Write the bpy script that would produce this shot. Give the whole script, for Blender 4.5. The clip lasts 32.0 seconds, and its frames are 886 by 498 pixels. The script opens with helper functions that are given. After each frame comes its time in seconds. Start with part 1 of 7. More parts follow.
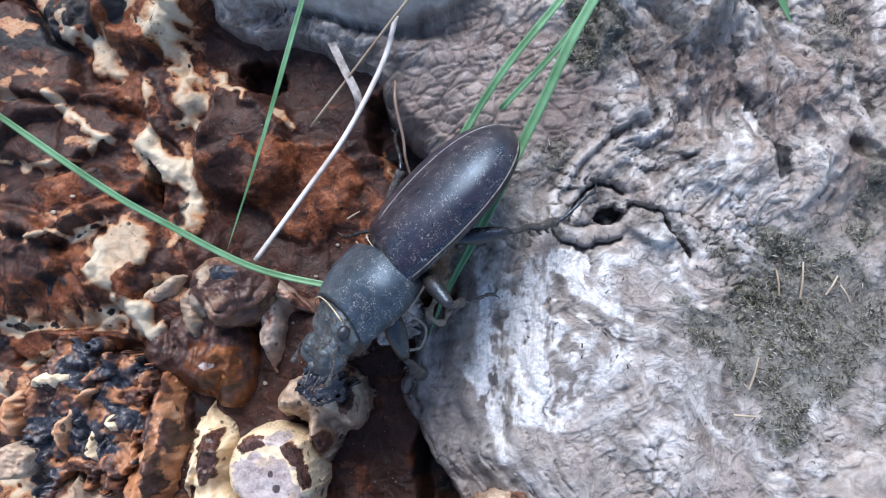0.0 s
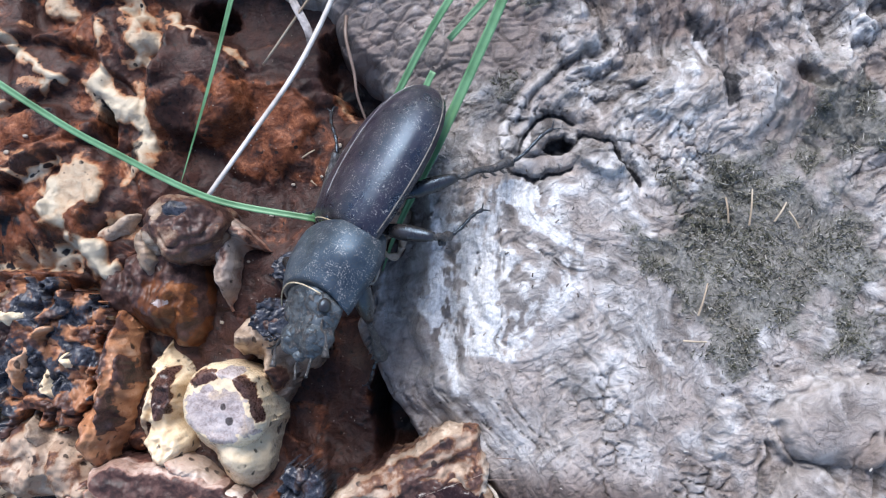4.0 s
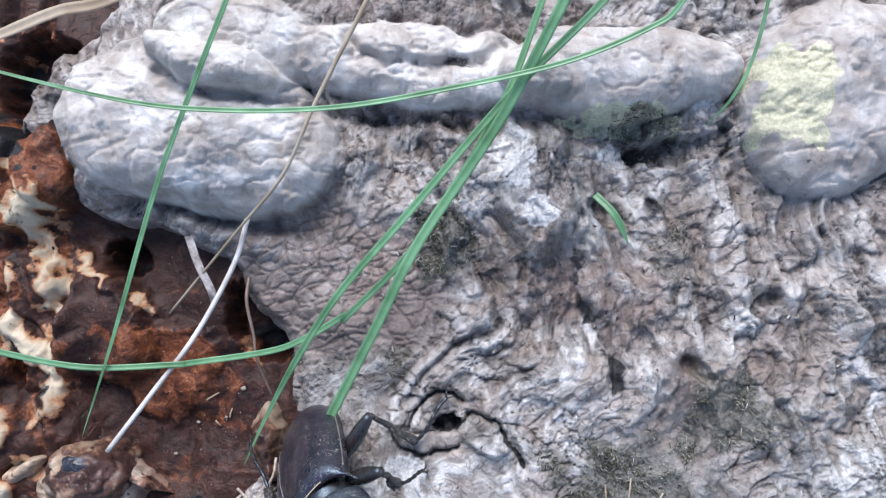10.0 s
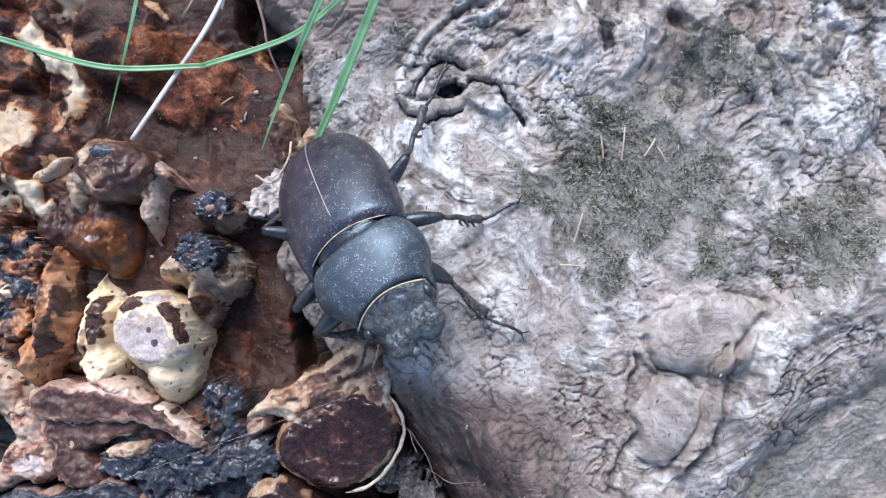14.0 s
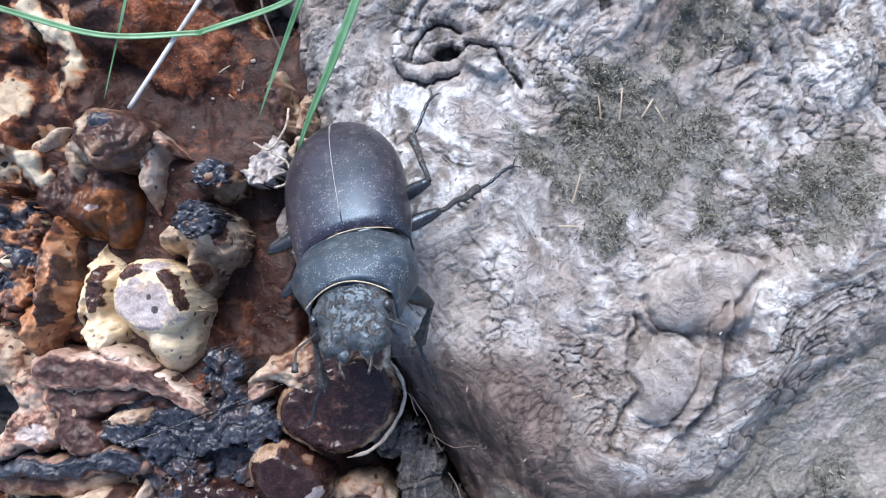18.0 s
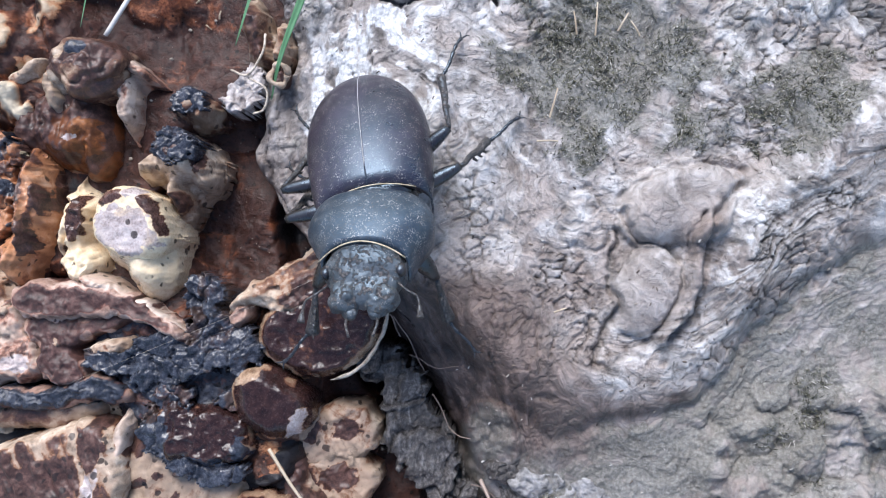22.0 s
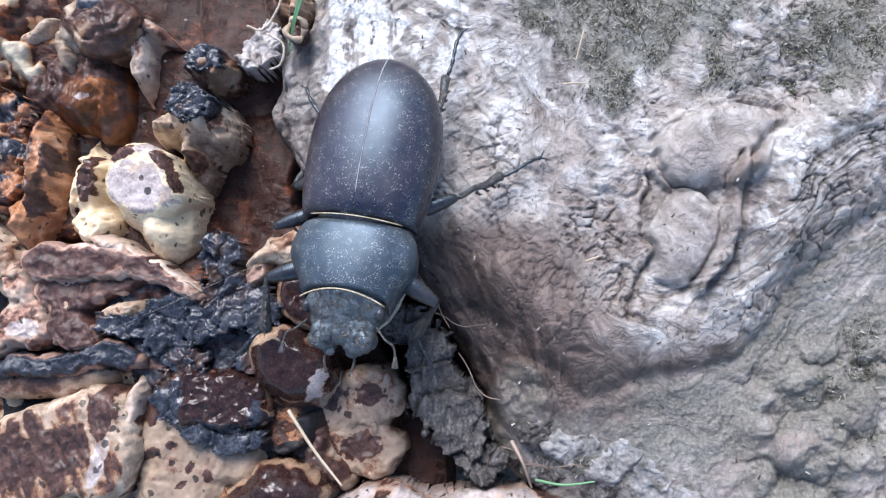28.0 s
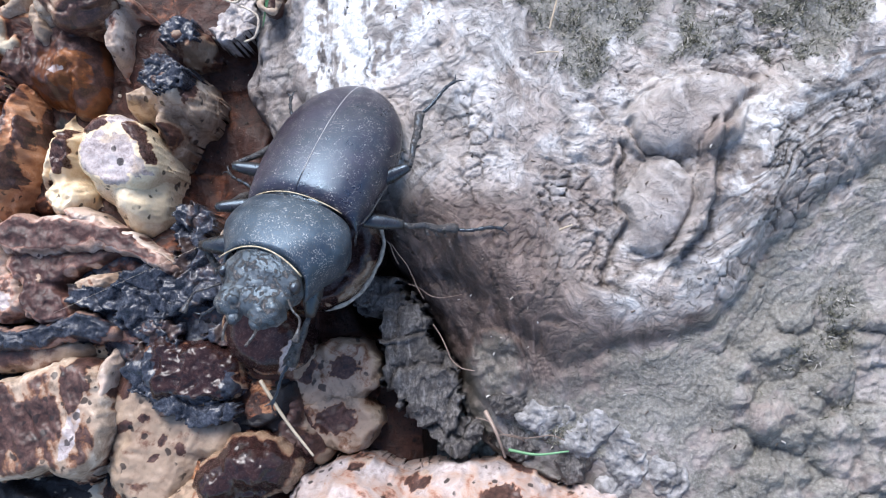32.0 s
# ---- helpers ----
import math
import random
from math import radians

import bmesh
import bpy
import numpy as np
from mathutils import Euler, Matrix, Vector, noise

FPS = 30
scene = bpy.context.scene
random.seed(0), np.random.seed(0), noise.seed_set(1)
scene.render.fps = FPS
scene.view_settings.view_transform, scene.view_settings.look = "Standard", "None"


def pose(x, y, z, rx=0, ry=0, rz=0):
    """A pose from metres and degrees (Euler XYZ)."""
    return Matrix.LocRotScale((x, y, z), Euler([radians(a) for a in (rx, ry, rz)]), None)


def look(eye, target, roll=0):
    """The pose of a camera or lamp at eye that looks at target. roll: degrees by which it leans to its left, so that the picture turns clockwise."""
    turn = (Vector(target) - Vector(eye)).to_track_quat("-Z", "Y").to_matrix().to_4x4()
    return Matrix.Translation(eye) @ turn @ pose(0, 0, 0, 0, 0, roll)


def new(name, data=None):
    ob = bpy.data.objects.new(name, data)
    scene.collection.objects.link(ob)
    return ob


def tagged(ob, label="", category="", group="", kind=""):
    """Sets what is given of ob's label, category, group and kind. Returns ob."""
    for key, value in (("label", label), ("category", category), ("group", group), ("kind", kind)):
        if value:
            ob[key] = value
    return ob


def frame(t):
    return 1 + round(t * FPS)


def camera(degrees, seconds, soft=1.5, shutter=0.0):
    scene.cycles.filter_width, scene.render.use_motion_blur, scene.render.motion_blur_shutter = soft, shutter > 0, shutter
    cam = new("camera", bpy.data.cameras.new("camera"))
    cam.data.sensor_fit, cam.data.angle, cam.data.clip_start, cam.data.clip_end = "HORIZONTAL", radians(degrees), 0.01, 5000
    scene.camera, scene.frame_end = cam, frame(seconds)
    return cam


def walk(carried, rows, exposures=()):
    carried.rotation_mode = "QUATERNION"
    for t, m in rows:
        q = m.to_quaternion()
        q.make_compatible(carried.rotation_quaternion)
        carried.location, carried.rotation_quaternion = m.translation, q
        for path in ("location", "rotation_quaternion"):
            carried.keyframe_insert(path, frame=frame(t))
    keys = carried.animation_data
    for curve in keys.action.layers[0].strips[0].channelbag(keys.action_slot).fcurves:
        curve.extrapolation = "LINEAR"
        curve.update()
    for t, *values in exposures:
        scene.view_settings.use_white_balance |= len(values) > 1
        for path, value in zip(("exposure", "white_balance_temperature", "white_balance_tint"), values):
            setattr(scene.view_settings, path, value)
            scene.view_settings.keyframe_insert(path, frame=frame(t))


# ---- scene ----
MM = 0.001
cam = camera(56, 32.0, soft=1.15)
EXPO, WARMTH, GREEN = 0.92, 6120, 13
# seconds, place in millimetres, turn in degrees
PATH = [
    (0, -16.20, 16.02, 96.21, 5.33, 3.25, 3.22), (0.5, -15.26, 15.18, 96.47, 5.19, 3.33, 3.22), (1, -14.68, 14.40, 96.56, 5.05, 3.27, 3.25),
    (1.5, -14.12, 13.58, 96.46, 5.00, 3.22, 3.27), (2, -13.41, 12.81, 96.24, 4.93, 3.25, 3.27), (2.5, -12.89, 11.71, 96.12, 5.03, 3.11, 3.31),
    (3, -11.60, 11.23, 95.90, 4.77, 3.38, 3.28), (3.5, -10.90, 10.18, 95.71, 4.80, 3.34, 3.00), (5.5, -8.77, 8.30, 94.09, 5.12, 2.71, 1.63),
    (6, -8.57, 8.38, 93.81, 5.33, 2.61, 1.53), (6.5, -8.50, 9.34, 93.65, 5.02, 2.74, 1.50), (7, -8.07, 11.83, 93.76, 4.63, 2.98, 1.67),
    (7.5, -6.64, 18.26, 95.50, 4.71, 3.14, 2.51), (8, -5.43, 17.43, 98.64, 4.53, 2.95, 3.12), (8.5, -11.45, 17.81, 101.08, 4.34, 4.05, 4.07),
    (9, -13.12, 25.33, 102.18, 4.28, 4.43, 5.01), (9.5, 3.79, 43.33, 100.03, 3.59, 4.09, 5.10), (10, 0.46, 44.61, 99.79, 3.52, 3.07, 4.69),
    (10.5, -2.34, 32.15, 99.59, 3.63, 2.74, 4.13), (11, -1.52, 24.07, 100.76, 2.20, 3.05, 3.63), (11.5, 0.37, 16.92, 102.60, 1.81, 3.16, 3.39),
    (12, 1.93, 11.66, 104.06, 1.97, 2.97, 3.10), (12.5, 2.44, 9.00, 104.40, 1.98, 2.75, 2.69), (13, 2.80, 7.53, 104.33, 1.88, 2.84, 2.34),
    (13.5, 2.34, 6.53, 104.31, 1.98, 2.77, 2.09), (14, 1.71, 5.99, 104.36, 1.94, 2.77, 1.92), (14.5, 1.48, 6.11, 104.45, 1.65, 2.93, 1.82),
    (16.5, 0.97, 4.46, 104.48, 1.66, 2.96, 1.75), (17, 1.19, 3.62, 104.39, 1.75, 2.88, 1.61), (17.5, 1.89, 2.98, 104.32, 1.62, 3.00, 1.46),
    (18, 2.49, 1.92, 104.17, 1.62, 3.07, 1.24), (18.5, 2.81, 1.60, 104.17, 1.13, 3.02, 1.04), (19, 3.24, 0.20, 104.12, 1.19, 2.99, 0.94),
    (19.5, 3.38, -1.78, 104.01, 1.51, 2.81, 0.83), (20, 4.08, -2.66, 103.97, 1.21, 2.92, 0.72), (20.5, 4.58, -4.52, 103.82, 1.42, 2.93, 0.62),
    (21, 4.94, -5.78, 103.80, 1.31, 2.95, 0.55), (21.5, 4.95, -7.73, 103.68, 1.73, 2.92, 0.36), (22, 4.71, -8.71, 103.65, 1.79, 2.86, 0.14),
    (22.5, 4.00, -8.97, 103.06, 1.66, 2.81, -0.02), (23, 3.20, -9.66, 102.60, 1.75, 2.81, -0.21), (23.5, 2.32, -10.43, 102.14, 1.92, 2.87, -0.34),
    (24, 1.12, -10.89, 101.60, 1.94, 2.87, -0.45), (24.5, -0.16, -12.22, 101.10, 2.46, 2.90, -0.57), (25, -1.33, -13.15, 100.56, 2.75, 3.06, -0.59),
    (25.5, -2.87, -14.60, 99.96, 3.35, 3.00, -0.64), (27.5, 1.45, -18.95, 98.91, 4.61, 3.69, -0.66), (28, 2.92, -19.52, 98.80, 4.60, 3.79, -0.74),
    (28.5, 4.30, -20.55, 98.40, 4.84, 3.83, -0.81), (29, 5.22, -20.79, 98.20, 4.64, 3.62, -0.86), (29.5, 6.34, -20.85, 98.10, 4.32, 3.90, -0.88),
    (30, 6.17, -21.45, 98.04, 4.33, 3.85, -0.95), (30.5, 5.89, -21.63, 98.06, 4.15, 3.72, -1.01), (31, 5.81, -22.56, 97.88, 4.44, 3.71, -0.96),
    (31.5, 5.94, -22.87, 97.90, 4.51, 3.79, -0.95), (32, 5.98, -24.13, 97.63, 5.18, 3.82, -0.85),
]
walk(cam, [(t, pose(x * MM, y * MM, z * MM, a, b, c)) for t, x, y, z, a, b, c in PATH],
     exposures=[(t, EXPO + d, WARMTH, GREEN) for t, d in ((0, -0.15), (7, -0.13), (9.5, -0.1), (10.2, -0.3), (11.2, -0.15), (13, -0.02), (17, -0.02), (24, 0.02), (25, 0.06), (32, 0.09))])

# ---- light: a bright overcast sky ----
world = bpy.data.worlds.new("world")
scene.world = world
world.use_nodes = True
wt = world.node_tree
sky = wt.nodes.new("ShaderNodeTexSky")
sky.sky_type, sky.sun_disc = "NISHITA", False
SUN_EL, SUN_AZ = 46.0, -14.0
sky.sun_elevation, sky.sun_rotation = radians(SUN_EL), radians(SUN_AZ)
sky.air_density, sky.dust_density = 1.2, 1.2
wt.links.new(sky.outputs[0], wt.nodes["Background"].inputs[0])
wt.nodes["Background"].inputs[1].default_value = 0.13
lamp = bpy.data.lights.new("sun", "SUN")
lamp.energy, lamp.angle, lamp.color = 3.0, radians(34), (1.0, 0.97, 0.93)
sun = new("sun", lamp)
el, az = radians(SUN_EL), radians(SUN_AZ)
sun.matrix_world = look((math.sin(az) * math.cos(el), math.cos(az) * math.cos(el), math.sin(el)), (0, 0, 0))

# ---- noise on arrays ----
MASK = np.uint64(0xFFFFFFFF)


def lattice(ix, iy, iz, seed):
    """A number in 0 to 1 for each whole point."""
    a, b, c = (v.astype(np.int64).astype(np.uint64) for v in (ix, iy, iz))
    h = (a * np.uint64(374761393) + b * np.uint64(668265263) + c * np.uint64(2147483647) + np.uint64(seed * 974711 + 77)) & MASK
    h = ((h ^ (h >> np.uint64(13))) * np.uint64(1274126177)) & MASK
    h = ((h ^ (h >> np.uint64(16))) * np.uint64(2246822519)) & MASK
    return (h ^ (h >> np.uint64(15))).astype(np.float64) / 4294967296.0


def smooth(a, b, v):
    t = np.clip((v - a) / (b - a), 0, 1)
    return t * t * (3 - 2 * t)


def vnoise(x, y, seed=0):
    ix, iy = np.floor(x), np.floor(y)
    fx, fy = x - ix, y - iy
    fx, fy = fx * fx * fx * (fx * (fx * 6 - 15) + 10), fy * fy * fy * (fy * (fy * 6 - 15) + 10)
    o = np.zeros_like(ix)
    a, b = lattice(ix, iy, o, seed), lattice(ix + 1, iy, o, seed)
    c, d = lattice(ix, iy + 1, o, seed), lattice(ix + 1, iy + 1, o, seed)
    return 2 * ((a * (1 - fx) + b * fx) * (1 - fy) + (c * (1 - fx) + d * fx) * fy) - 1


def fbm(x, y, seed=0, octaves=4, gain=0.5):
    total, amp, norm = 0.0, 1.0, 0.0
    for k in range(octaves):
        total = total + amp * vnoise(x * 2**k + 17.3 * k, y * 2**k - 9.1 * k, seed + k)
        norm += amp
        amp *= gain
    return total / norm


def noise3(p, seed=0):
    i = np.floor(p)
    f = p - i
    f = f * f * (3 - 2 * f)
    total = 0.0
    for dx in (0, 1):
        for dy in (0, 1):
            for dz in (0, 1):
                wgt = abs(1 - dx - f[..., 0]) * abs(1 - dy - f[..., 1]) * abs(1 - dz - f[..., 2])
                total = total + wgt * lattice(i[..., 0] + dx, i[..., 1] + dy, i[..., 2] + dz, seed)
    return 2 * total - 1


def fbm3(p, seed=0, octaves=4, gain=0.5):
    total, amp, norm = 0.0, 1.0, 0.0
    for k in range(octaves):
        total = total + amp * noise3(p * 2**k + 11.7 * k, seed + k)
        norm += amp
        amp *= gain
    return total / norm


def worley(x, y, seed=0):
    """Distance to the nearest and to the next cell point, and a number of the cell's own."""
    ix, iy = np.floor(x), np.floor(y)
    f1, f2, own = np.full(x.shape, 9.0), np.full(x.shape, 9.0), np.zeros(x.shape)
    o = np.zeros_like(ix)
    for dx in (-1, 0, 1):
        for dy in (-1, 0, 1):
            jx, jy = ix + dx, iy + dy
            d = np.hypot(jx + 0.1 + 0.8 * lattice(jx, jy, o, seed) - x, jy + 0.1 + 0.8 * lattice(jx, jy, o + 1, seed) - y)
            near = d < f1
            f2 = np.where(near, f1, np.minimum(f2, d))
            own = np.where(near, lattice(jx, jy, o + 2, seed), own)
            f1 = np.where(near, d, f1)
    return f1, f2, own


def stroke(x, y, points, width, wobble=0.0, seed=3):
    """1 on a bent line, falling off to the side over the given width."""
    if wobble:
        x, y = x + wobble * fbm(x * 0.5, y * 0.5, seed, 3), y + wobble * fbm(x * 0.5, y * 0.5, seed + 9, 3)
    best = np.full(x.shape, 1e9)
    for (ax, ay), (bx, by) in zip(points[:-1], points[1:]):
        lo_x, hi_x, lo_y, hi_y = min(ax, bx) - 4 * width, max(ax, bx) + 4 * width, min(ay, by) - 4 * width, max(ay, by) + 4 * width
        m = (x > lo_x) & (x < hi_x) & (y > lo_y) & (y < hi_y)
        px, py, ex, ey = x[m] - ax, y[m] - ay, bx - ax, by - ay
        t = np.clip((px * ex + py * ey) / (ex * ex + ey * ey + 1e-9), 0, 1)
        best[m] = np.minimum(best[m], np.hypot(px - t * ex, py - t * ey))
    return np.exp(-((np.minimum(best, 1e3) / width) ** 2))


def blob(x, y, cx, cy, rx, ry, turn=0.0, wobble=0.25, seed=5):
    """1 inside an uneven round patch, 0 outside."""
    c, s = math.cos(radians(turn)), math.sin(radians(turn))
    u, v = ((x - cx) * c + (y - cy) * s) / rx, (-(x - cx) * s + (y - cy) * c) / ry
    d = np.hypot(u, v) + wobble * fbm(x * 3 / (rx + ry) * 2, y * 3 / (rx + ry) * 2, seed, 4)
    return 1 - smooth(0.75, 1.1, d)


# ---- meshes ----
def link_mesh(name, verts, faces, material, parent=None, label="", attrs=(), flat=False):
    me = bpy.data.meshes.new(name)
    me.from_pydata([tuple(v) for v in verts], [], faces)
    if not flat:
        me.polygons.foreach_set("use_smooth", np.ones(len(me.polygons), bool))
    for key, values in attrs:
        me.attributes.new(key, "FLOAT", "POINT").data.foreach_set("value", np.asarray(values, np.float32))
    me.materials.append(material)
    me.update()
    ob = new(name, me)
    if parent:
        ob.parent = parent
    if label:
        ob["label"] = label
    return ob


def part(name, bm, material, parent, label=""):
    me = bpy.data.meshes.new(name)
    bm.to_mesh(me)
    bm.free()
    me.polygons.foreach_set("use_smooth", np.ones(len(me.polygons), bool))
    me.materials.append(material)
    ob = new(name, me)
    ob.parent = parent
    if label:
        ob["label"] = label
    return ob


def sheet(name, xs, ys, z, material, attrs):
    """A grid of heights, in millimetres, as one mesh with attributes on its points."""
    nx, ny = len(xs), len(ys)
    gx, gy = np.meshgrid(xs, ys)
    co = np.stack([gx, gy, z], -1).reshape(-1, 3) * MM
    i = np.arange(nx * ny).reshape(ny, nx)
    quads = np.stack([i[:-1, :-1], i[:-1, 1:], i[1:, 1:], i[1:, :-1]], -1).reshape(-1, 4)
    me = bpy.data.meshes.new(name)
    me.vertices.add(len(co))
    me.vertices.foreach_set("co", co.astype(np.float32).ravel())
    me.loops.add(quads.size)
    me.loops.foreach_set("vertex_index", quads.astype(np.int32).ravel())
    me.polygons.add(len(quads))
    me.polygons.foreach_set("loop_start", np.arange(0, quads.size, 4, dtype=np.int32))
    me.polygons.foreach_set("use_smooth", np.ones(len(quads), bool))
    me.update(calc_edges=True)
    for key, v in attrs:
        if v.ndim == 3:
            rgba = np.concatenate([v, np.ones((*v.shape[:2], 1))], -1)
            me.attributes.new(key, "FLOAT_COLOR", "POINT").data.foreach_set("color", rgba.astype(np.float32).ravel())
        else:
            me.attributes.new(key, "FLOAT", "POINT").data.foreach_set("value", v.astype(np.float32).ravel())
    me.materials.append(material)
    return new(name, me)


def tube_arrays(points, radii, sides=8):
    """Vertices and faces of a round, closed tube along points (any unit)."""
    pts = [Vector(p) for p in points]
    verts, faces = [], []
    side = None
    for k, p in enumerate(pts):
        d = (pts[min(k + 1, len(pts) - 1)] - pts[max(k - 1, 0)]).normalized()
        if side is None:
            side = d.cross(Vector((0.31, 0.17, 0.93))).normalized()
        side = (side - d * side.dot(d)).normalized()
        up = d.cross(side)
        for j in range(sides):
            a = 2 * math.pi * j / sides
            verts.append(p + (side * math.cos(a) + up * math.sin(a)) * radii[k])
    n = len(pts)
    for k in range(n - 1):
        for j in range(sides):
            a, b = k * sides + j, k * sides + (j + 1) % sides
            faces.append((a, b, b + sides, a + sides))
    faces.append(tuple(range(sides - 1, -1, -1)))
    faces.append(tuple(range((n - 1) * sides, n * sides)))
    return verts, faces


def bend(points, n):
    """A smooth line of n points through the given ones."""
    pts = [np.array(p, float) for p in points]
    pts = [2 * pts[0] - pts[1], *pts, 2 * pts[-1] - pts[-2]]
    out = []
    for t in np.linspace(0, len(pts) - 3 - 1e-6, n):
        k = int(t)
        u = t - k
        a, b, c, d = pts[k : k + 4]
        out.append(0.5 * (2 * b + (c - a) * u + (2 * a - 5 * b + 4 * c - d) * u * u + (3 * b - a - 3 * c + d) * u**3))
    return out

# ---- materials (texture space in millimetres) ----
class Paint:
    def __init__(self, name, rough=0.6, metal=0.0):
        self.m = bpy.data.materials.new(name)
        self.m.use_nodes = True
        self.t = self.m.node_tree
        self.b = self.t.nodes["Principled BSDF"]
        self.b.inputs["Roughness"].default_value, self.b.inputs["Metallic"].default_value = rough, metal
        tc, mul = self.t.nodes.new("ShaderNodeTexCoord"), self.t.nodes.new("ShaderNodeVectorMath")
        mul.operation, mul.inputs[1].default_value = "MULTIPLY", (1000, 1000, 1000)
        self.t.links.new(tc.outputs["Object"], mul.inputs[0])
        self.mm = mul.outputs[0]

    def put(self, socket, value):
        if isinstance(value, bpy.types.NodeSocket):
            self.t.links.new(value, socket)
        elif isinstance(value, tuple) and len(value) == 3:
            socket.default_value = (*value, 1) if socket.type == "RGBA" else value
        else:
            socket.default_value = value

    def stretch(self, sx, sy, sz):
        n = self.t.nodes.new("ShaderNodeVectorMath")
        n.operation, n.inputs[1].default_value = "MULTIPLY", (sx, sy, sz)
        self.t.links.new(self.mm, n.inputs[0])
        return n.outputs[0]

    def noise(self, size, detail=5.0, rough=0.55, bent=0.0, vec=None):
        """Noise whose features are about size millimetres."""
        n = self.t.nodes.new("ShaderNodeTexNoise")
        self.put(n.inputs["Vector"], vec or self.mm)
        n.inputs["Scale"].default_value, n.inputs["Detail"].default_value = 1 / size, detail
        n.inputs["Roughness"].default_value, n.inputs["Distortion"].default_value = rough, bent
        return n.outputs["Fac"]

    def cells(self, size, feature="F1", vec=None):
        n = self.t.nodes.new("ShaderNodeTexVoronoi")
        n.feature = feature
        self.put(n.inputs["Vector"], vec or self.mm)
        n.inputs["Scale"].default_value = 1 / size
        return n.outputs["Distance"]

    def attr(self, name, out="Fac"):
        n = self.t.nodes.new("ShaderNodeAttribute")
        n.attribute_name = name
        return n.outputs[out]

    def split(self, color):
        n = self.t.nodes.new("ShaderNodeSeparateColor")
        self.put(n.inputs[0], color)
        return n.outputs

    def calc(self, op, a, b=0.0):
        n = self.t.nodes.new("ShaderNodeMath")
        n.operation = op
        self.put(n.inputs[0], a)
        self.put(n.inputs[1], b)
        return n.outputs[0]

    def step(self, v, lo, hi, a=0.0, b=1.0):
        n = self.t.nodes.new("ShaderNodeMapRange")
        n.interpolation_type = "SMOOTHSTEP"
        self.put(n.inputs[0], v)
        for k, q in enumerate((lo, hi, a, b)):
            n.inputs[k + 1].default_value = q
        return n.outputs[0]

    def ramp(self, v, *stops):
        n = self.t.nodes.new("ShaderNodeValToRGB")
        e = n.color_ramp.elements
        while len(e) < len(stops):
            e.new(0.5)
        for k, (at, c) in enumerate(stops):
            e[k].position, e[k].color = at, (*c, 1)
        self.put(n.inputs[0], v)
        return n.outputs[0]

    def mix(self, f, a, b):
        n = self.t.nodes.new("ShaderNodeMix")
        n.data_type = "RGBA"
        self.put(n.inputs[0], f)
        self.put(n.inputs[6], a)
        self.put(n.inputs[7], b)
        return n.outputs[2]

    def bump(self, height, mm, strength=1.0, under=None):
        n = self.t.nodes.new("ShaderNodeBump")
        n.inputs["Strength"].default_value, n.inputs["Distance"].default_value = strength, mm * MM
        self.put(n.inputs["Height"], height)
        if under:
            self.put(n.inputs["Normal"], under)
        return n.outputs[0]

    def done(self, color, rough=None, normal=None):
        self.put(self.b.inputs["Base Color"], color)
        if rough is not None:
            self.put(self.b.inputs["Roughness"], rough)
        if normal is not None:
            self.put(self.b.inputs["Normal"], normal)
        return self.m


def fissures(p, size, bent, width, seed=0.0):
    """Thin wandering cracks: 1 in the crack."""
    n = p.t.nodes.new("ShaderNodeTexNoise")
    p.put(n.inputs["Vector"], p.mm)
    n.inputs["Scale"].default_value, n.inputs["Detail"].default_value = 0.9 / size, 5
    off, add = p.t.nodes.new("ShaderNodeVectorMath"), p.t.nodes.new("ShaderNodeVectorMath")
    off.operation, off.inputs[1].default_value = "MULTIPLY", (bent, bent, bent)
    p.put(off.inputs[0], n.outputs["Color"])
    add.operation = "ADD"
    p.put(add.inputs[0], p.mm)
    p.put(add.inputs[1], off.outputs[0])
    return p.step(p.cells(size, "DISTANCE_TO_EDGE", add.outputs[0]), width, width * 0.2, 0, 1)


def wrinkles(p, size, width, vec=None, bent=1.2):
    """Thin wandering lines: 1 on the line."""
    return p.step(p.calc("ABSOLUTE", p.calc("SUBTRACT", p.noise(size, 4, 0.6, bent, vec), 0.5)), width, width * 0.15, 0, 1)


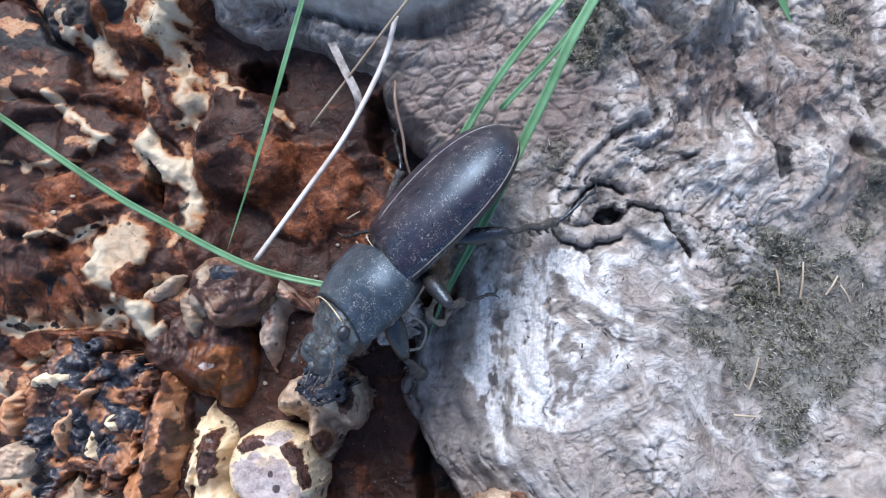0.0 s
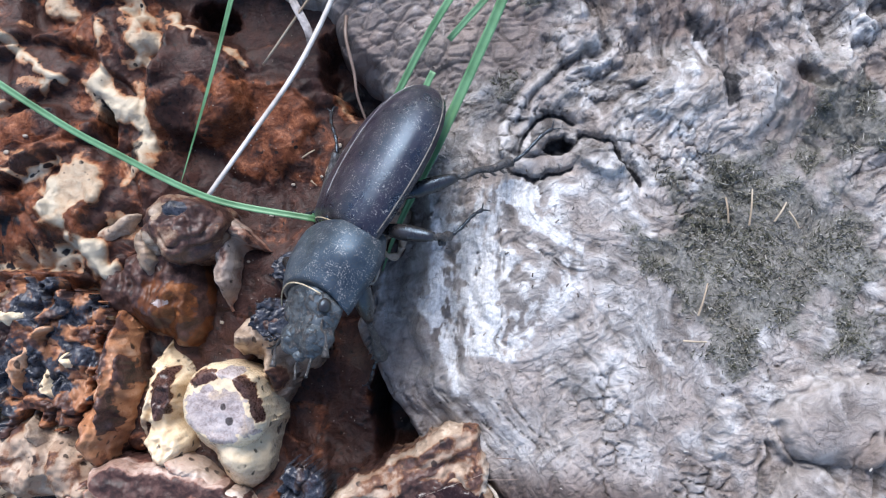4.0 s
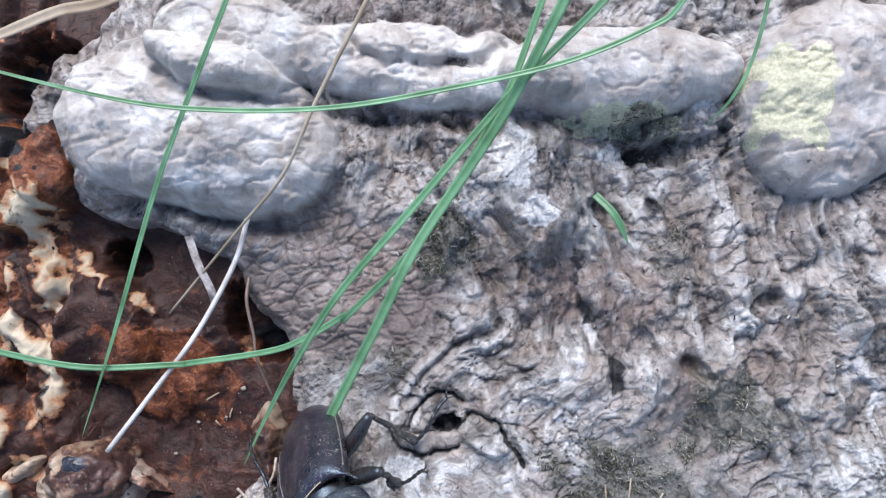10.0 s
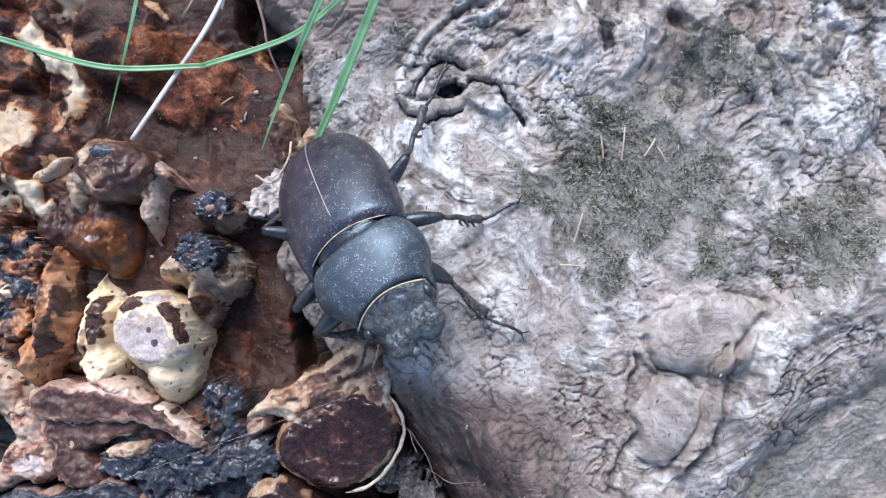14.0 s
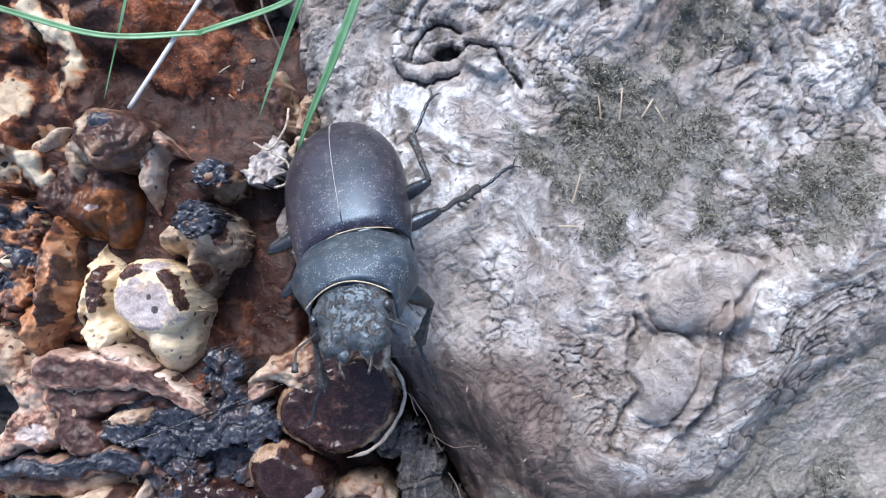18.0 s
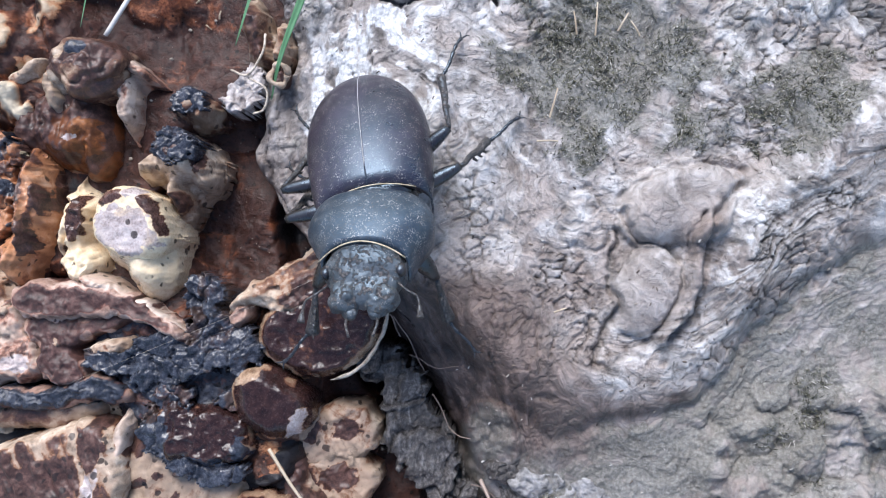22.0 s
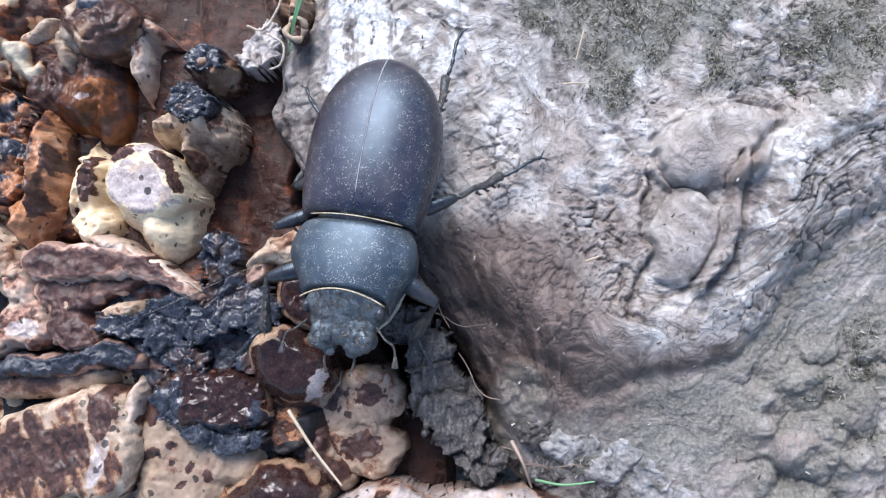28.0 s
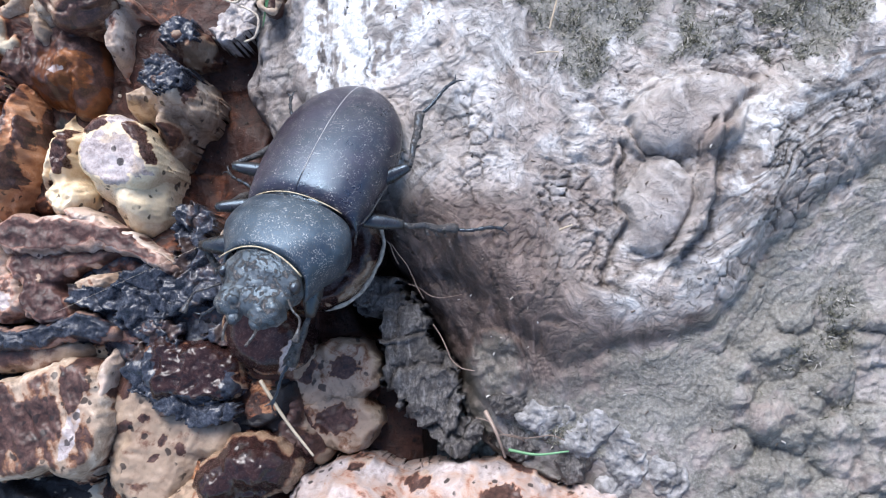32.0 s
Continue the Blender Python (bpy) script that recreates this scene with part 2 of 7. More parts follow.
def wood_paint():
    p = Paint("weathered_wood", 0.5)
    pale, moss, dark = p.split(p.attr("wear_shade", "Color"))[:3]
    warm, lichen, skin = p.split(p.attr("tone", "Color"))[:3]
    grain, flow = p.attr("grain"), p.attr("flow", "Vector")
    fine, flake, wide = p.noise(0.42, 6, 0.72), p.noise(2.0, 6, 0.62, 0.9), p.noise(7, 4, 0.6, 0.4)
    fibre = p.noise(0.9, 6, 0.66, 0.5, flow)
    web = p.calc("MULTIPLY", fissures(p, 1.3, 2.0, 0.07), p.step(p.noise(3.2, 4, 0.65), 0.5, 0.62))
    web = p.calc("MULTIPLY", web, p.calc("SUBTRACT", 1.0, p.calc("MULTIPLY", skin, 0.85)))
    split = p.calc("MULTIPLY", wrinkles(p, 2.4, 0.012, flow), p.step(p.noise(2.2, 4), 0.56, 0.64))
    split = p.calc("MULTIPLY", split, p.calc("SUBTRACT", 1.0, skin))
    rift = p.calc("MULTIPLY", p.attr("crack"), p.step(fine, 0.3, 0.5, 0.45, 1.0))
    cracks = p.calc("MAXIMUM", rift, p.calc("MAXIMUM", p.calc("MULTIPLY", web, 0.6), p.calc("MULTIPLY", split, 0.7)))
    v = p.calc("ADD", p.calc("MULTIPLY", grain, 0.46), p.calc("ADD", p.calc("MULTIPLY", fibre, 0.24), p.calc("ADD", p.calc("MULTIPLY", fine, 0.18), p.calc("MULTIPLY", flake, 0.46))))
    base = p.ramp(v, (0.42, (0.06, 0.052, 0.047)), (0.54, (0.185, 0.17, 0.158)), (0.68, (0.36, 0.34, 0.325)), (0.84, (0.61, 0.59, 0.575)))
    stain = p.ramp(flake, (0.3, (0.15, 0.11, 0.088)), (0.7, (0.5, 0.42, 0.37)))
    base = p.mix(p.calc("MULTIPLY", p.step(wide, 0.42, 0.62), 0.65), base, stain)
    base = p.mix(p.calc("MULTIPLY", skin, 0.85), base, p.ramp(p.calc("ADD", p.calc("MULTIPLY", flake, 0.5), p.calc("MULTIPLY", wide, 0.5)), (0.35, (0.17, 0.15, 0.137)), (0.6, (0.38, 0.355, 0.335))))
    base = p.mix(p.calc("MULTIPLY", p.attr("burl"), 0.92), base, p.ramp(p.calc("ADD", p.calc("MULTIPLY", p.noise(3.5, 5, 0.6, 0.4), 0.55), p.calc("MULTIPLY", wide, 0.45)), (0.36, (0.28, 0.24, 0.21)), (0.5, (0.46, 0.425, 0.395)), (0.64, (0.7, 0.685, 0.67))))
    base = p.mix(p.calc("MULTIPLY", warm, 0.88), base, p.ramp(p.calc("ADD", p.calc("MULTIPLY", fibre, 0.6), p.calc("MULTIPLY", fine, 0.4)), (0.34, (0.065, 0.043, 0.034)), (0.7, (0.32, 0.245, 0.215))))
    base = p.mix(p.step(p.calc("ADD", pale, p.calc("MULTIPLY", p.calc("SUBTRACT", flake, 0.5), 0.8)), 0.26, 0.8), base, p.ramp(p.calc("ADD", p.calc("MULTIPLY", fine, 0.5), p.calc("MULTIPLY", fibre, 0.5)), (0.34, (0.32, 0.31, 0.3)), (0.52, (0.66, 0.655, 0.65)), (0.66, (0.84, 0.835, 0.83))))
    base = p.mix(p.step(p.calc("ADD", lichen, p.calc("MULTIPLY", p.calc("SUBTRACT", flake, 0.5), 0.8)), 0.4, 0.6), base, p.ramp(fine, (0.3, (0.34, 0.33, 0.2)), (0.7, (0.66, 0.63, 0.48))))
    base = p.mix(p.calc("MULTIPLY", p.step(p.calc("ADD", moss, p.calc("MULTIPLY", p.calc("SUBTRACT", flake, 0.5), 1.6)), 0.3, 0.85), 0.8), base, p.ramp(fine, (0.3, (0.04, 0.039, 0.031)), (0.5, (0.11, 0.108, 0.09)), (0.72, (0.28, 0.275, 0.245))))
    # Brown slope: wet wood colour with the slope's shade painted in.
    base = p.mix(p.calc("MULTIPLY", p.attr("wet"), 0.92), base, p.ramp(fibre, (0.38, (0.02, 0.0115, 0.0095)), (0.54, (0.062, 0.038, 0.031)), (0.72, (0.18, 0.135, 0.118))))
    # Dark paint in cracks and hollows stands in for their shade.
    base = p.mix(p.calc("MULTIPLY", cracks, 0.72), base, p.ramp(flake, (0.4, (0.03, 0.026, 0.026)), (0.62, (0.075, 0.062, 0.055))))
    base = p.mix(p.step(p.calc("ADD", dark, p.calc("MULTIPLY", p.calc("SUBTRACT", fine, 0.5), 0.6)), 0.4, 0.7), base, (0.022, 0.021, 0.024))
    n = p.bump(p.calc("MULTIPLY", cracks, -1.0), 0.25, 0.9)
    n = p.bump(p.noise(0.3, 5, 0.68), 0.16, 0.7, n)
    n = p.bump(p.calc("MULTIPLY", fibre, p.calc("SUBTRACT", 1.0, p.calc("MULTIPLY", skin, 0.8))), 0.5, 0.8, n)
    n = p.bump(p.calc("MULTIPLY", flake, p.calc("SUBTRACT", 1.0, p.calc("MULTIPLY", skin, 0.8))), 0.7, 0.8, n)
    return p.done(base, p.step(fine, 0.3, 0.7, 0.34, 0.68), n)


def skin_paint(name, lo, hi, rust, brown=((0.02, 0.012, 0.010), (0.06, 0.03, 0.024), (0.14, 0.074, 0.058)), rough=0.4, dots=True, relief=0.12, dirt=0.55):
    """Old bracket fungus: pale flesh; brown, black and lilac skin where the mesh carries it, with ragged rusty borders."""
    p = Paint(name, rough)
    p.b.inputs["Specular IOR Level"].default_value = 0.35
    big, mid, fine = p.noise(4.2, 6, 0.62, 0.7), p.noise(1.3, 5, 0.62, 0.5), p.noise(0.32, 5, 0.68)
    v = p.calc("ADD", p.calc("MULTIPLY", mid, 0.6), p.calc("MULTIPLY", fine, 0.4))
    flesh = p.ramp(p.calc("ADD", p.calc("MULTIPLY", big, 0.6), p.calc("MULTIPLY", v, 0.4)), (0.38, tuple(q * (1 - dirt) for q in lo)), (0.5, lo), (0.62, hi))
    flesh = p.mix(p.step(mid, 0.48, 0.32, 0, dirt), flesh, tuple(q * f for q, f in zip(lo, (0.4, 0.3, 0.24))))
    ragged = p.calc("ADD", p.calc("MULTIPLY", p.calc("SUBTRACT", big, 0.5), 1.5), p.calc("MULTIPLY", p.calc("SUBTRACT", v, 0.5), 0.7))
    pale = p.calc("ADD", p.attr("lilac"), p.calc("MULTIPLY", ragged, 0.35))
    c = p.mix(p.step(pale, 0.42, 0.58), flesh, p.ramp(v, (0.34, (0.2, 0.155, 0.145)), (0.48, (0.38, 0.32, 0.305)), (0.62, (0.52, 0.46, 0.44))))
    s = p.calc("ADD", p.attr("brown"), ragged)
    c = p.mix(p.step(s, 0.06, 0.42, 0, 0.8), c, tuple(0.62 * a + 0.35 * b for a, b in zip(lo, rust)))
    c = p.mix(p.step(s, 0.32, 0.5, 0, 0.9), c, rust)
    c = p.mix(p.step(s, 0.43, 0.6), c, p.ramp(v, (0.36, brown[0]), (0.5, brown[1]), (0.66, brown[2])))
    k = p.step(p.calc("ADD", p.attr("black"), p.calc("MULTIPLY", ragged, 0.7)), 0.44, 0.58)
    # Bluish lift in the black ramp stands in for a reflection on it.
    c = p.mix(k, c, p.ramp(v, (0.36, (0.010, 0.011, 0.015)), (0.5, (0.03, 0.033, 0.044)), (0.66, (0.08, 0.086, 0.106))))
    if dots:
        d = p.calc("SUBTRACT", p.cells(1.9), p.calc("MULTIPLY", p.calc("SUBTRACT", p.noise(1.6, 2), 0.46), 0.9))
        spots = p.calc("MULTIPLY", p.step(d, 0.2, 0.13), p.step(p.noise(3.7, 2), 0.46, 0.52))
        c = p.mix(p.calc("MULTIPLY", spots, 0.85), c, (0.018, 0.012, 0.011))
    n = p.bump(fine, relief * 0.3, 0.6)
    n = p.bump(mid, relief, 0.6, n)
    return p.done(c, p.calc("SUBTRACT", p.step(fine, 0.3, 0.7, rough - 0.12, rough + 0.18), p.calc("MULTIPLY", k, 0.1)), n)


def stub_paint():
    """Dark crumbling wood with short pale fibres."""
    p = Paint("dark_rotten_wood", 0.6)
    v = p.stretch(1.0, 0.35, 1.0)
    fib, fine, wide = p.noise(0.8, 6, 0.7, 0.8, v), p.noise(0.35, 5, 0.7), p.noise(4, 4)
    c = p.ramp(p.calc("ADD", p.calc("MULTIPLY", fib, 0.6), p.calc("MULTIPLY", fine, 0.4)), (0.34, (0.016, 0.013, 0.012)), (0.48, (0.06, 0.053, 0.05)), (0.57, (0.16, 0.147, 0.138)), (0.7, (0.36, 0.34, 0.325)))
    c = p.mix(p.step(wide, 0.52, 0.66, 0, 0.45), c, (0.05, 0.043, 0.038))
    n = p.bump(fine, 0.25, 0.9)
    n = p.bump(fib, 0.35, 0.9, n)
    return p.done(c, 0.5, p.bump(p.noise(1.8, 5, 0.66, 0.6), 0.3, 0.8, n))


def crust_paint():
    p = Paint("brown_fungus_crust", 0.35)
    p.b.inputs["Specular IOR Level"].default_value = 0.3
    flesh, rust, black = p.split(p.attr("wear_shade", "Color"))[:3]
    fine, mid = p.noise(0.4, 6, 0.68), p.noise(1.8, 6, 0.62, 0.6)
    v = p.calc("ADD", p.calc("MULTIPLY", mid, 0.55), p.calc("MULTIPLY", fine, 0.45))
    skin = p.ramp(v, (0.34, (0.011, 0.006, 0.005)), (0.5, (0.042, 0.0175, 0.0125)), (0.64, (0.084, 0.035, 0.025)), (0.82, (0.16, 0.078, 0.058)))
    red = p.ramp(v, (0.34, (0.04, 0.012, 0.006)), (0.52, (0.16, 0.048, 0.018)), (0.72, (0.48, 0.2, 0.1)))
    c = p.mix(p.step(p.calc("ADD", rust, p.calc("MULTIPLY", p.calc("SUBTRACT", mid, 0.5), 1.1)), 0.3, 0.75), skin, red)
    f = p.calc("ADD", flesh, p.calc("MULTIPLY", p.calc("SUBTRACT", v, 0.5), 0.9))
    c = p.mix(p.step(f, 0.32, 0.44), c, p.ramp(f, (0.38, (0.2, 0.08, 0.04)), (0.48, (0.40, 0.20, 0.10)), (0.6, (0.44, 0.31, 0.2)), (0.9, (0.54, 0.46, 0.34))))
    c = p.mix(p.step(p.calc("ADD", black, p.calc("MULTIPLY", p.calc("SUBTRACT", mid, 0.5), 1.0)), 0.4, 0.6), c, (0.012, 0.011, 0.013))
    spots = p.calc("MULTIPLY", p.step(p.cells(1.5), 0.22, 0.16, 0, 1), p.step(p.noise(3.1, 2), 0.47, 0.55))
    c = p.mix(spots, c, (0.014, 0.010, 0.009))
    n = p.bump(p.noise(0.2, 5, 0.7), 0.1, 0.7)
    n = p.bump(mid, 0.7, 0.7, n)
    return p.done(c, p.step(fine, 0.3, 0.7, 0.24, 0.6), n)


def plain_paint(name, a, b, size=1.0, rough=0.5, relief=0.1, sharp=0.15):
    p = Paint(name, rough)
    v = p.noise(size, 6, 0.62, 0.2)
    n = p.bump(p.noise(size * 0.4, 5, 0.65), relief, 0.8)
    return p.done(p.ramp(v, (0.5 - sharp, a), (0.5 + sharp, b)), p.step(v, 0.3, 0.7, rough - 0.1, rough + 0.12), n)


def shell_paint(name, a, b, dust, rough, soil=0.0):
    """Beetle cuticle: near black, finely pitted, with fine dust in drifts and caked soil."""
    p = Paint(name, rough)
    # Blue tint puts the sky's blue sheen into the cuticle.
    p.b.inputs["Specular IOR Level"].default_value, p.b.inputs["Specular Tint"].default_value = 0.72, (0.6, 0.8, 1.0, 1.0)
    wide, fine = p.noise(4, 4, 0.6), p.noise(0.14, 4, 0.7)
    drift = p.noise(2.4, 5, 0.72, 0.5)
    c = p.ramp(p.calc("ADD", p.calc("MULTIPLY", wide, 0.6), p.calc("MULTIPLY", p.noise(0.8, 5, 0.7, 0.6), 0.4)), (0.36, a), (0.5, b), (0.66, tuple(q * 1.9 for q in b)))
    speck = p.step(p.noise(0.15, 2, 0.6, 0.4), 0.68 - dust * 0.2, 0.74 - dust * 0.2)
    grains = p.calc("MULTIPLY", speck, p.step(drift, 0.52 - dust * 0.3, 0.66 - dust * 0.3))
    c = p.mix(p.step(drift, 0.48, 0.74, 0, dust * 0.28), c, (0.12, 0.11, 0.1))
    c = p.mix(p.calc("MULTIPLY", grains, 0.7), c, p.ramp(p.noise(0.9, 3), (0.42, (0.06, 0.052, 0.046)), (0.6, (0.42, 0.4, 0.37))))
    cake = p.step(p.noise(0.75, 6, 0.7, 0.5), 0.66 - soil * 0.3, 0.74 - soil * 0.3) if soil else None
    n = p.bump(fine, 0.05, 0.5)
    n = p.bump(p.noise(0.7, 4, 0.65), 0.06, 0.45, n)
    r = p.calc("ADD", p.step(wide, 0.3, 0.7, rough - 0.05, rough + 0.08), p.calc("MULTIPLY", grains, 0.3))
    if soil:
        c = p.mix(p.calc("MULTIPLY", cake, 0.85), c, p.ramp(p.noise(0.25, 5, 0.72), (0.34, (0.03, 0.022, 0.018)), (0.52, (0.13, 0.105, 0.09)), (0.68, (0.34, 0.30, 0.27))))
        n = p.bump(p.calc("MULTIPLY", cake, p.noise(0.3, 5, 0.7)), 0.4, 1.0, n)
        r = p.calc("ADD", r, p.calc("MULTIPLY", cake, 0.3))
    return p.done(c, r, n)


def moss_paint():
    p = Paint("moss_strands", 0.7)
    g = p.t.nodes.new("ShaderNodeNewGeometry")
    return p.done(p.ramp(g.outputs["Random Per Island"], (0.0, (0.015, 0.014, 0.010)), (0.35, (0.06, 0.06, 0.033)), (0.6, (0.13, 0.125, 0.08)), (0.85, (0.24, 0.225, 0.18)), (1.0, (0.5, 0.48, 0.44))))


def grass_paint(name, a, b):
    p = Paint(name, 0.42)
    c = p.ramp(p.noise(6, 4, 0.6), (0.35, a), (0.65, b))
    v = p.noise(0.35, 4, 0.6, vec=p.attr("across", "Vector"))
    return p.done(c, 0.42, p.bump(v, 0.05, 0.4))


WOOD, CRUST = wood_paint(), crust_paint()
SKIN = skin_paint("cream_bracket_fungus", (0.40, 0.30, 0.22), (0.68, 0.58, 0.46), (0.19, 0.08, 0.036))
SHELF_SKIN = skin_paint("pale_cream_shelf_fungus", (0.7, 0.55, 0.36), (0.86, 0.76, 0.57), (0.22, 0.085, 0.03), rough=0.28, relief=0.1, dirt=0.04)
ORANGE_SKIN = skin_paint("orange_cream_fungus", (0.42, 0.2, 0.10), (0.66, 0.46, 0.32), (0.2, 0.075, 0.035), dirt=0.35)
TAN_SKIN = skin_paint("tan_bracket_fungus", (0.31, 0.23, 0.165), (0.58, 0.49, 0.385), (0.13, 0.06, 0.035), dirt=0.3)
WHITE_SKIN = skin_paint("whitish_bracket_fungus", (0.44, 0.34, 0.27), (0.72, 0.62, 0.53), (0.3, 0.14, 0.09), dirt=0.4)
RUST_SKIN = skin_paint("orange_brown_fungus", (0.12, 0.042, 0.015), (0.40, 0.15, 0.045), (0.13, 0.042, 0.015), rough=0.45, dots=False)
RED_SKIN = skin_paint("red_brown_fungus", (0.34, 0.22, 0.17), (0.64, 0.52, 0.45), (0.13, 0.045, 0.03), ((0.02, 0.011, 0.010), (0.06, 0.029, 0.024), (0.13, 0.066, 0.054)), rough=0.44, dots=False, relief=0.25)
GLOSS_SKIN = skin_paint("glossy_dark_fungus", (0.3, 0.2, 0.13), (0.5, 0.4, 0.3), (0.12, 0.05, 0.03), ((0.012, 0.006, 0.006), (0.026, 0.012, 0.011), (0.05, 0.024, 0.02)), 0.17, False, 0.1)
WOOD_BITS = plain_paint("grey_wood_crumbs", (0.07, 0.066, 0.064), (0.36, 0.35, 0.345), 1.6, 0.6, 0.5, 0.16)
CHAR = skin_paint("black_rotten_fungus", (0.06, 0.04, 0.034), (0.12, 0.085, 0.07), (0.03, 0.02, 0.018), rough=0.33, dots=False, relief=0.12)
STUB = stub_paint()
PAPERY = plain_paint("whitish_papery_skin", (0.16, 0.13, 0.12), (0.62, 0.57, 0.54), 1.6, 0.6, 0.4, 0.16)
RIM = plain_paint("pale_fungus_margin", (0.26, 0.21, 0.155), (0.6, 0.52, 0.43), 0.9, 0.55, 0.3)
MOSS = moss_paint()


def chip_paint():
    p = Paint("wood_chips", 0.6)
    g = p.t.nodes.new("ShaderNodeNewGeometry")
    return p.done(p.ramp(g.outputs["Random Per Island"], (0.0, (0.03, 0.024, 0.02)), (0.45, (0.12, 0.09, 0.07)), (0.75, (0.28, 0.25, 0.22)), (1.0, (0.5, 0.47, 0.44))))


CHIPS = chip_paint()
GRASS = grass_paint("green_grass", (0.07, 0.17, 0.07), (0.16, 0.33, 0.17))
STRAW = grass_paint("dry_straw", (0.27, 0.2, 0.13), (0.47, 0.39, 0.29))
PALE_STRAW = grass_paint("pale_bleached_straw", (0.42, 0.38, 0.34), (0.78, 0.75, 0.71))
TWIG = grass_paint("dry_brown_stem", (0.12, 0.08, 0.06), (0.3, 0.22, 0.18))
SHELL = shell_paint("black_elytra_cuticle", (0.007, 0.010, 0.019), (0.018, 0.0125, 0.02), 0.5, 0.31)
EDGE = plain_paint("dull_brown_shell_edge", (0.05, 0.045, 0.042), (0.2, 0.18, 0.16), 0.8, 0.5, 0.04)
SHELL_P = shell_paint("dusty_black_cuticle", (0.011, 0.019, 0.031), (0.024, 0.034, 0.047), 0.6, 0.36)
DUSTY = shell_paint("soil_caked_cuticle", (0.024, 0.032, 0.038), (0.06, 0.068, 0.074), 0.5, 0.42, 0.5)
LEG = shell_paint("black_leg_cuticle", (0.008, 0.008, 0.010), (0.02, 0.017, 0.016), 0.08, 0.25)
TIBIA = shell_paint("dusty_leg_cuticle", (0.014, 0.012, 0.012), (0.05, 0.04, 0.033), 0.4, 0.45, 0.6)
SUTURE = plain_paint("pale_seam", (0.25, 0.25, 0.26), (0.45, 0.45, 0.46), 0.6, 0.5, 0.02)
GOLD = plain_paint("golden_hair_fringe", (0.26, 0.2, 0.11), (0.58, 0.5, 0.36), 0.4, 0.5, 0.05)
GRIT = plain_paint("pale_grit", (0.24, 0.2, 0.155), (0.5, 0.44, 0.37), 0.5, 0.6, 0.1)
SOIL = plain_paint("woodland_soil", (0.02, 0.014, 0.009), (0.09, 0.062, 0.04), 14.0, 0.85, 3.0)

# ---- ground ----
def ground():
    edge = [-150, -12, -1.2, -0.4, -0.15, 0, 0.15, 0.4, 1.2, 12, 150]
    verts = [(x, y, -0.082 + 0.004 * math.sin(37 * x + 11 * y) * (abs(x) < 2)) for y in edge for x in edge]
    n = len(edge)
    faces = [(j * n + i, j * n + i + 1, (j + 1) * n + i + 1, (j + 1) * n + i) for j in range(n - 1) for i in range(n - 1)]
    ob = link_mesh("ground", verts, faces, SOIL)
    tagged(ob, "dark brown woodland soil round the stump", "ground", kind="structure")


ground()


def spread(lo, a, b, hi, step):
    """Even lines from a to b, and a few wide ones beyond on both sides."""
    left = [lo + (a - lo) * (1 - (1 - k / 14) ** 0.6) for k in range(14)]
    right = [hi + (b - hi) * (1 - (1 - k / 14) ** 0.6) for k in range(14)][::-1]
    return np.array([*left, *np.arange(a, b, step), *right])


def dome(x, y, cx, cy, rx, ry, turn=0.0):
    c, s = math.cos(radians(turn)), math.sin(radians(turn))
    d = np.hypot(((x - cx) * c + (y - cy) * s) / rx, (-(x - cx) * s + (y - cy) * c) / ry)
    return np.clip(1 - d**2.4, 0, 1) ** 0.5


# ---- the stump's grey root buttress ----
EDGE_Y = [-70, -45, -41, -38, -34.6, -30, -24.8, -19.5, -11.4, -6, 2, 7, 15.6, 23.8, 28.8, 34.6, 37, 41, 47.4, 51, 53.5, 57, 63, 69, 78, 95]
EDGE_X = [40, 14, 9, 5.5, 3.8, 2.6, 0.7, -2.6, -6.5, -11, -16.5, -18.3, -17.8, -19.2, -20.4, -21.8, -22.8, -24.5, -31.4, -44, -54, -58.5, -60.5, -58, -50, -48]
VALLEY_X = [-20, 0.6, 6.3, 13.3, 21.6, 30.5, 35.8, 39.9, 51.8, 80]
VALLEY_Y = [-12, -15.9, -21.4, -25.3, -24.4, -21.4, -15, -10.1, -2.3, 8]


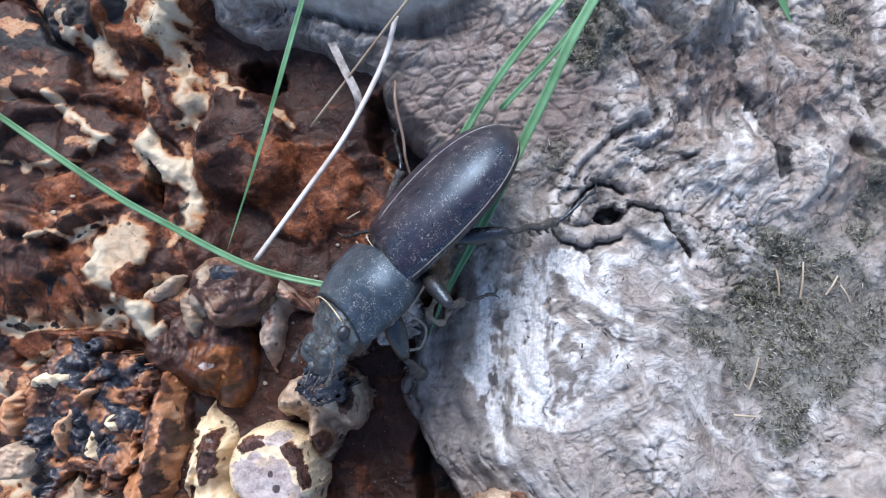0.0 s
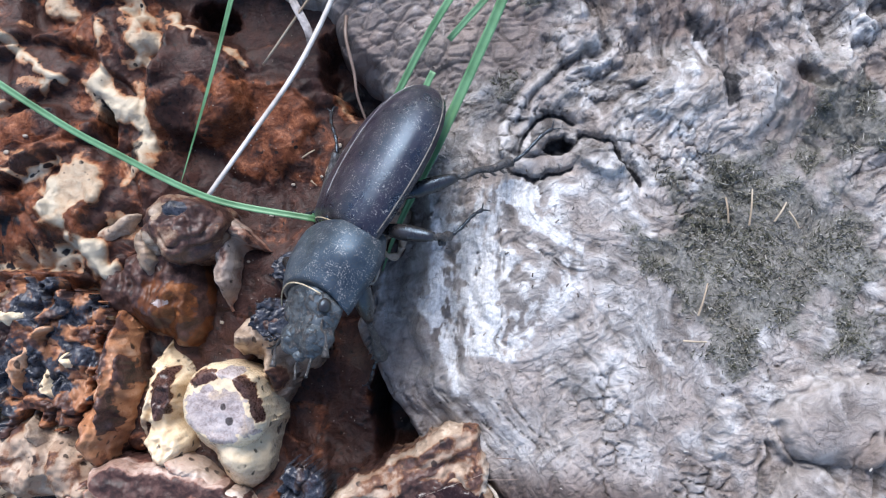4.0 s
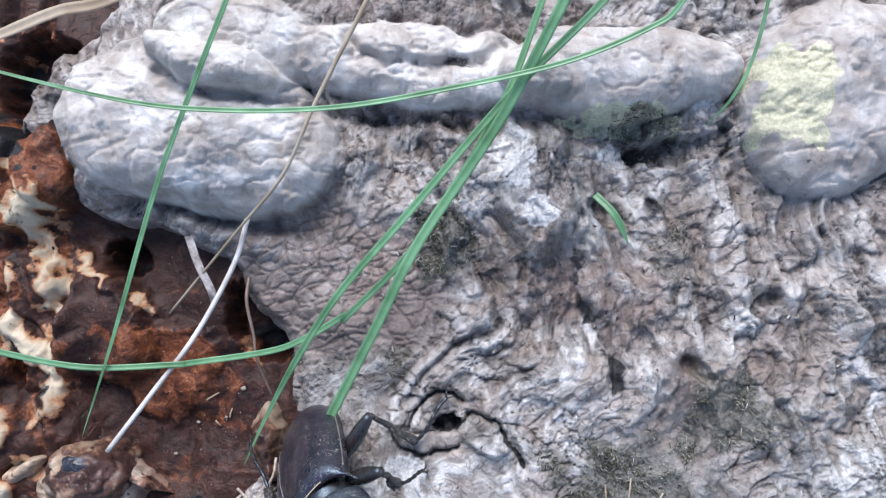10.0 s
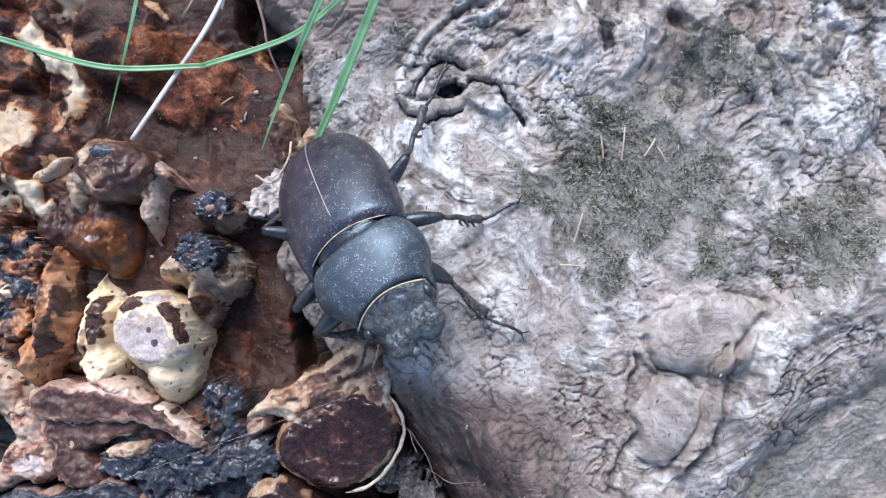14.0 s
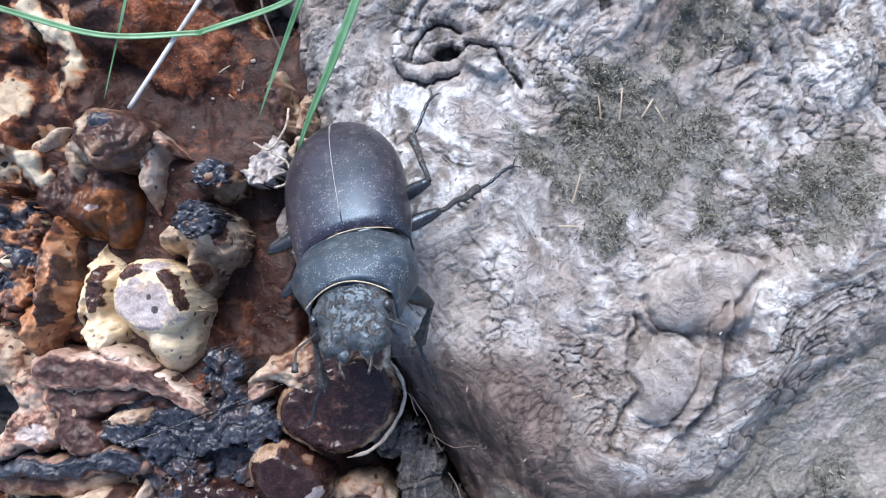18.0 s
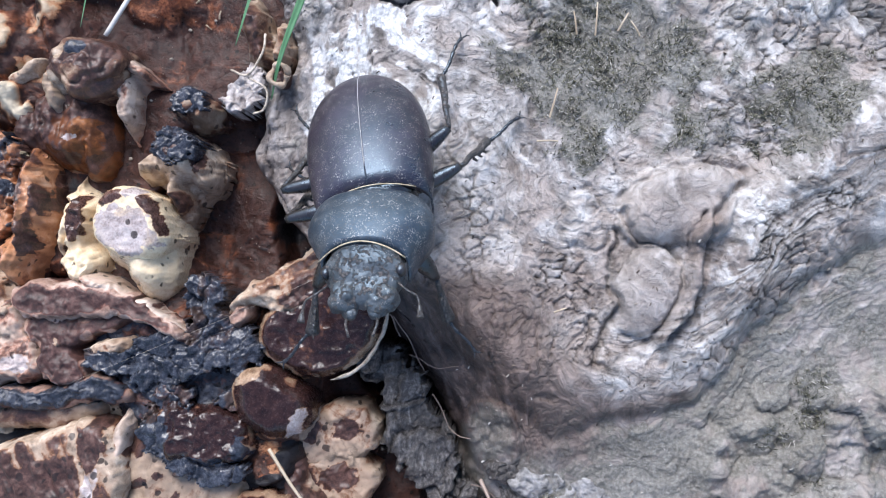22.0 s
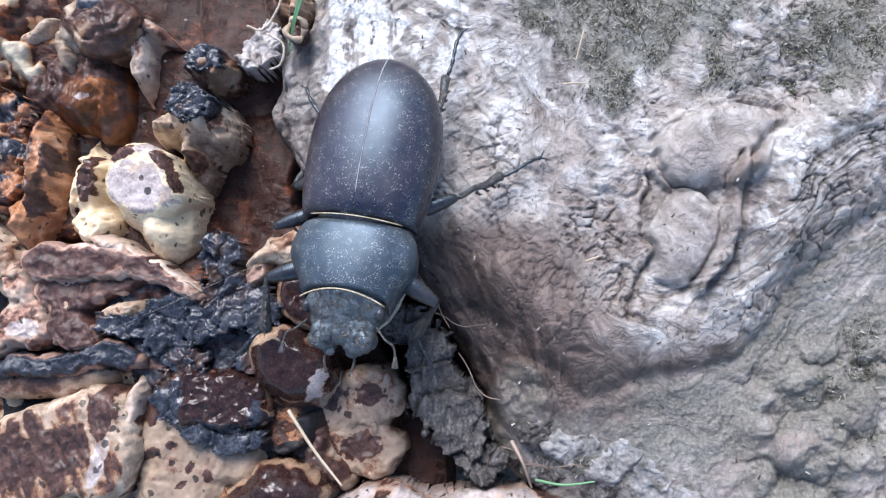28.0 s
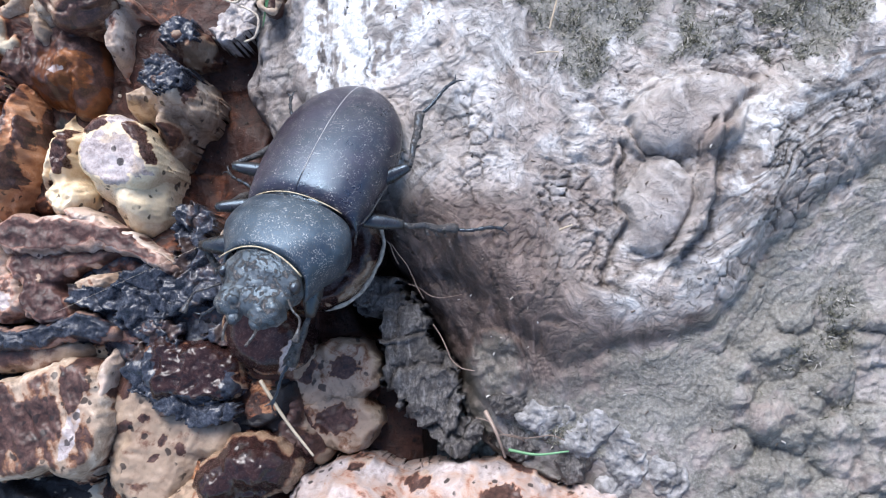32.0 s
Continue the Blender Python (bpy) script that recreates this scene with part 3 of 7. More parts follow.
def stump():
    xs, ys = spread(-72, -66, 56, 190, 0.22), spread(-170, -48, 86, 200, 0.22)
    x, y = np.meshgrid(xs, ys)
    wx, wy = x + 1.5 * fbm(x / 7, y / 7, 21, 3), y + 1.5 * fbm(x / 7, y / 7, 31, 3)
    d = wx - np.interp(wy, EDGE_Y, EDGE_X)
    below = np.interp(wx, VALLEY_X, VALLEY_Y) - wy
    crag = smooth(24, 44, y + 0.25 * x)
    # large form
    z = 1.6 * fbm(x / 22, y / 22, 41, 3) + crag * 2.2 * fbm(x / 9, y / 9, 44, 4)
    z = z - 3.5 * smooth(12, 0, d) ** 2
    lower = smooth(-4, 8.5, below)
    z = z - 2.6 * lower + 1.0 * np.exp(-(((below + 3.5) / 3.5) ** 2)) - 0.7 * np.exp(-(((below - 3.2) / 1.3) ** 2))
    ridge = stroke(wx, wy, [(70, 20), (51.7, 9.4), (43.8, 3.8), (38.4, -0.5), (35.7, -4), (33.5, -9)], 4.2)
    z = z + 3.0 * ridge
    # plates and folds beside the ridge
    lobe_a, lobe_b = dome(wx, wy, 28.6, 0.3, 7.6, 5.4, 20), dome(wx, wy, 24.6, -10.4, 4.6, 6.0, -25)
    lobes = np.clip(2.5 * np.maximum(lobe_a, lobe_b), 0, 1)
    roll = stroke(wx, wy, [(32.2, -2.0), (30.8, -5), (30.5, -9), (29.2, -12.6), (26.6, -16.4)], 0.95)
    z = z + 3.2 * lobe_a + 2.8 * lobe_b + 2.6 * roll
    fold = stroke(x, y, [(36.0, 2.6), (33.4, 0.2), (32.2, -2.2), (31.8, -5), (31.4, -8.4), (30.1, -13.1), (27.4, -17.1)], 0.45, 0.7)
    fold = np.maximum(fold, 0.8 * stroke(x, y, [(31.0, -1.2), (29.4, -3.6), (29.4, -7.7), (28.2, -11.7), (25.5, -15.8)], 0.3, 0.7))
    fold = np.maximum(fold, stroke(x, y, [(21.6, -1.1), (22.4, -3.2), (23.8, -4.6), (26.8, -5.2), (28.4, -7.0)], 0.3, 0.6))
    fold = np.maximum(fold, stroke(x, y, [(21.0, -3.4), (20.8, -6.5), (20.4, -9.6), (21.2, -13), (19, -17), (18.6, -20)], 0.4, 0.9))
    fold = np.maximum(fold, 0.5 * stroke(x, y, [(21.3, 0.6), (22.9, 2.4), (25.9, 4.2), (31.3, 5.4), (36.7, 4.6)], 0.35, 0.7))
    # the round knot
    kr = np.hypot((x - 17.1) * 1.22 + 1.1 * fbm(x / 2.4, y / 2.4, 51, 4), (y + 1.7) * 0.86 + 1.1 * fbm(x / 2.4, y / 2.4, 52, 4))
    knot = np.exp(-((kr / 3.3) ** 4))
    ring = np.exp(-(((kr - 3.5) / 0.3) ** 2)) * smooth(-0.35, 0.15, fbm(x / 2, y / 2, 54, 3))
    z = z + 0.55 * knot + 0.12 * knot * np.cos(kr * 4.2 + 3 * fbm(x / 1.5, y / 1.5, 53, 3)) - 0.55 * ring
    # the insect hole with its curled cracks, and the long splits
    crack = stroke(x, y, [(-7.9, 28.7), (-7.0, 31.1), (-4.6, 33.1), (-2.9, 33.0), (-1.9, 32.2)], 0.32, 0.5)
    crack = np.maximum(crack, stroke(x, y, [(-2.4, 29.6), (-0.2, 30.8), (3.1, 29.8), (4.9, 27.8), (6.5, 25.2)], 0.4, 1.0))
    crack = np.maximum(crack, stroke(x, y, [(-9.6, 27.6), (-8.7, 26.0), (-5.9, 25.4), (-3.1, 26.3), (-1.8, 27.2)], 0.4, 0.7))
    crack = np.maximum(crack, 0.8 * stroke(x, y, [(-8.4, 28.5), (-6.2, 28.2), (-4.2, 29.0)], 0.35, 0.4))
    hole = np.maximum(blob(x, y, -3.3, 29.6, 1.7, 1.0, 18, 0.35), 0.25 * blob(x, y, 5.7, 26.6, 0.55, 1.5, 25, 0.35))
    curl = blob(wx, wy, 1.4, 28.2, 3.2, 1.3, -18, 0.2)
    split = stroke(x, y, [(-0.6, 10), (0.7, 6.5), (4.1, 1.6), (6.8, -1.9), (8.6, -4.2)], 0.2, 0.9)
    split = np.maximum(split, stroke(x, y, [(-16.8, 20.8), (-15.1, 16.0), (-12.6, 11.6), (-9.9, 7.3), (-7.9, 6.1)], 0.55, 0.7))
    split = np.maximum(split, stroke(x, y, [(-14.9, 19), (-14.6, 14), (-15.4, 8), (-13.4, 2.5)], 0.35, 0.6))
    split = np.maximum(split, 0.7 * stroke(x, y, [(-1.5, 20), (-0.5, 15), (3, 9), (5, 6)], 0.2, 0.9))
    split = np.maximum(split, 0.7 * stroke(x, y, [(-6, 3), (-2.5, -3.5), (2, -9), (7.5, -14)], 0.2, 1.0))
    split = np.maximum(split, 0.8 * stroke(x, y, [(18.3, -10.3), (17.9, -14.4), (16.5, -17.1)], 0.35, 0.7))
    squig = stroke(x, y, [(10.5, 52), (11.6, 46.4), (12.9, 42.4), (15.4, 39.4), (16.4, 35.5)], 1.15, 1.0)
    pits = blob(x, y, 19, 40.5, 1.6, 2.6, 10) + blob(x, y, 25.5, 38.5, 2.6, 1.0, -35) + blob(x, y, 14, 56, 3, 1.5, -30) + blob(x, y, 33, 47, 2.5, 1.0, 40)
    # smooth rounded burls at the top
    bulge = dome(wx, wy, -37.5, 62.8, 18.5, 10.2, -9)
    upper = np.maximum(dome(wx, wy, -33, 73.5, 11, 6.8, -8), 0.75 * dome(wx, wy, -12, 72.0, 20, 5.0, -2))
    far = np.maximum(dome(wx, wy, 14, 73, 14, 6.0, 4), dome(wx, wy, 39, 72, 11, 12, -15))
    burl = np.clip(3 * np.maximum(np.maximum(bulge, upper), far), 0, 1)
    skin = blob(wx, wy, -19, 46, 14, 10.5, -15, 0.15) * (1 - burl)
    # grain that follows the valley below and the rim on the side
    warp = 7 * fbm(x / 15, y / 15, 61, 3) + 2.2 * fbm(x / 4.5, y / 4.5, 62, 4)
    rim = smooth(24, 8, d) * smooth(27, 19, y)
    near = smooth(-10, -3, below)
    along_, across_ = 0.64 * x - 0.77 * y, 0.77 * x + 0.64 * y
    phi = ((below * 0.9 + warp) * near + (across_ * 0.9 + 0.7 * warp) * (1 - near)) * (1 - rim) + (d * 0.9 + 0.22 * warp) * rim + 5 * lobe_a * fbm(x / 5, y / 5, 63, 3)
    phi = phi * (1 - crag) + crag * (wx + 0.25 * y + 0.5 * warp)
    swirl = smooth(14, 3, np.hypot(x - 0.5, y - 28.5))
    phi = phi + swirl * 0.7 * np.hypot(x - 0.5, (y - 28.5) * 1.3)
    calm = 1 - np.maximum(np.maximum(0.8 * burl, 0.7 * skin), 0.55 * lobes)
    grain = 0.62 * fbm(phi * 0.8, along_ * 0.14, 71, 4, 0.6) + 0.38 * fbm(x / 1.1, y / 1.1, 72, 3)
    ridged = 1 - np.abs(fbm(phi * 0.27, along_ * 0.11, 73, 4, 0.55)) * 2
    z = z + calm * (0.45 * grain * (0.6 + 0.6 * crag) + 0.6 * ridged * (0.5 + 1.1 * crag) * (1 - 0.65 * near) + crag * 2.0 * fbm(wx / 4.2, wy / 6.0, 88, 4))
    # long grooves with the grain, broken here and there
    groove = 1 - smooth(0.0, 0.075, np.abs(fbm(phi * 0.42, along_ * 0.05, 74, 4, 0.6)))
    groove = groove * smooth(-0.05, 0.3, fbm(x / 4, y / 4, 75, 4)) * (0.35 + 0.65 * np.maximum(rim, crag)) * (1 - 0.75 * lower) * (1 - 0.75 * swirl) * calm
    # cracked plates of old skin
    f1, f2, own = worley((wx + 0.5 * warp) / 2.1, (wy + 0.3 * warp) / 1.5, 81)
    g1, g2, _ = worley((x + 1.1 * fbm(x / 1.6, y / 1.6, 84, 4)) / 1.15, (y + 1.1 * fbm(x / 1.6, y / 1.6, 85, 4)) / 0.85, 82)
    plates = smooth(-0.3, 0.35, fbm(x / 12, y / 12, 83, 3) + 0.25 * crag + 0.05) * (1 - 0.7 * blob(x, y, 27, -7, 11, 14, 0, 0.2)) * (1 - 0.75 * lower) * (1 - 0.6 * rim) * calm
    gap = (1 - smooth(0.0, 0.16, f2 - f1 + 0.06 * fbm(x, y, 89, 3))) * plates * smooth(-0.35, 0.15, fbm(x / 3, y / 3, 87, 3)) * (1 - 0.5 * crag)
    small = (1 - smooth(0.0, 0.2, g2 - g1)) * (0.35 + 0.65 * plates) * (1 - 0.65 * lower) * calm * smooth(-0.25, 0.2, fbm(x / 2.2, y / 2.2, 92, 4)) * (1 - 0.25 * crag)
    h1, h2, _ = worley((wx + 0.35 * wy) / 2.7, (wy - 0.2 * wx) / 1.7, 93)
    hide = (1 - smooth(0.0, 0.2, h2 - h1)) * skin
    h3, h4, _ = worley((wx + 0.3 * wy) / 5.5, (wy - 0.2 * wx) / 2.6, 103)
    hide = np.maximum(hide, (1 - smooth(0.0, 0.13, h4 - h3)) * skin)
    z = z - 0.55 * gap + (0.55 + 0.2 * crag) * (own - 0.5) * plates - 0.16 * small - 0.5 * groove - 0.3 * hide
    lumps = smooth(29, 35, wx) * lower * smooth(-21.5, -27, wy - 0.2 * (wx - 40))
    l1, l2, lo = worley(wx / 5.2, wy / 4.4, 86)
    z = z + lumps * (2.7 * np.sqrt(np.clip(1 - l1 * l1 * 1.25, 0, 1)) * (0.55 + 0.9 * lo) - 1.3) + 1.4 * dome(wx, wy, 5.2, -29.6, 4.2, 5.4, 12) * (1 + 0.8 * fbm(x / 2, y / 2, 114, 3)) + 1.6 * lumps * fbm(x / 3, y / 3, 112, 4)
    grit_ = smooth(0.1, 0.5, fbm(x / 0.55, y / 0.55, 104, 3)) * lower
    z = z + 0.14 * grit_
    z = z - 0.9 * burl * crag * 2.2 * fbm(x / 9, y / 9, 44, 4)
    z = z + 6.4 * bulge + 5.6 * upper + 6.0 * far + burl * (0.5 * fbm(x / 3.5, y / 2.4, 115, 4) - 0.35 * smooth(0.12, 0.0, np.abs(fbm(x / 4.5, y / 3, 116, 4)))) - 2.5 * np.exp(-(((wy - 53.0 + 0.05 * (wx + 40)) / 1.6) ** 2)) * smooth(-18, -28, wx)
    seam = stroke(x, y, [(-40, 67.8), (-34, 66.2), (-25, 65.6), (-14, 66.0), (-4, 65.4)], 0.8, 1.0)
    arch = stroke(x, y, [(-19, 75), (-17, 72.6), (-10, 71.6), (-3, 72.4), (0, 75)], 0.8, 1.0)
    hollow = blob(x, y, 21.5, 64.5, 6.5, 1.8, 12, 0.4) + blob(x, y, 27.3, 66, 1.0, 2.6, 0, 0.3)
    stud = dome(wx, wy, 5.4, 58.5, 4.6, 8.6, 12)
    z = z - 1.6 * seam - 1.6 * arch - 2.6 * np.clip(hollow, 0, 1) + 2.6 * stud
    z = z - 1.5 * fold - 1.1 * crack - 2.6 * hole + 1.2 * curl - 0.5 * split - 1.3 * squig - 1.4 * np.clip(pits, 0, 1)
    # the flank falls away beside the fungus
    flank = np.where((y > -9) & (y < 18), 7.0, 2.2) + 0.8 * fbm(x / 3, y / 3, 91, 3)
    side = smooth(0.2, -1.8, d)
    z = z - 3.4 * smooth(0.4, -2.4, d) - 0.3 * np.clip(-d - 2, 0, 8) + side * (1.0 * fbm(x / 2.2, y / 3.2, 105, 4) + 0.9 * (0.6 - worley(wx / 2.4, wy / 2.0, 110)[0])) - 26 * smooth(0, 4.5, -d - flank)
    # and the whole buttress sinks into the soil further out
    out = np.maximum(np.maximum(smooth(70, 188, x), smooth(-62, -165, y)), smooth(100, 195, y))
    z = z * (1 - out) - 92 * out
    z = np.where(x < -70, -90, z)
    # its colours: pale weathered spots, moss, rot, warm stain, lichen, painted light and shade
    bleach = blob(x, y, -9.5, 15, 9, 12, -25, 0.3) * smooth(-0.35, 0.2, grain)
    pale = 0.95 * blob(x, y, -7.7, 23.9, 2.7, 1.6, 5, 0.4) + 0.95 * stroke(x, y, [(-14.0, 19.3), (-12.4, 12.3), (-11.0, 8.5), (-8.6, 4.9)], 1.1, 0.9) * smooth(-0.5, 0.1, grain) + 0.95 * stroke(x, y, [(-17.0, 20.1), (-16.0, 12.1), (-16.4, 8.2), (-14.8, 4.5), (-13.8, -1.1)], 0.8, 0.8) * smooth(-0.5, 0.1, grain)
    # Ridge term: light on the crest is painted in as paleness.
    pale = pale + 0.55 * ridge * smooth(-0.35, 0.3, grain) + 0.7 * blob(x, y, 2.2, 62, 2.4, 4.2, 10, 0.3) + 0.8 * blob(x, y, 5.8, 55.4, 2.2, 2.0, 0, 0.3)
    pale = pale + 0.9 * bleach + 0.8 * blob(x, y, 11.6, 28.1, 1.0, 1.4, 0, 0.3) + 0.5 * blob(x, y, 6, 37, 9, 8, 0, 0.4) * smooth(-0.1, 0.35, grain) + 0.36 * crag * smooth(0.0, 0.3, ridged - 0.55 + 0.5 * fbm(x / 6, y / 8, 109, 3))
    pale = pale + 0.4 * blob(x, y, 46, 30, 4, 9, -15, 0.3) + 0.35 * blob(x, y, 38.5, 10, 5, 4, 30, 0.3) + 0.6 * blob(x, y, 14, 63, 2, 1.6)
    moss = 0.95 * blob(x, y, 18.5, 17.5, 13.5, 12.5, 10, 0.55) + 0.9 * blob(x, y, 44, 12.5, 8, 6, 35, 0.55) + 1.1 * blob(x, y, -5.5, 51.0, 4.4, 5.2, 0, 0.35) + 0.6 * blob(x, y, -9.5, 36.5, 2.0, 2.4)
    moss = moss + 0.6 * blob(x, y, 30, 34, 6, 5, 20, 0.8) + 0.95 * blob(x, y, 41.5, -27.8, 4.4, 2.0, 14, 0.4) + 0.8 * blob(x, y, 46, -25, 2.2, 3.6, -20, 0.4) + 0.6 * lumps * smooth(0.5, 0.95, l1) + 0.6 * blob(x, y, 22, 52, 3, 4) + 0.7 * blob(x, y, 18, 66, 5, 3) + 0.6 * blob(x, y, 12, -37, 7, 1.6, -15, 0.4) + 0.55 * blob(x, y, 46, -22, 3, 2, 0, 0.5) + 0.5 * blob(x, y, 32, 9, 5, 3, 20, 0.6)
    tufts = np.clip(moss, 0, 1)
    # Side term: a few moss spots, with the flank's shade painted in as moss colour.
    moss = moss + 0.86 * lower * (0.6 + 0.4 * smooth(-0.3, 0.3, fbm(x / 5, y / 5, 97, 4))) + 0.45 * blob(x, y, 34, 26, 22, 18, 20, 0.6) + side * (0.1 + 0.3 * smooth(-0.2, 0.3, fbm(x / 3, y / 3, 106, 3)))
    moss = moss + 0.5 * stroke(wx, wy, [(8, -26), (20, -28), (31, -24.5), (37, -17), (42, -13), (54, -6)], 2.4) * smooth(-0.3, 0.4, fbm(x / 2, y / 2, 95, 3))
    # Dark paint: shade in holes, cracks, folds and hollows, besides the dark strip.
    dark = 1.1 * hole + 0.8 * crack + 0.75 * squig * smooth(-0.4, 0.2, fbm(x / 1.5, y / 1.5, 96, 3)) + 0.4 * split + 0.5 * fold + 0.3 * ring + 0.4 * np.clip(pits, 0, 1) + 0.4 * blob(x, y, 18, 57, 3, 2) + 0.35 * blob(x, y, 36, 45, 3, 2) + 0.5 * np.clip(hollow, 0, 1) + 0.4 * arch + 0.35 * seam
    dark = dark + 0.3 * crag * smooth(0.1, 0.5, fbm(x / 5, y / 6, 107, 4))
    band = stroke(wx, wy, [(1, -23), (7, -26), (14, -27.2), (22, -26), (29, -23)], 1.5) * smooth(-0.35, 0.2, fbm(x / 3, y / 3, 113, 3))
    # Brown lower slope; its shade is painted into this mask as well.
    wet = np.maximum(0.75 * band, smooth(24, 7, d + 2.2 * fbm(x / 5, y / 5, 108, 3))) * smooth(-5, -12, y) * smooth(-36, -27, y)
    wet = wet * (1 - 0.6 * blob(wx, wy, 5.2, -29.6, 3.8, 4.6, 12, 0.5))
    warm = 0.8 * skin + 1.0 * wet + 0.4 * lobe_a + 0.3 * lobe_b + 0.4 * roll + 0.5 * blob(x, y, 14, 47, 8, 5, 0, 0.3) + 0.6 * stroke(wx, wy, [(4, -22.5), (9, -25), (20, -25.6), (28, -24)], 1.6)
    warm = warm + 0.25 * side + 0.5 * blob(x, y, 0, 68, 9, 3) + 0.7 * blob(x, y, 8.5, 46, 6, 4, 10, 0.4) + 0.6 * blob(x, y, 24, 37, 4, 3, -30, 0.4)
    warm = warm + 0.5 * crag * smooth(-0.1, 0.4, fbm(x / 7, y / 7, 99, 3)) + 0.3 * lower + 0.3 * smooth(22, 2, y) * smooth(-0.2, 0.3, fbm(x / 8, y / 8, 94, 3))
    lichen = 0.75 * blob(x, y, 15, 67.0, 8, 2.0, 5, 0.4) + 0.95 * blob(x, y, 33.5, 71, 5.0, 7.0, 10, 0.5)
    warm = warm * (1 - 0.75 * burl) + 0.25 * np.clip(3 * far, 0, 1)
    tone = np.stack([np.clip(warm, 0, 1), np.clip(lichen, 0, 1), np.maximum(np.maximum(0.75 * skin, 0.55 * lobes), np.maximum(np.maximum(burl, 0.5 * lower), 0.3 * rim))], -1)
    wear_shade = np.stack([np.clip(pale, 0, 1), np.clip(moss, 0, 1), np.clip(dark, 0, 1)], -1)
    ob = sheet("stump_root", xs, ys, z, WOOD, [("wear_shade", wear_shade), ("tone", tone), ("flow", np.stack([phi, 0.24 * along_ + 0.1 * warp, 0 * phi], -1)), ("crack", np.clip(np.maximum(np.maximum(0.95 * gap, 0.6 * small), np.maximum(0.9 * groove, 0.45 * hide)), 0, 1)), ("wet", wet), ("burl", burl), ("grain", np.clip(0.42 + 0.75 * grain - 0.35 * gap + 0.3 * (ridged - 0.4) + 0.25 * fbm(x / 6, y / 6, 98, 3), 0, 1))])
    tagged(ob, "weathered grey root of an old tree stump, cracked and bleached", "tree stump", kind="structure")
    return xs, ys, z, tufts


SX, SY, SZ, SMOSS = stump()


def height_on(xs, ys, z, x, y):
    return float(z[min(np.searchsorted(ys, y), len(ys) - 1), min(np.searchsorted(xs, x), len(xs) - 1)])


# ---- the brown fungus crust beside it ----
def crust():
    xs, ys = spread(-190, -86, -6, -4, 0.24), spread(-170, -56, 76, 200, 0.24)
    x, y = np.meshgrid(xs, ys)
    wx, wy = x + 2.2 * fbm(x / 8, y / 8, 121, 4), y + 2.2 * fbm(x / 8, y / 8, 131, 4)
    left = smooth(-46, -54, wx + 0.12 * (wy - 20))
    upper = smooth(30, 42, wy - 0.3 * (wx + 40)) * (1 - left)
    # overlapping plates, each at a level of its own
    f1, f2, own = worley((x + 0.3 * y + 5 * fbm(x / 11, y / 11, 122, 3)) / 15, (y + 4 * fbm(x / 9, y / 9, 123, 3)) / 9, 141)
    rim_on = np.exp(-(((f2 - f1) / 0.13) ** 2))
    dome = np.sqrt(np.clip(1 - (0.9 * f1) ** 2, 0, 1))
    z = -9.5 + 4.2 * left + 2.5 * upper + 1.6 * fbm(x / 12, y / 12, 151, 3) + 0.35 * fbm(x / 2.5, y / 2.5, 152, 4)
    z = z + left * (2.8 * own * (1 - 0.8 * rim_on) + 2.0 * dome - 2.4) + (1 - left) * 0.8 * (dome + own - 1)
    h1, *_ = worley(wx / 5.5, wy / 4.2, 142)
    z = z + left * 0.7 * (np.sqrt(np.clip(1 - h1 * h1, 0, 1)) - 0.6)
    z = z - 4.2 * left * smooth(17, 9, wy)
    plate = blob(wx, wy, -48.5, 36.5, 6.5, 7.5, -20, 0.12)
    ledge = blob(wx, wy, -40, 33, 7.5, 6.5, 20, 0.15)
    z = z + 3.6 * plate + 1.6 * ledge
    ridges = stroke(x, y, [(-73.1, 52.6), (-66.8, 47.4), (-62.1, 43.3), (-60.6, 36.9), (-57.7, 33.5), (-54.5, 33.0)], 2.3, 2.2)
    ridges = np.maximum(ridges, stroke(x, y, [(-58.1, 54.2), (-58.4, 49.6), (-55.9, 46.4), (-54.7, 40.0), (-53.6, 35.1), (-53.4, 30.3), (-54.9, 24.0)], 1.8, 1.8))
    spike = stroke(x, y, [(-52.6, 47.0), (-51.6, 44.4), (-49.4, 44.3), (-45.7, 41.8), (-42.0, 39.5)], 0.9, 1.2)
    slash = stroke(x, y, [(-73, 41.2), (-69.3, 39.6), (-65.5, 36.6)], 1.0, 1.4)
    rims = stroke(x, y, [(-76, 21.5), (-70.6, 24.3), (-66.7, 27.2), (-63.3, 28.8)], 0.4, 1.2)
    rims = np.maximum(rims, stroke(x, y, [(-66.3, 24.5), (-60.9, 17.4), (-57.1, 13), (-56, 8)], 1.1, 1.6))
    rims = np.maximum(rims, stroke(x, y, [(-76, 13.7), (-68.6, 11.6), (-62.6, 14), (-57, 12.3)], 1.0, 1.8))
    shelf_a = blob(wx, wy, -71, 38.6, 9, 5.6, 15, 0.2)
    shelf_b = blob(wx, wy, -70.5, 27.8, 10, 3.5, 8, 0.25)
    shelf_c = blob(wx, wy, -71.5, 18.4, 9.5, 5.4, -8, 0.2)
    shelf_d = blob(x + 0.4 * (wx - x), y, -69, 10.9, 10, 1.9, 6, 0.3)
    wedge = np.maximum(blob(wx, wy, -61.6, 22.2, 3.6, 5.2, -22, 0.2), stroke(x, y, [(-61, 19), (-58.8, 14.4), (-57.2, 10.9)], 1.3, 1.2))
    pleat = fbm(x / 0.9 + 0.2 * y, y / 4.5, 171, 4)
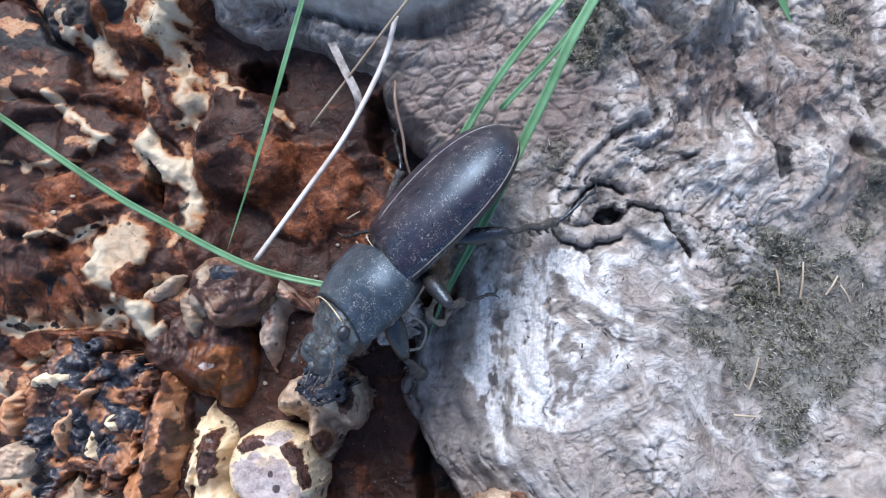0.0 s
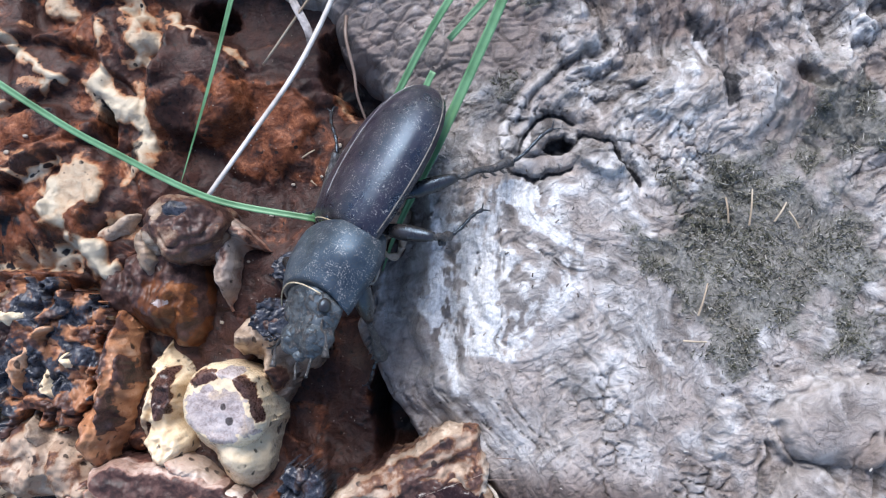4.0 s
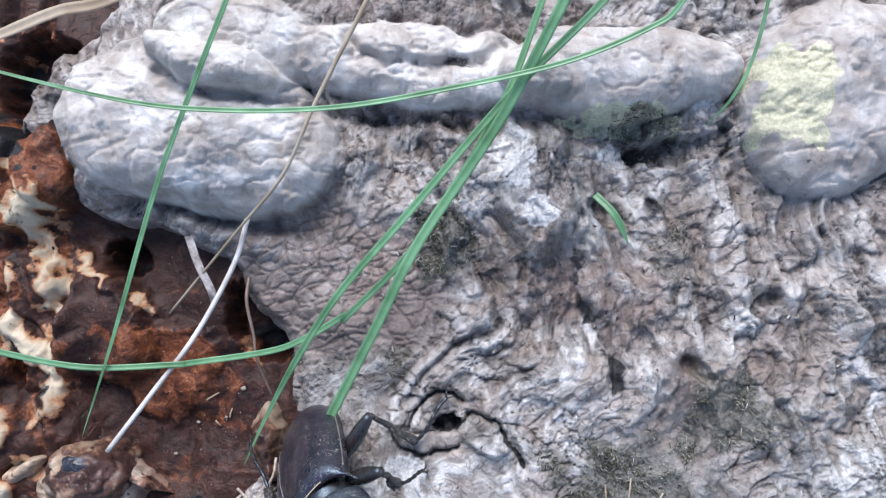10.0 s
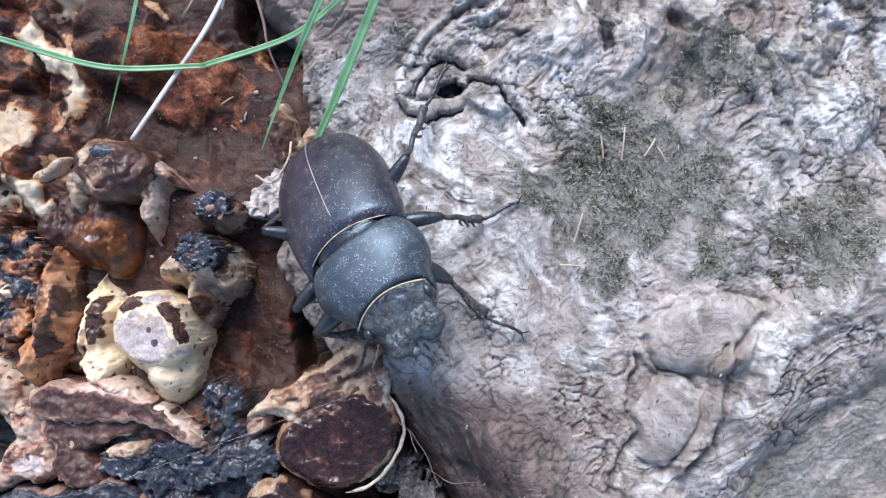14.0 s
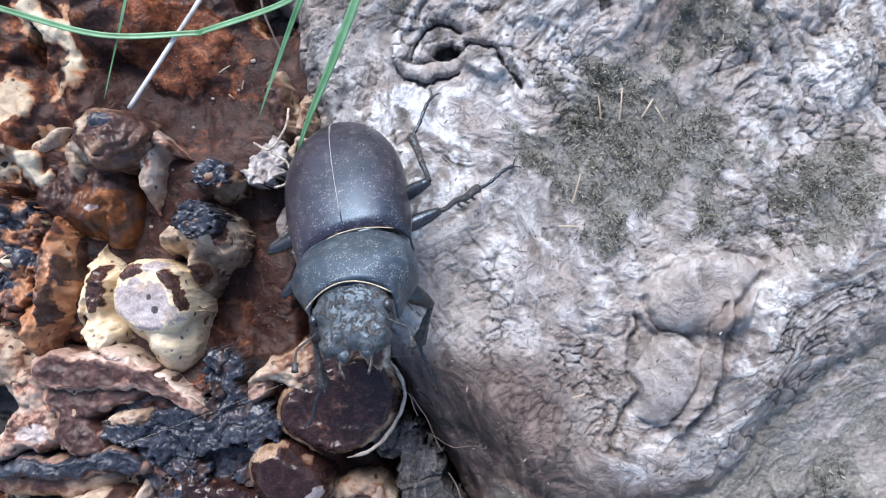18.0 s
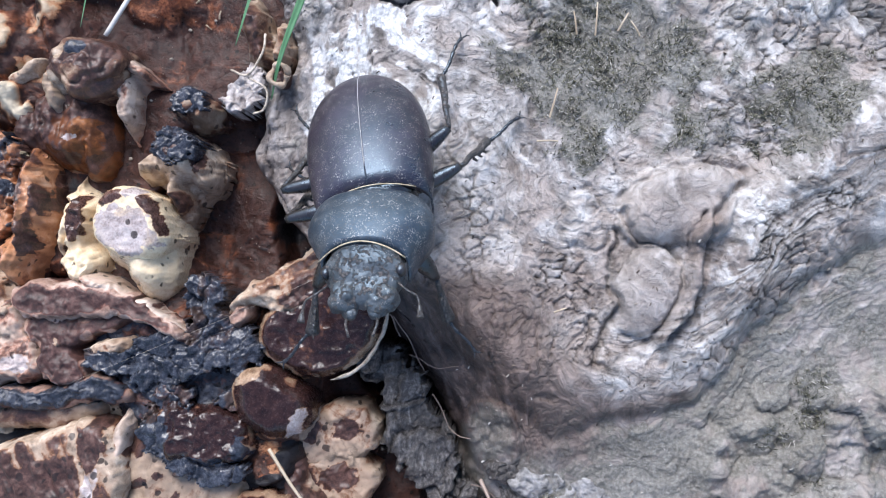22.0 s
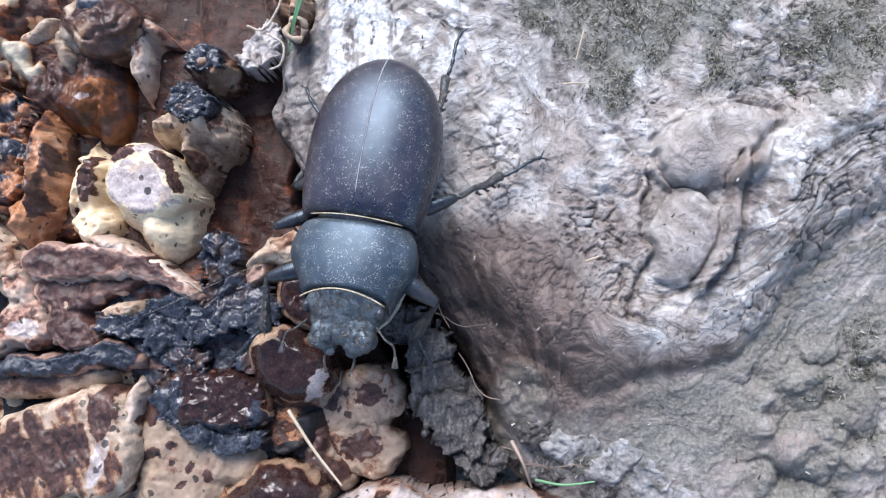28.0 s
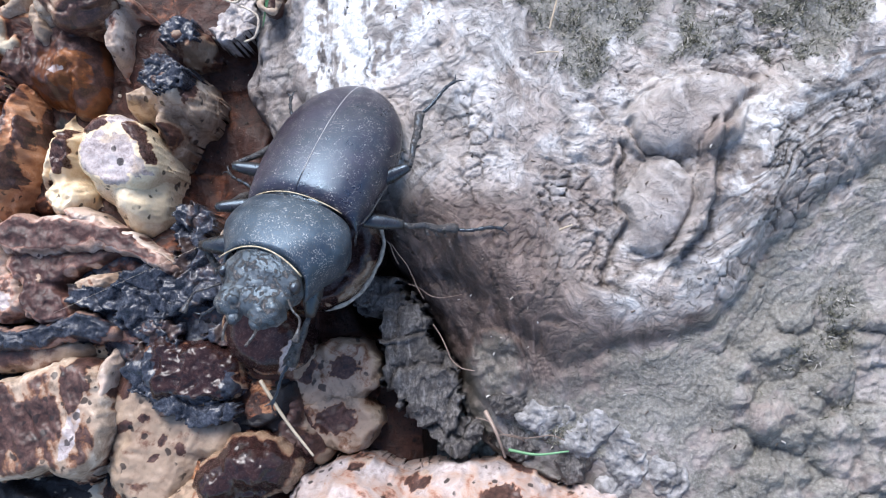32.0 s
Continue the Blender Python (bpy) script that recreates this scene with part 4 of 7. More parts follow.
    z = z + 1.8 * shelf_a + 2.6 * shelf_b + 1.6 * shelf_c + 2.2 * shelf_d + 1.8 * wedge + shelf_c * 0.7 * pleat + wedge * 0.5 * fbm((x + 0.5 * y) / 1.2, y / 5, 172, 3)
    shred = smooth(-0.55, 0.15, fbm(x / 2.6, y / 3.4, 173, 4))
    z = z + 1.5 * ridges * (0.5 + 0.5 * shred) + 0.9 * spike + 0.6 * slash + 0.9 * rims
    low = smooth(-9, -17, wy + 0.2 * (wx + 30)) * smooth(-13, -19, wx - 0.25 * (wy + 20))
    k1, k2, kown = worley(wx / 6.5, wy / 4.0, 143)
    z = z + low * (4.2 * (1 - left) + 0.6 * left + 1.6 * (kown - 0.5) + 0.8 * fbm(x / 3, y / 3, 153, 3))
    gaps = blob(x, y, -59.1, 31.2, 1.1, 2.6, 10, 0.2) + blob(x, y, -47.2, 46.3, 3.0, 2.4, -30, 0.25) + blob(x, y, -28.5, 40, 4.5, 5.5, 30, 0.2) + blob(x, y, -60.5, 68, 6, 7) + blob(x, y, -18, -2, 7, 12, 0, 0.1) + blob(x, y, -8, -18, 6, 12, 20, 0.1)
    z = z - 6 * np.clip(gaps, 0, 1)
    z = z - 4 * smooth(-22, -12, x)
    z = z - 5 * blob(x, y, -28, 1, 11, 13, 0, 0.2)
    dome_tl = blob(wx, wy, -61, 55.5, 8, 9, 0, 0.1)
    z = z + 4 * dome_tl
    out = np.maximum(np.maximum(smooth(-98, -185, x), smooth(-70, -165, y)), smooth(90, 195, y))
    z = z * (1 - out) - 92 * out
    z = np.where(x > -4.3, -90, z)
    patch, blot = fbm(x / 8, y / 6, 161, 4), fbm(x / 3, y / 3, 162, 4)
    flesh = left * (0.4 * rim_on * smooth(-0.15, 0.25, blot) + 0.55 * smooth(0.12, 0.4, fbm(x / 4, y / 3, 174, 4))) + 0.8 * ridges * shred + 0.85 * spike * shred + 0.8 * slash * shred + 0.7 * rims * shred
    flesh = flesh + left * 0.6 * smooth(18, 8, y) * smooth(-0.1, 0.3, blot) + 0.6 * stroke(x, y, [(-31.4, 38), (-30, 35.8), (-29.2, 34)], 0.5, 0.6)
    flesh = flesh - 0.9 * plate * (1 - spike) - 0.7 * blob(x, y, -68, 29.5, 7.5, 4, 20, 0.2) - 0.8 * blob(x, y, -67, 33.5, 4, 3)
    flesh = flesh + (1 - left) * (1 - plate) * 0.25 * smooth(0.35, 0.6, patch) * smooth(20, 30, y)
    bare = smooth(19.5, 13.5, wy + 2.2 * pleat)
    lips = stroke(x, y, [(-78, 24.4), (-73.7, 23.2), (-70, 24.4), (-67.4, 24.2), (-63.5, 26.8)], 0.5, 0.9)
    lips = np.maximum(lips, stroke(x, y, [(-79, 33.2), (-74, 33), (-69, 33.8), (-65, 36.4)], 0.45, 0.9))
    lips = np.maximum(lips, stroke(x, y, [(-79, 12.6), (-73, 13.0), (-67, 14.2), (-63, 15.4)], 0.7, 1.0))
    flesh = flesh * (1 - 0.85 * np.clip(shelf_a + shelf_b + shelf_d, 0, 1)) + 0.85 * slash * shelf_a + 0.75 * lips + 0.55 * blob(x, y, -70.2, 26.6, 3.2, 1.0, 8, 0.4) + 0.5 * blob(x, y, -68.6, 36, 1.8, 1.0, 0, 0.4)
    flesh = flesh * (1 - 0.9 * shelf_c) + shelf_c * bare * (0.45 + 0.6 * pleat) + 0.75 * wedge - 0.95 * blob(x, y, -60.0, 18.6, 1.9, 2.8, -22, 0.3) + 0.6 * blob(x, y, -71.2, 9.4, 2.4, 0.8, 10, 0.4)
    rust = 0.42 * left * smooth(-0.15, 0.25, fbm(x / 5, y / 4, 175, 4)) + 0.6 * smooth(0.1, 0.4, ridges) * (1 - shred) + 0.6 * ledge + 0.9 * stroke(x, y, [(-48, 36.8), (-44.7, 36.4), (-42, 35.5)], 0.7, 1.8) + 0.5 * blob(x, y, -68, 20.5, 3, 3) + 0.5 * blob(x, y, -30.3, 36, 1.0, 3.0, 25, 0.3) + 0.5 * dome_tl + 0.3 * smooth(0.0, 0.5, patch) * (1 - left) + 0.3 * rim_on * (1 - left)
    # Black skin patches; in the gaps black also paints their shade.
    black = 0.7 * np.clip(gaps, 0, 1) * smooth(-0.3, 0.3, patch) + left * 0.7 * smooth(0.05, 0.4, fbm(x / 4, y / 4, 164, 4)) * smooth(40, 52, y) + left * 0.6 * smooth(0.1, 0.4, fbm(x / 4, y / 4, 165, 4)) * smooth(12, 4, y) + left * 0.5 * smooth(0.2, 0.5, fbm(x / 5, y / 5, 166, 4))
    rust = rust + 0.5 * wedge + 0.5 * shelf_c * smooth(22, 17, wy) + 0.4 * shelf_b * smooth(-0.1, 0.3, blot) + 0.5 * shelf_d
    black = black * (1 - 0.9 * np.clip(shelf_a + shelf_b + wedge + shelf_d, 0, 1)) + shelf_c * bare * smooth(0.12, 0.4, -pleat) + 0.8 * lips * smooth(0.1, 0.4, blot)
    # Black over the deep recess stands in for shade under the overhang.
    black = black + 0.38 * blob(x, y, -29, 2, 12, 15, 0, 0.3)
    flesh = flesh + low * 0.5 * smooth(-0.05, 0.35, fbm(x / 4, y / 3, 167, 4))
    rust = rust + low * 0.5 * smooth(-0.1, 0.3, blot)
    black = black + low * 0.8 * smooth(-0.15, 0.2, fbm(x / 5, y / 3, 168, 4))
    wear_shade = np.clip(np.stack([0.9 * flesh, rust, black], -1), 0, 1)
    ob = sheet("fungus_crust", xs, ys, z, CRUST, [("wear_shade", wear_shade)])
    tagged(ob, "dark red-brown crust of an old fungus with cream and orange folds", "fungus crust", kind="structure")
    return xs, ys, z


CX, CY, CZ = crust()


# ---- fungus lobes, burls and wood pieces ----
def lobe(name, place, size, material, parent=None, label="", turn=0.0, tilt=(0, 0), seed=1, rough=0.16, grain=1.0, sharp=1.0, flat=0.72, under=0.62, rings=30, sides=64, marks=(), creases=0.0, coat=(0.0, 0.0, 0.0), ripple=0.0):
    """An uneven rounded cap: place is the middle of its foot, size its half-widths and height, in millimetres.
    sharp < 1 squares the outline, flat < 1 flattens the top, under: how far the skin turns round the rim.
    coat: how much brown, black and lilac skin; marks: more of one kind (b, k, l) or bare flesh (c) in a patch."""
    a = np.linspace(0.0, math.pi * under, rings)[:, None]
    b = np.linspace(0, 2 * math.pi, sides, endpoint=False)[None, :]
    rad, up = np.sin(a) ** sharp + 0 * b, np.sign(np.cos(a)) * np.abs(np.cos(a)) ** flat + 0 * b
    p = np.stack([rad * np.cos(b), rad * np.sin(b), up], -1)
    q = p * np.array([size[0], size[1], size[2]])
    mean = (size[0] + size[1]) / 2
    n = fbm3(q / (mean * 0.75) + seed * 7.3, seed, 2) * 1.1 + 0.32 * fbm3(q / (mean * 0.25 / grain) + seed, seed + 5, 3)
    edge = 1 + rough * n[..., None]
    q = q * edge
    q[..., 2] += 0.05 * size[2] * fbm3(q / 1.6 + seed, seed + 9, 3)
    if ripple:
        q[..., 2] += ripple * np.sin(rad * 15 + 3 * n) * smooth(0.2, 0.5, rad)
    if creases:
        q *= (1 - creases * (1 - np.abs(fbm3(q / (mean * 0.65) + seed * 3.1, seed + 13, 2)) * 3).clip(0, 1) ** 2)[..., None]
    verts = q.reshape(-1, 3)
    i = np.arange(rings * sides).reshape(rings, sides)
    j = np.roll(i, -1, 1)
    faces = np.stack([i[:-1], i[1:], j[1:], j[:-1]], -1).reshape(-1, 4).tolist() + [i[-1].tolist()]
    m = pose(place[0] * MM, place[1] * MM, place[2] * MM, tilt[0], tilt[1], turn)
    at = np.array([m @ Vector(v * MM) for v in verts]) / MM
    skins = {key: np.full(len(verts), float(q)) for key, q in zip("bkl", coat)}
    for i_m, (cx, cy, rx, ry, r, key) in enumerate(marks):
        mask = blob(at[:, 0], at[:, 1], cx, cy, rx, ry, r, 0.3, seed + i_m)
        for other in skins:
            skins[other] = skins[other] * (1 - mask) + (mask if other == key else 0)
    attrs = [("brown", skins["b"]), ("black", skins["k"]), ("lilac", skins["l"])]
    if parent:
        ob = link_mesh(name, [m @ Vector(v * MM) for v in verts], faces, material, parent, label, attrs)
    else:
        ob = link_mesh(name, [Vector(v * MM) for v in verts], faces, material, None, "", attrs)
        ob.matrix_basis = m
    return ob


def thing(name, label, category, group=""):
    return tagged(new(name), label, category, group)


def margin(name, place, size, arc, parent, material, label, tilt=(0, 0), turn=0.0, width=0.5, seed=3):
    """A thin ragged pale lip along part of a cap's rim."""
    pts, rad = [], []
    for k in range(40):
        a = radians(arc[0] + (arc[1] - arc[0]) * k / 39)
        wob = 1 + 0.014 * math.sin(k * 0.35 + seed) + 0.005 * math.sin(k * 1.3)
        pts.append(pose(place[0], place[1], place[2], tilt[0], tilt[1], turn) @ Vector((size[0] * wob * math.cos(a), size[1] * wob * math.sin(a), 0.12 * math.sin(k * 0.5 + seed))) * MM)
        rad.append(width * MM * (0.5 + 0.07 * math.sin(k * 0.7 + seed)) * min(1, (k + 1) / 5, (40 - k) / 5))
    v, f = tube_arrays(pts, rad, 7)
    return link_mesh(name, v, f, material, parent, label)


def patch(name, spots, material, parent, label="", base=-4.0, high=3.0, edge=1.5, lean=(0.0, 0.0), folds=0.5, fold_size=3.0, streak=None, seed=1, coat=(0.0, 0.0, 0.0), marks=(), rim=0.0, step=0.19, fall=5.0, warp=0.9, under=1.05, lip=0.25):
    """A torn, folded piece of fungus with a free outline: spots (x, y, rx, ry, turn) run together, edge: how far in the
    rim rounds off, lean: slope along x and y, streak: (angle, amount) of lengthwise folds, rim: bare torn edge."""
    r = max(max(s[2], s[3]) for s in spots) + 3
    x, y = np.meshgrid(np.arange(min(s[0] for s in spots) - r, max(s[0] for s in spots) + r, step), np.arange(min(s[1] for s in spots) - r, max(s[1] for s in spots) + r, step))
    wx = x + warp * fbm(x / 3.2, y / 3.2, seed + 20, 4) + 0.35 * warp * fbm(x / 0.9, y / 0.9, seed + 21, 3)
    wy = y + warp * fbm(x / 3.2, y / 3.2, seed + 30, 4) + 0.35 * warp * fbm(x / 0.9, y / 0.9, seed + 31, 3)
    total = 0.0
    for cx, cy, rx, ry, turn in spots:
        c, s = math.cos(radians(turn)), math.sin(radians(turn))
        d = np.hypot(((wx - cx) * c + (wy - cy) * s) / rx, (-(wx - cx) * s + (wy - cy) * c) / ry)
        total = total + np.exp(np.clip(((1 - d) * min(rx, ry)) / 0.5, -60, 60))
    inside = 0.5 * np.log(total + 1e-26)
    cx, cy = spots[0][0], spots[0][1]
    u = np.clip(inside / edge, 0, 1)
    prof = u * (2 - u)
    fold = 0.6 * fbm(wx / fold_size, wy / fold_size, seed + 40, 4) + 0.4 * (1 - 3 * np.abs(fbm(wx / (fold_size * 0.8), wy / (fold_size * 0.8), seed + 41, 3)))
    run = 0.0
    if streak:
        c, s = math.cos(radians(streak[0])), math.sin(radians(streak[0]))
        run = streak[1] * fbm((wx * c + wy * s) / 7, (-wx * s + wy * c) / 1.1, seed + 42, 3)
        fold = fold + 1.2 * run
    z = base + high * prof + lean[0] * (x - cx) + lean[1] * (y - cy) + folds * fold * (0.3 + 0.7 * prof) + 0.07 * fbm(x / 0.7, y / 0.7, seed + 43, 3)
    z = z + lip * min(1.0, edge) * np.exp(-(((inside - 0.25) / 0.4) ** 2)) * smooth(-0.35, 0.3, fbm(x / 3.5, y / 3.5, seed + 46, 3))
    z = z - fall * np.clip(-inside / 1.0, 0, 1.2)
    torn = max(rim, 0.5) * np.exp(-(((inside - 0.1) / 0.5) ** 2)) * smooth(-0.35, 0.1, fbm(x / 3, y / 3, seed + 44, 3))
    skins = {key: q + 0 * x for key, q in zip("bkl", coat)}
    for i_m, (mx, my, rx, ry, turn, key) in enumerate(marks):
        mask = blob(x, y, mx, my, rx, ry, turn, 0.4, seed + i_m)
        for other in skins:
            skins[other] = skins[other] * (1 - mask) + (mask if other == key else 0)
    skins["b"] = (skins["b"] + 0.8 * run * (skins["b"] < 0.9)) * (1 - torn) - 0.5 * torn
    skins["k"] = (skins["k"] + 0.5 * run * (skins["k"] > 0.1)) * (1 - torn)
    gx, gy = np.gradient(inside, step, axis=1), np.gradient(inside, step, axis=0)
    slope = np.sqrt(gx * gx + gy * gy) + 0.15
    tuck = np.where(inside < 0, np.clip(-inside, 0, 1.2) * under, 0) / slope
    keep = inside > -1.2
    x, y = x + tuck * gx, y + tuck * gy
    z = np.where(inside < -0.95, z - 3.0, z)
    idx = np.cumsum(keep.reshape(-1)).reshape(keep.shape) - 1
    ok = keep[:-1, :-1] & keep[1:, :-1] & keep[1:, 1:] & keep[:-1, 1:]
    faces = np.stack([idx[:-1, :-1][ok], idx[:-1, 1:][ok], idx[1:, 1:][ok], idx[1:, :-1][ok]], -1)
    return link_mesh(name, np.stack([x[keep], y[keep], z[keep]], -1) * MM, faces.tolist(), material, parent, label, [("brown", skins["b"][keep]), ("black", skins["k"][keep]), ("lilac", skins["l"][keep])])


def crumple(name, spots, material, parent, label="", base=-3.0, lift=3.4, seed=1, step=0.2, coat=(0.0, 1.0, 0.0), size=3.2):
    """A crumpled crust: overlapping tilted flakes inside a row of round patches (x, y, rx, ry, turn)."""
    x0, x1 = min(s[0] - s[2] for s in spots) - 2, max(s[0] + s[2] for s in spots) + 2
    y0, y1 = min(s[1] - s[3] for s in spots) - 2, max(s[1] + s[3] for s in spots) + 2
    x, y = np.meshgrid(np.arange(x0, x1, step), np.arange(y0, y1, step))
    mask = np.zeros(x.shape)
    for i_s, s in enumerate(spots):
        mask = np.maximum(mask, blob(x, y, *s[:5], 0.45, seed + i_s))
    wx, wy = x + 1.6 * fbm(x / 3, y / 3, seed + 20, 4), y + 1.6 * fbm(x / 3, y / 3, seed + 30, 4)
    f1, f2, own = worley(wx / size, wy / size, seed + 40)
    g1, g2, gown = worley(wx / size * 2.3 + 7, wy / size * 2.3, seed + 50)
    lean = own * 2 * np.pi
    z = 0.5 * own + 0.6 * np.sin(lean * 3) * f1 + 0.1 * gown + 0.16 * g1 * np.sin(gown * 20) + 0.45 * fbm(x / 4, y / 4, seed + 60, 3) - 0.25 * (1 - smooth(0, 0.12, f2 - f1)) - 0.05 * (1 - smooth(0, 0.15, g2 - g1))
    z = 0.75 * z + 0.2 * (1 - 2.6 * np.abs(fbm(wx / (0.75 * size), wy / (0.75 * size), seed + 61, 4))) + 0.04 * (1 - 2.6 * np.abs(fbm(wx / (0.25 * size), wy / (0.25 * size), seed + 62, 3)))
    z = z + 0.022 * fbm(x / 0.5, y / 0.5, seed + 70, 3)
    z = base + lift * z * smooth(0.0, 0.6, mask) - 7 * (1 - smooth(0.0, 0.35, mask))
    keep = mask > 0.01
    idx = np.cumsum(keep.reshape(-1)).reshape(keep.shape) - 1
    ok = keep[:-1, :-1] & keep[1:, :-1] & keep[1:, 1:] & keep[:-1, 1:]
    faces = np.stack([idx[:-1, :-1][ok], idx[:-1, 1:][ok], idx[1:, 1:][ok], idx[1:, :-1][ok]], -1)
    verts = np.stack([x[keep], y[keep], z[keep]], -1) * MM
    n = len(verts)
    tint = smooth(0.15, -0.25, fbm(x / 5, y / 5, seed + 80, 3))[keep]
    return link_mesh(name, verts, faces.tolist(), material, parent, label, [("brown", np.full(n, coat[0]) + 0.5 * (1 - tint)), ("black", coat[1] * ((0.36 + 0.64 * tint) if size > 3 else (0.6 + 0.4 * tint))), ("lilac", np.full(n, coat[2]))])


def fungi():
    # orange knob under a drooping brown hood
    t = thing("knob_fungus", "orange-brown knobbly fungus under a drooping brown hood", "fungus")
    patch("stalk", [(-51.5, 12.0, 5.8, 6.2, 0), (-47.6, 9.0, 2.6, 5.0, -8), (-57.0, 11.6, 2.8, 4.8, 12)], RUST_SKIN, t, "rusty orange wet stalk", base=-8.4, high=5.0, edge=3.4, folds=1.1, fold_size=3.0, streak=(85, 0.6), seed=2, coat=(0.74, 0, 0), warp=0.7, marks=((-56.0, 11.6, 2.8, 5.0, 0, "b"), (-45.6, 10.6, 1.0, 4.5, 8, "b"), (-48.8, 9.4, 2.2, 2.8, -10, "c"), (-50.2, 9.4, 1.0, 0.5, 0, "l")))
    lobe("hood", (-47.9, 18.4, -6.2), (5.5, 4.6, 7.0), TAN_SKIN, t, "tan and brown hood with a blackish top", seed=3, rough=0.2, sharp=0.9, flat=0.8, under=0.66, rings=44, sides=80, creases=0.1, grain=1.4, coat=(0.52, 0.0, 0.0), marks=((-47.4, 20.0, 3.6, 1.9, 0, "b"), (-48.3, 20.6, 1.8, 1.0, 0, "k"), (-51.8, 16.0, 1.2, 1.8, 12, "c"), (-45.6, 16.2, 1.2, 1.4, 0, "b"), (-50.6, 20.2, 1.0, 1.2, 0, "c")))
    patch("droop", [(-52.6, 14.6, 1.4, 2.6, 12), (-53.2, 17.4, 1.0, 2.0, 0)], TAN_SKIN, t, "drooping tan side of the hood", base=-6.0, high=4.0, edge=1.4, folds=0.5, fold_size=1.6, seed=7, coat=(0.25, 0, 0), step=0.15, fall=3.0)
    patch("flap", [(-43.2, 16.4, 0.9, 3.0, 10), (-41.6, 18.6, 2.2, 0.7, -35), (-43.4, 13.2, 0.6, 1.8, 8)], WHITE_SKIN, t, "ragged pale flap", base=-5.8, high=2.0, edge=0.5, folds=0.6, fold_size=1.0, seed=6, coat=(0.5, 0, 0), warp=0.5, step=0.14, fall=3.0)
    patch("flap", [(-55.8, 18.8, 2.4, 0.8, 32), (-57.5, 17.9, 1.6, 0.8, 20)], SKIN, t, "cream lip", base=-5.0, high=1.8, edge=0.8, folds=0.3, seed=9, coat=(0.25, 0, 0), step=0.14)
    # stub with a blackened top
    t = thing("fungus_stub", "cream spotted fungus stub with a blackened top", "fungus")
    patch("stalk", [(-36.1, 6.8, 4.2, 3.6, 0), (-40.3, 5.7, 1.8, 2.4, -10), (-36.7, 2.0, 1.7, 3.4, 8), (-32.9, 5.1, 1.8, 2.6, 0)], SKIN, t, "cream spotted foot", base=-9.0, high=6.4, edge=2.6, folds=0.9, fold_size=2.6, streak=(95, 0.3), seed=16, coat=(0.14, 0, 0), marks=((-35.8, 9.0, 3.2, 2.0, 0, "b"), (-33.1, 6.0, 0.9, 1.6, 0, "b"), (-35.9, 0.8, 1.4, 2.0, 0, "b")), step=0.16, fall=2.5)
    crumple("cap", [(-36.0, 8.0, 3.1, 2.4, 0)], CHAR, t, "black charred top", base=-2.4, lift=0.9, seed=208, step=0.13, size=1.7)
    # small dark stub behind it
    t = thing("fungus_stub", "small dark brown fungus stub on the crust", "fungus")
    patch("foot", [(-34.6, 13.7, 3.2, 2.2, 0), (-33.1, 12.7, 1.8, 1.4, 20)], TAN_SKIN, t, "brown and tan foot", base=-9.2, high=4.6, edge=2.0, folds=0.6, seed=19, coat=(0.5, 0, 0), step=0.16, fall=2.5)
    crumple("cap", [(-34.8, 14.5, 2.7, 1.7, 0)], CHAR, t, "blackish top", base=-4.7, lift=0.8, seed=210, step=0.13, size=1.7)
    # crumpled papery remnant with pale threads
    t = thing("papery_remnant", "crumpled whitish papery fungus skin with pale threads", "fungus")
    crumple("skin", [(-27.6, 15.6, 3.0, 2.2, 30), (-26.2, 17.2, 1.6, 2.2, 20)], PAPERY, t, "crumpled skin", base=-6.0, lift=1.2, seed=220, step=0.13, size=2.4)
    for line in ([(-29, 18.5, -5), (-26.4, 17.5, -3.6), (-24.4, 20.5, -3.5), (-24.2, 23, -4)], [(-26.4, 17.2, -4), (-24, 15.6, -4), (-24.4, 13.2, -4.5), (-26, 12.6, -5)]):
        v, f = tube_arrays([q * MM for q in bend(line, 16)], [0.17 * MM] * 16, 6)
        link_mesh("thread", v, f, RIM, t, "pale thread")
    # lobes against the stump's edge
    t = thing("fungus_lobe", "brown and cream fungus lobe against the grey wood", "fungus", "lobes along the stump edge")
    patch("cap", [(-26.2, 24.4, 2.4, 4.2, 12), (-24.8, 20.8, 1.4, 2.0, 20)], TAN_SKIN, t, "", base=-9, high=5.0, edge=2.0, folds=0.7, seed=31, coat=(0.52, 0, 0), step=0.16)
    t = thing("fungus_lobe", "small cream fungus lobe against the grey wood", "fungus", "lobes along the stump edge")
    patch("cap", [(-21.9, 22.6, 1.3, 3.4, 8), (-22.6, 20.4, 1.0, 1.6, 0)], SKIN, t, "", base=-8, high=4.8, edge=1.3, folds=0.5, seed=32, coat=(0.36, 0, 0), step=0.14)
    t = thing("fungus_cup", "small tan ring-shaped fungus cup", "fungus", "lobes along the stump edge")
    ring = [(-22.4 + 1.15 * math.cos(a) + 0.15 * math.sin(3 * a), 17.6 + 1.4 * math.sin(a), -4.2 + 0.4 * math.sin(2 * a)) for a in np.linspace(0, 2 * math.pi, 25)]
    v, f = tube_arrays([Vector(q) * MM for q in ring], [(0.4 + 0.12 * math.sin(k * 1.1)) * MM for k in range(25)], 8)
    link_mesh("rim", v, f, TAN_SKIN, t)
    lobe("cap", (-22.4, 17.6, -6), (1.3, 1.5, 1.6), TAN_SKIN, t, seed=33, coat=(0.8, 0, 0))
    # cream shelf with a lilac-grey top
    t = thing("shelf_fungus", "cream shelf fungus with a lilac-grey spotted top", "fungus")
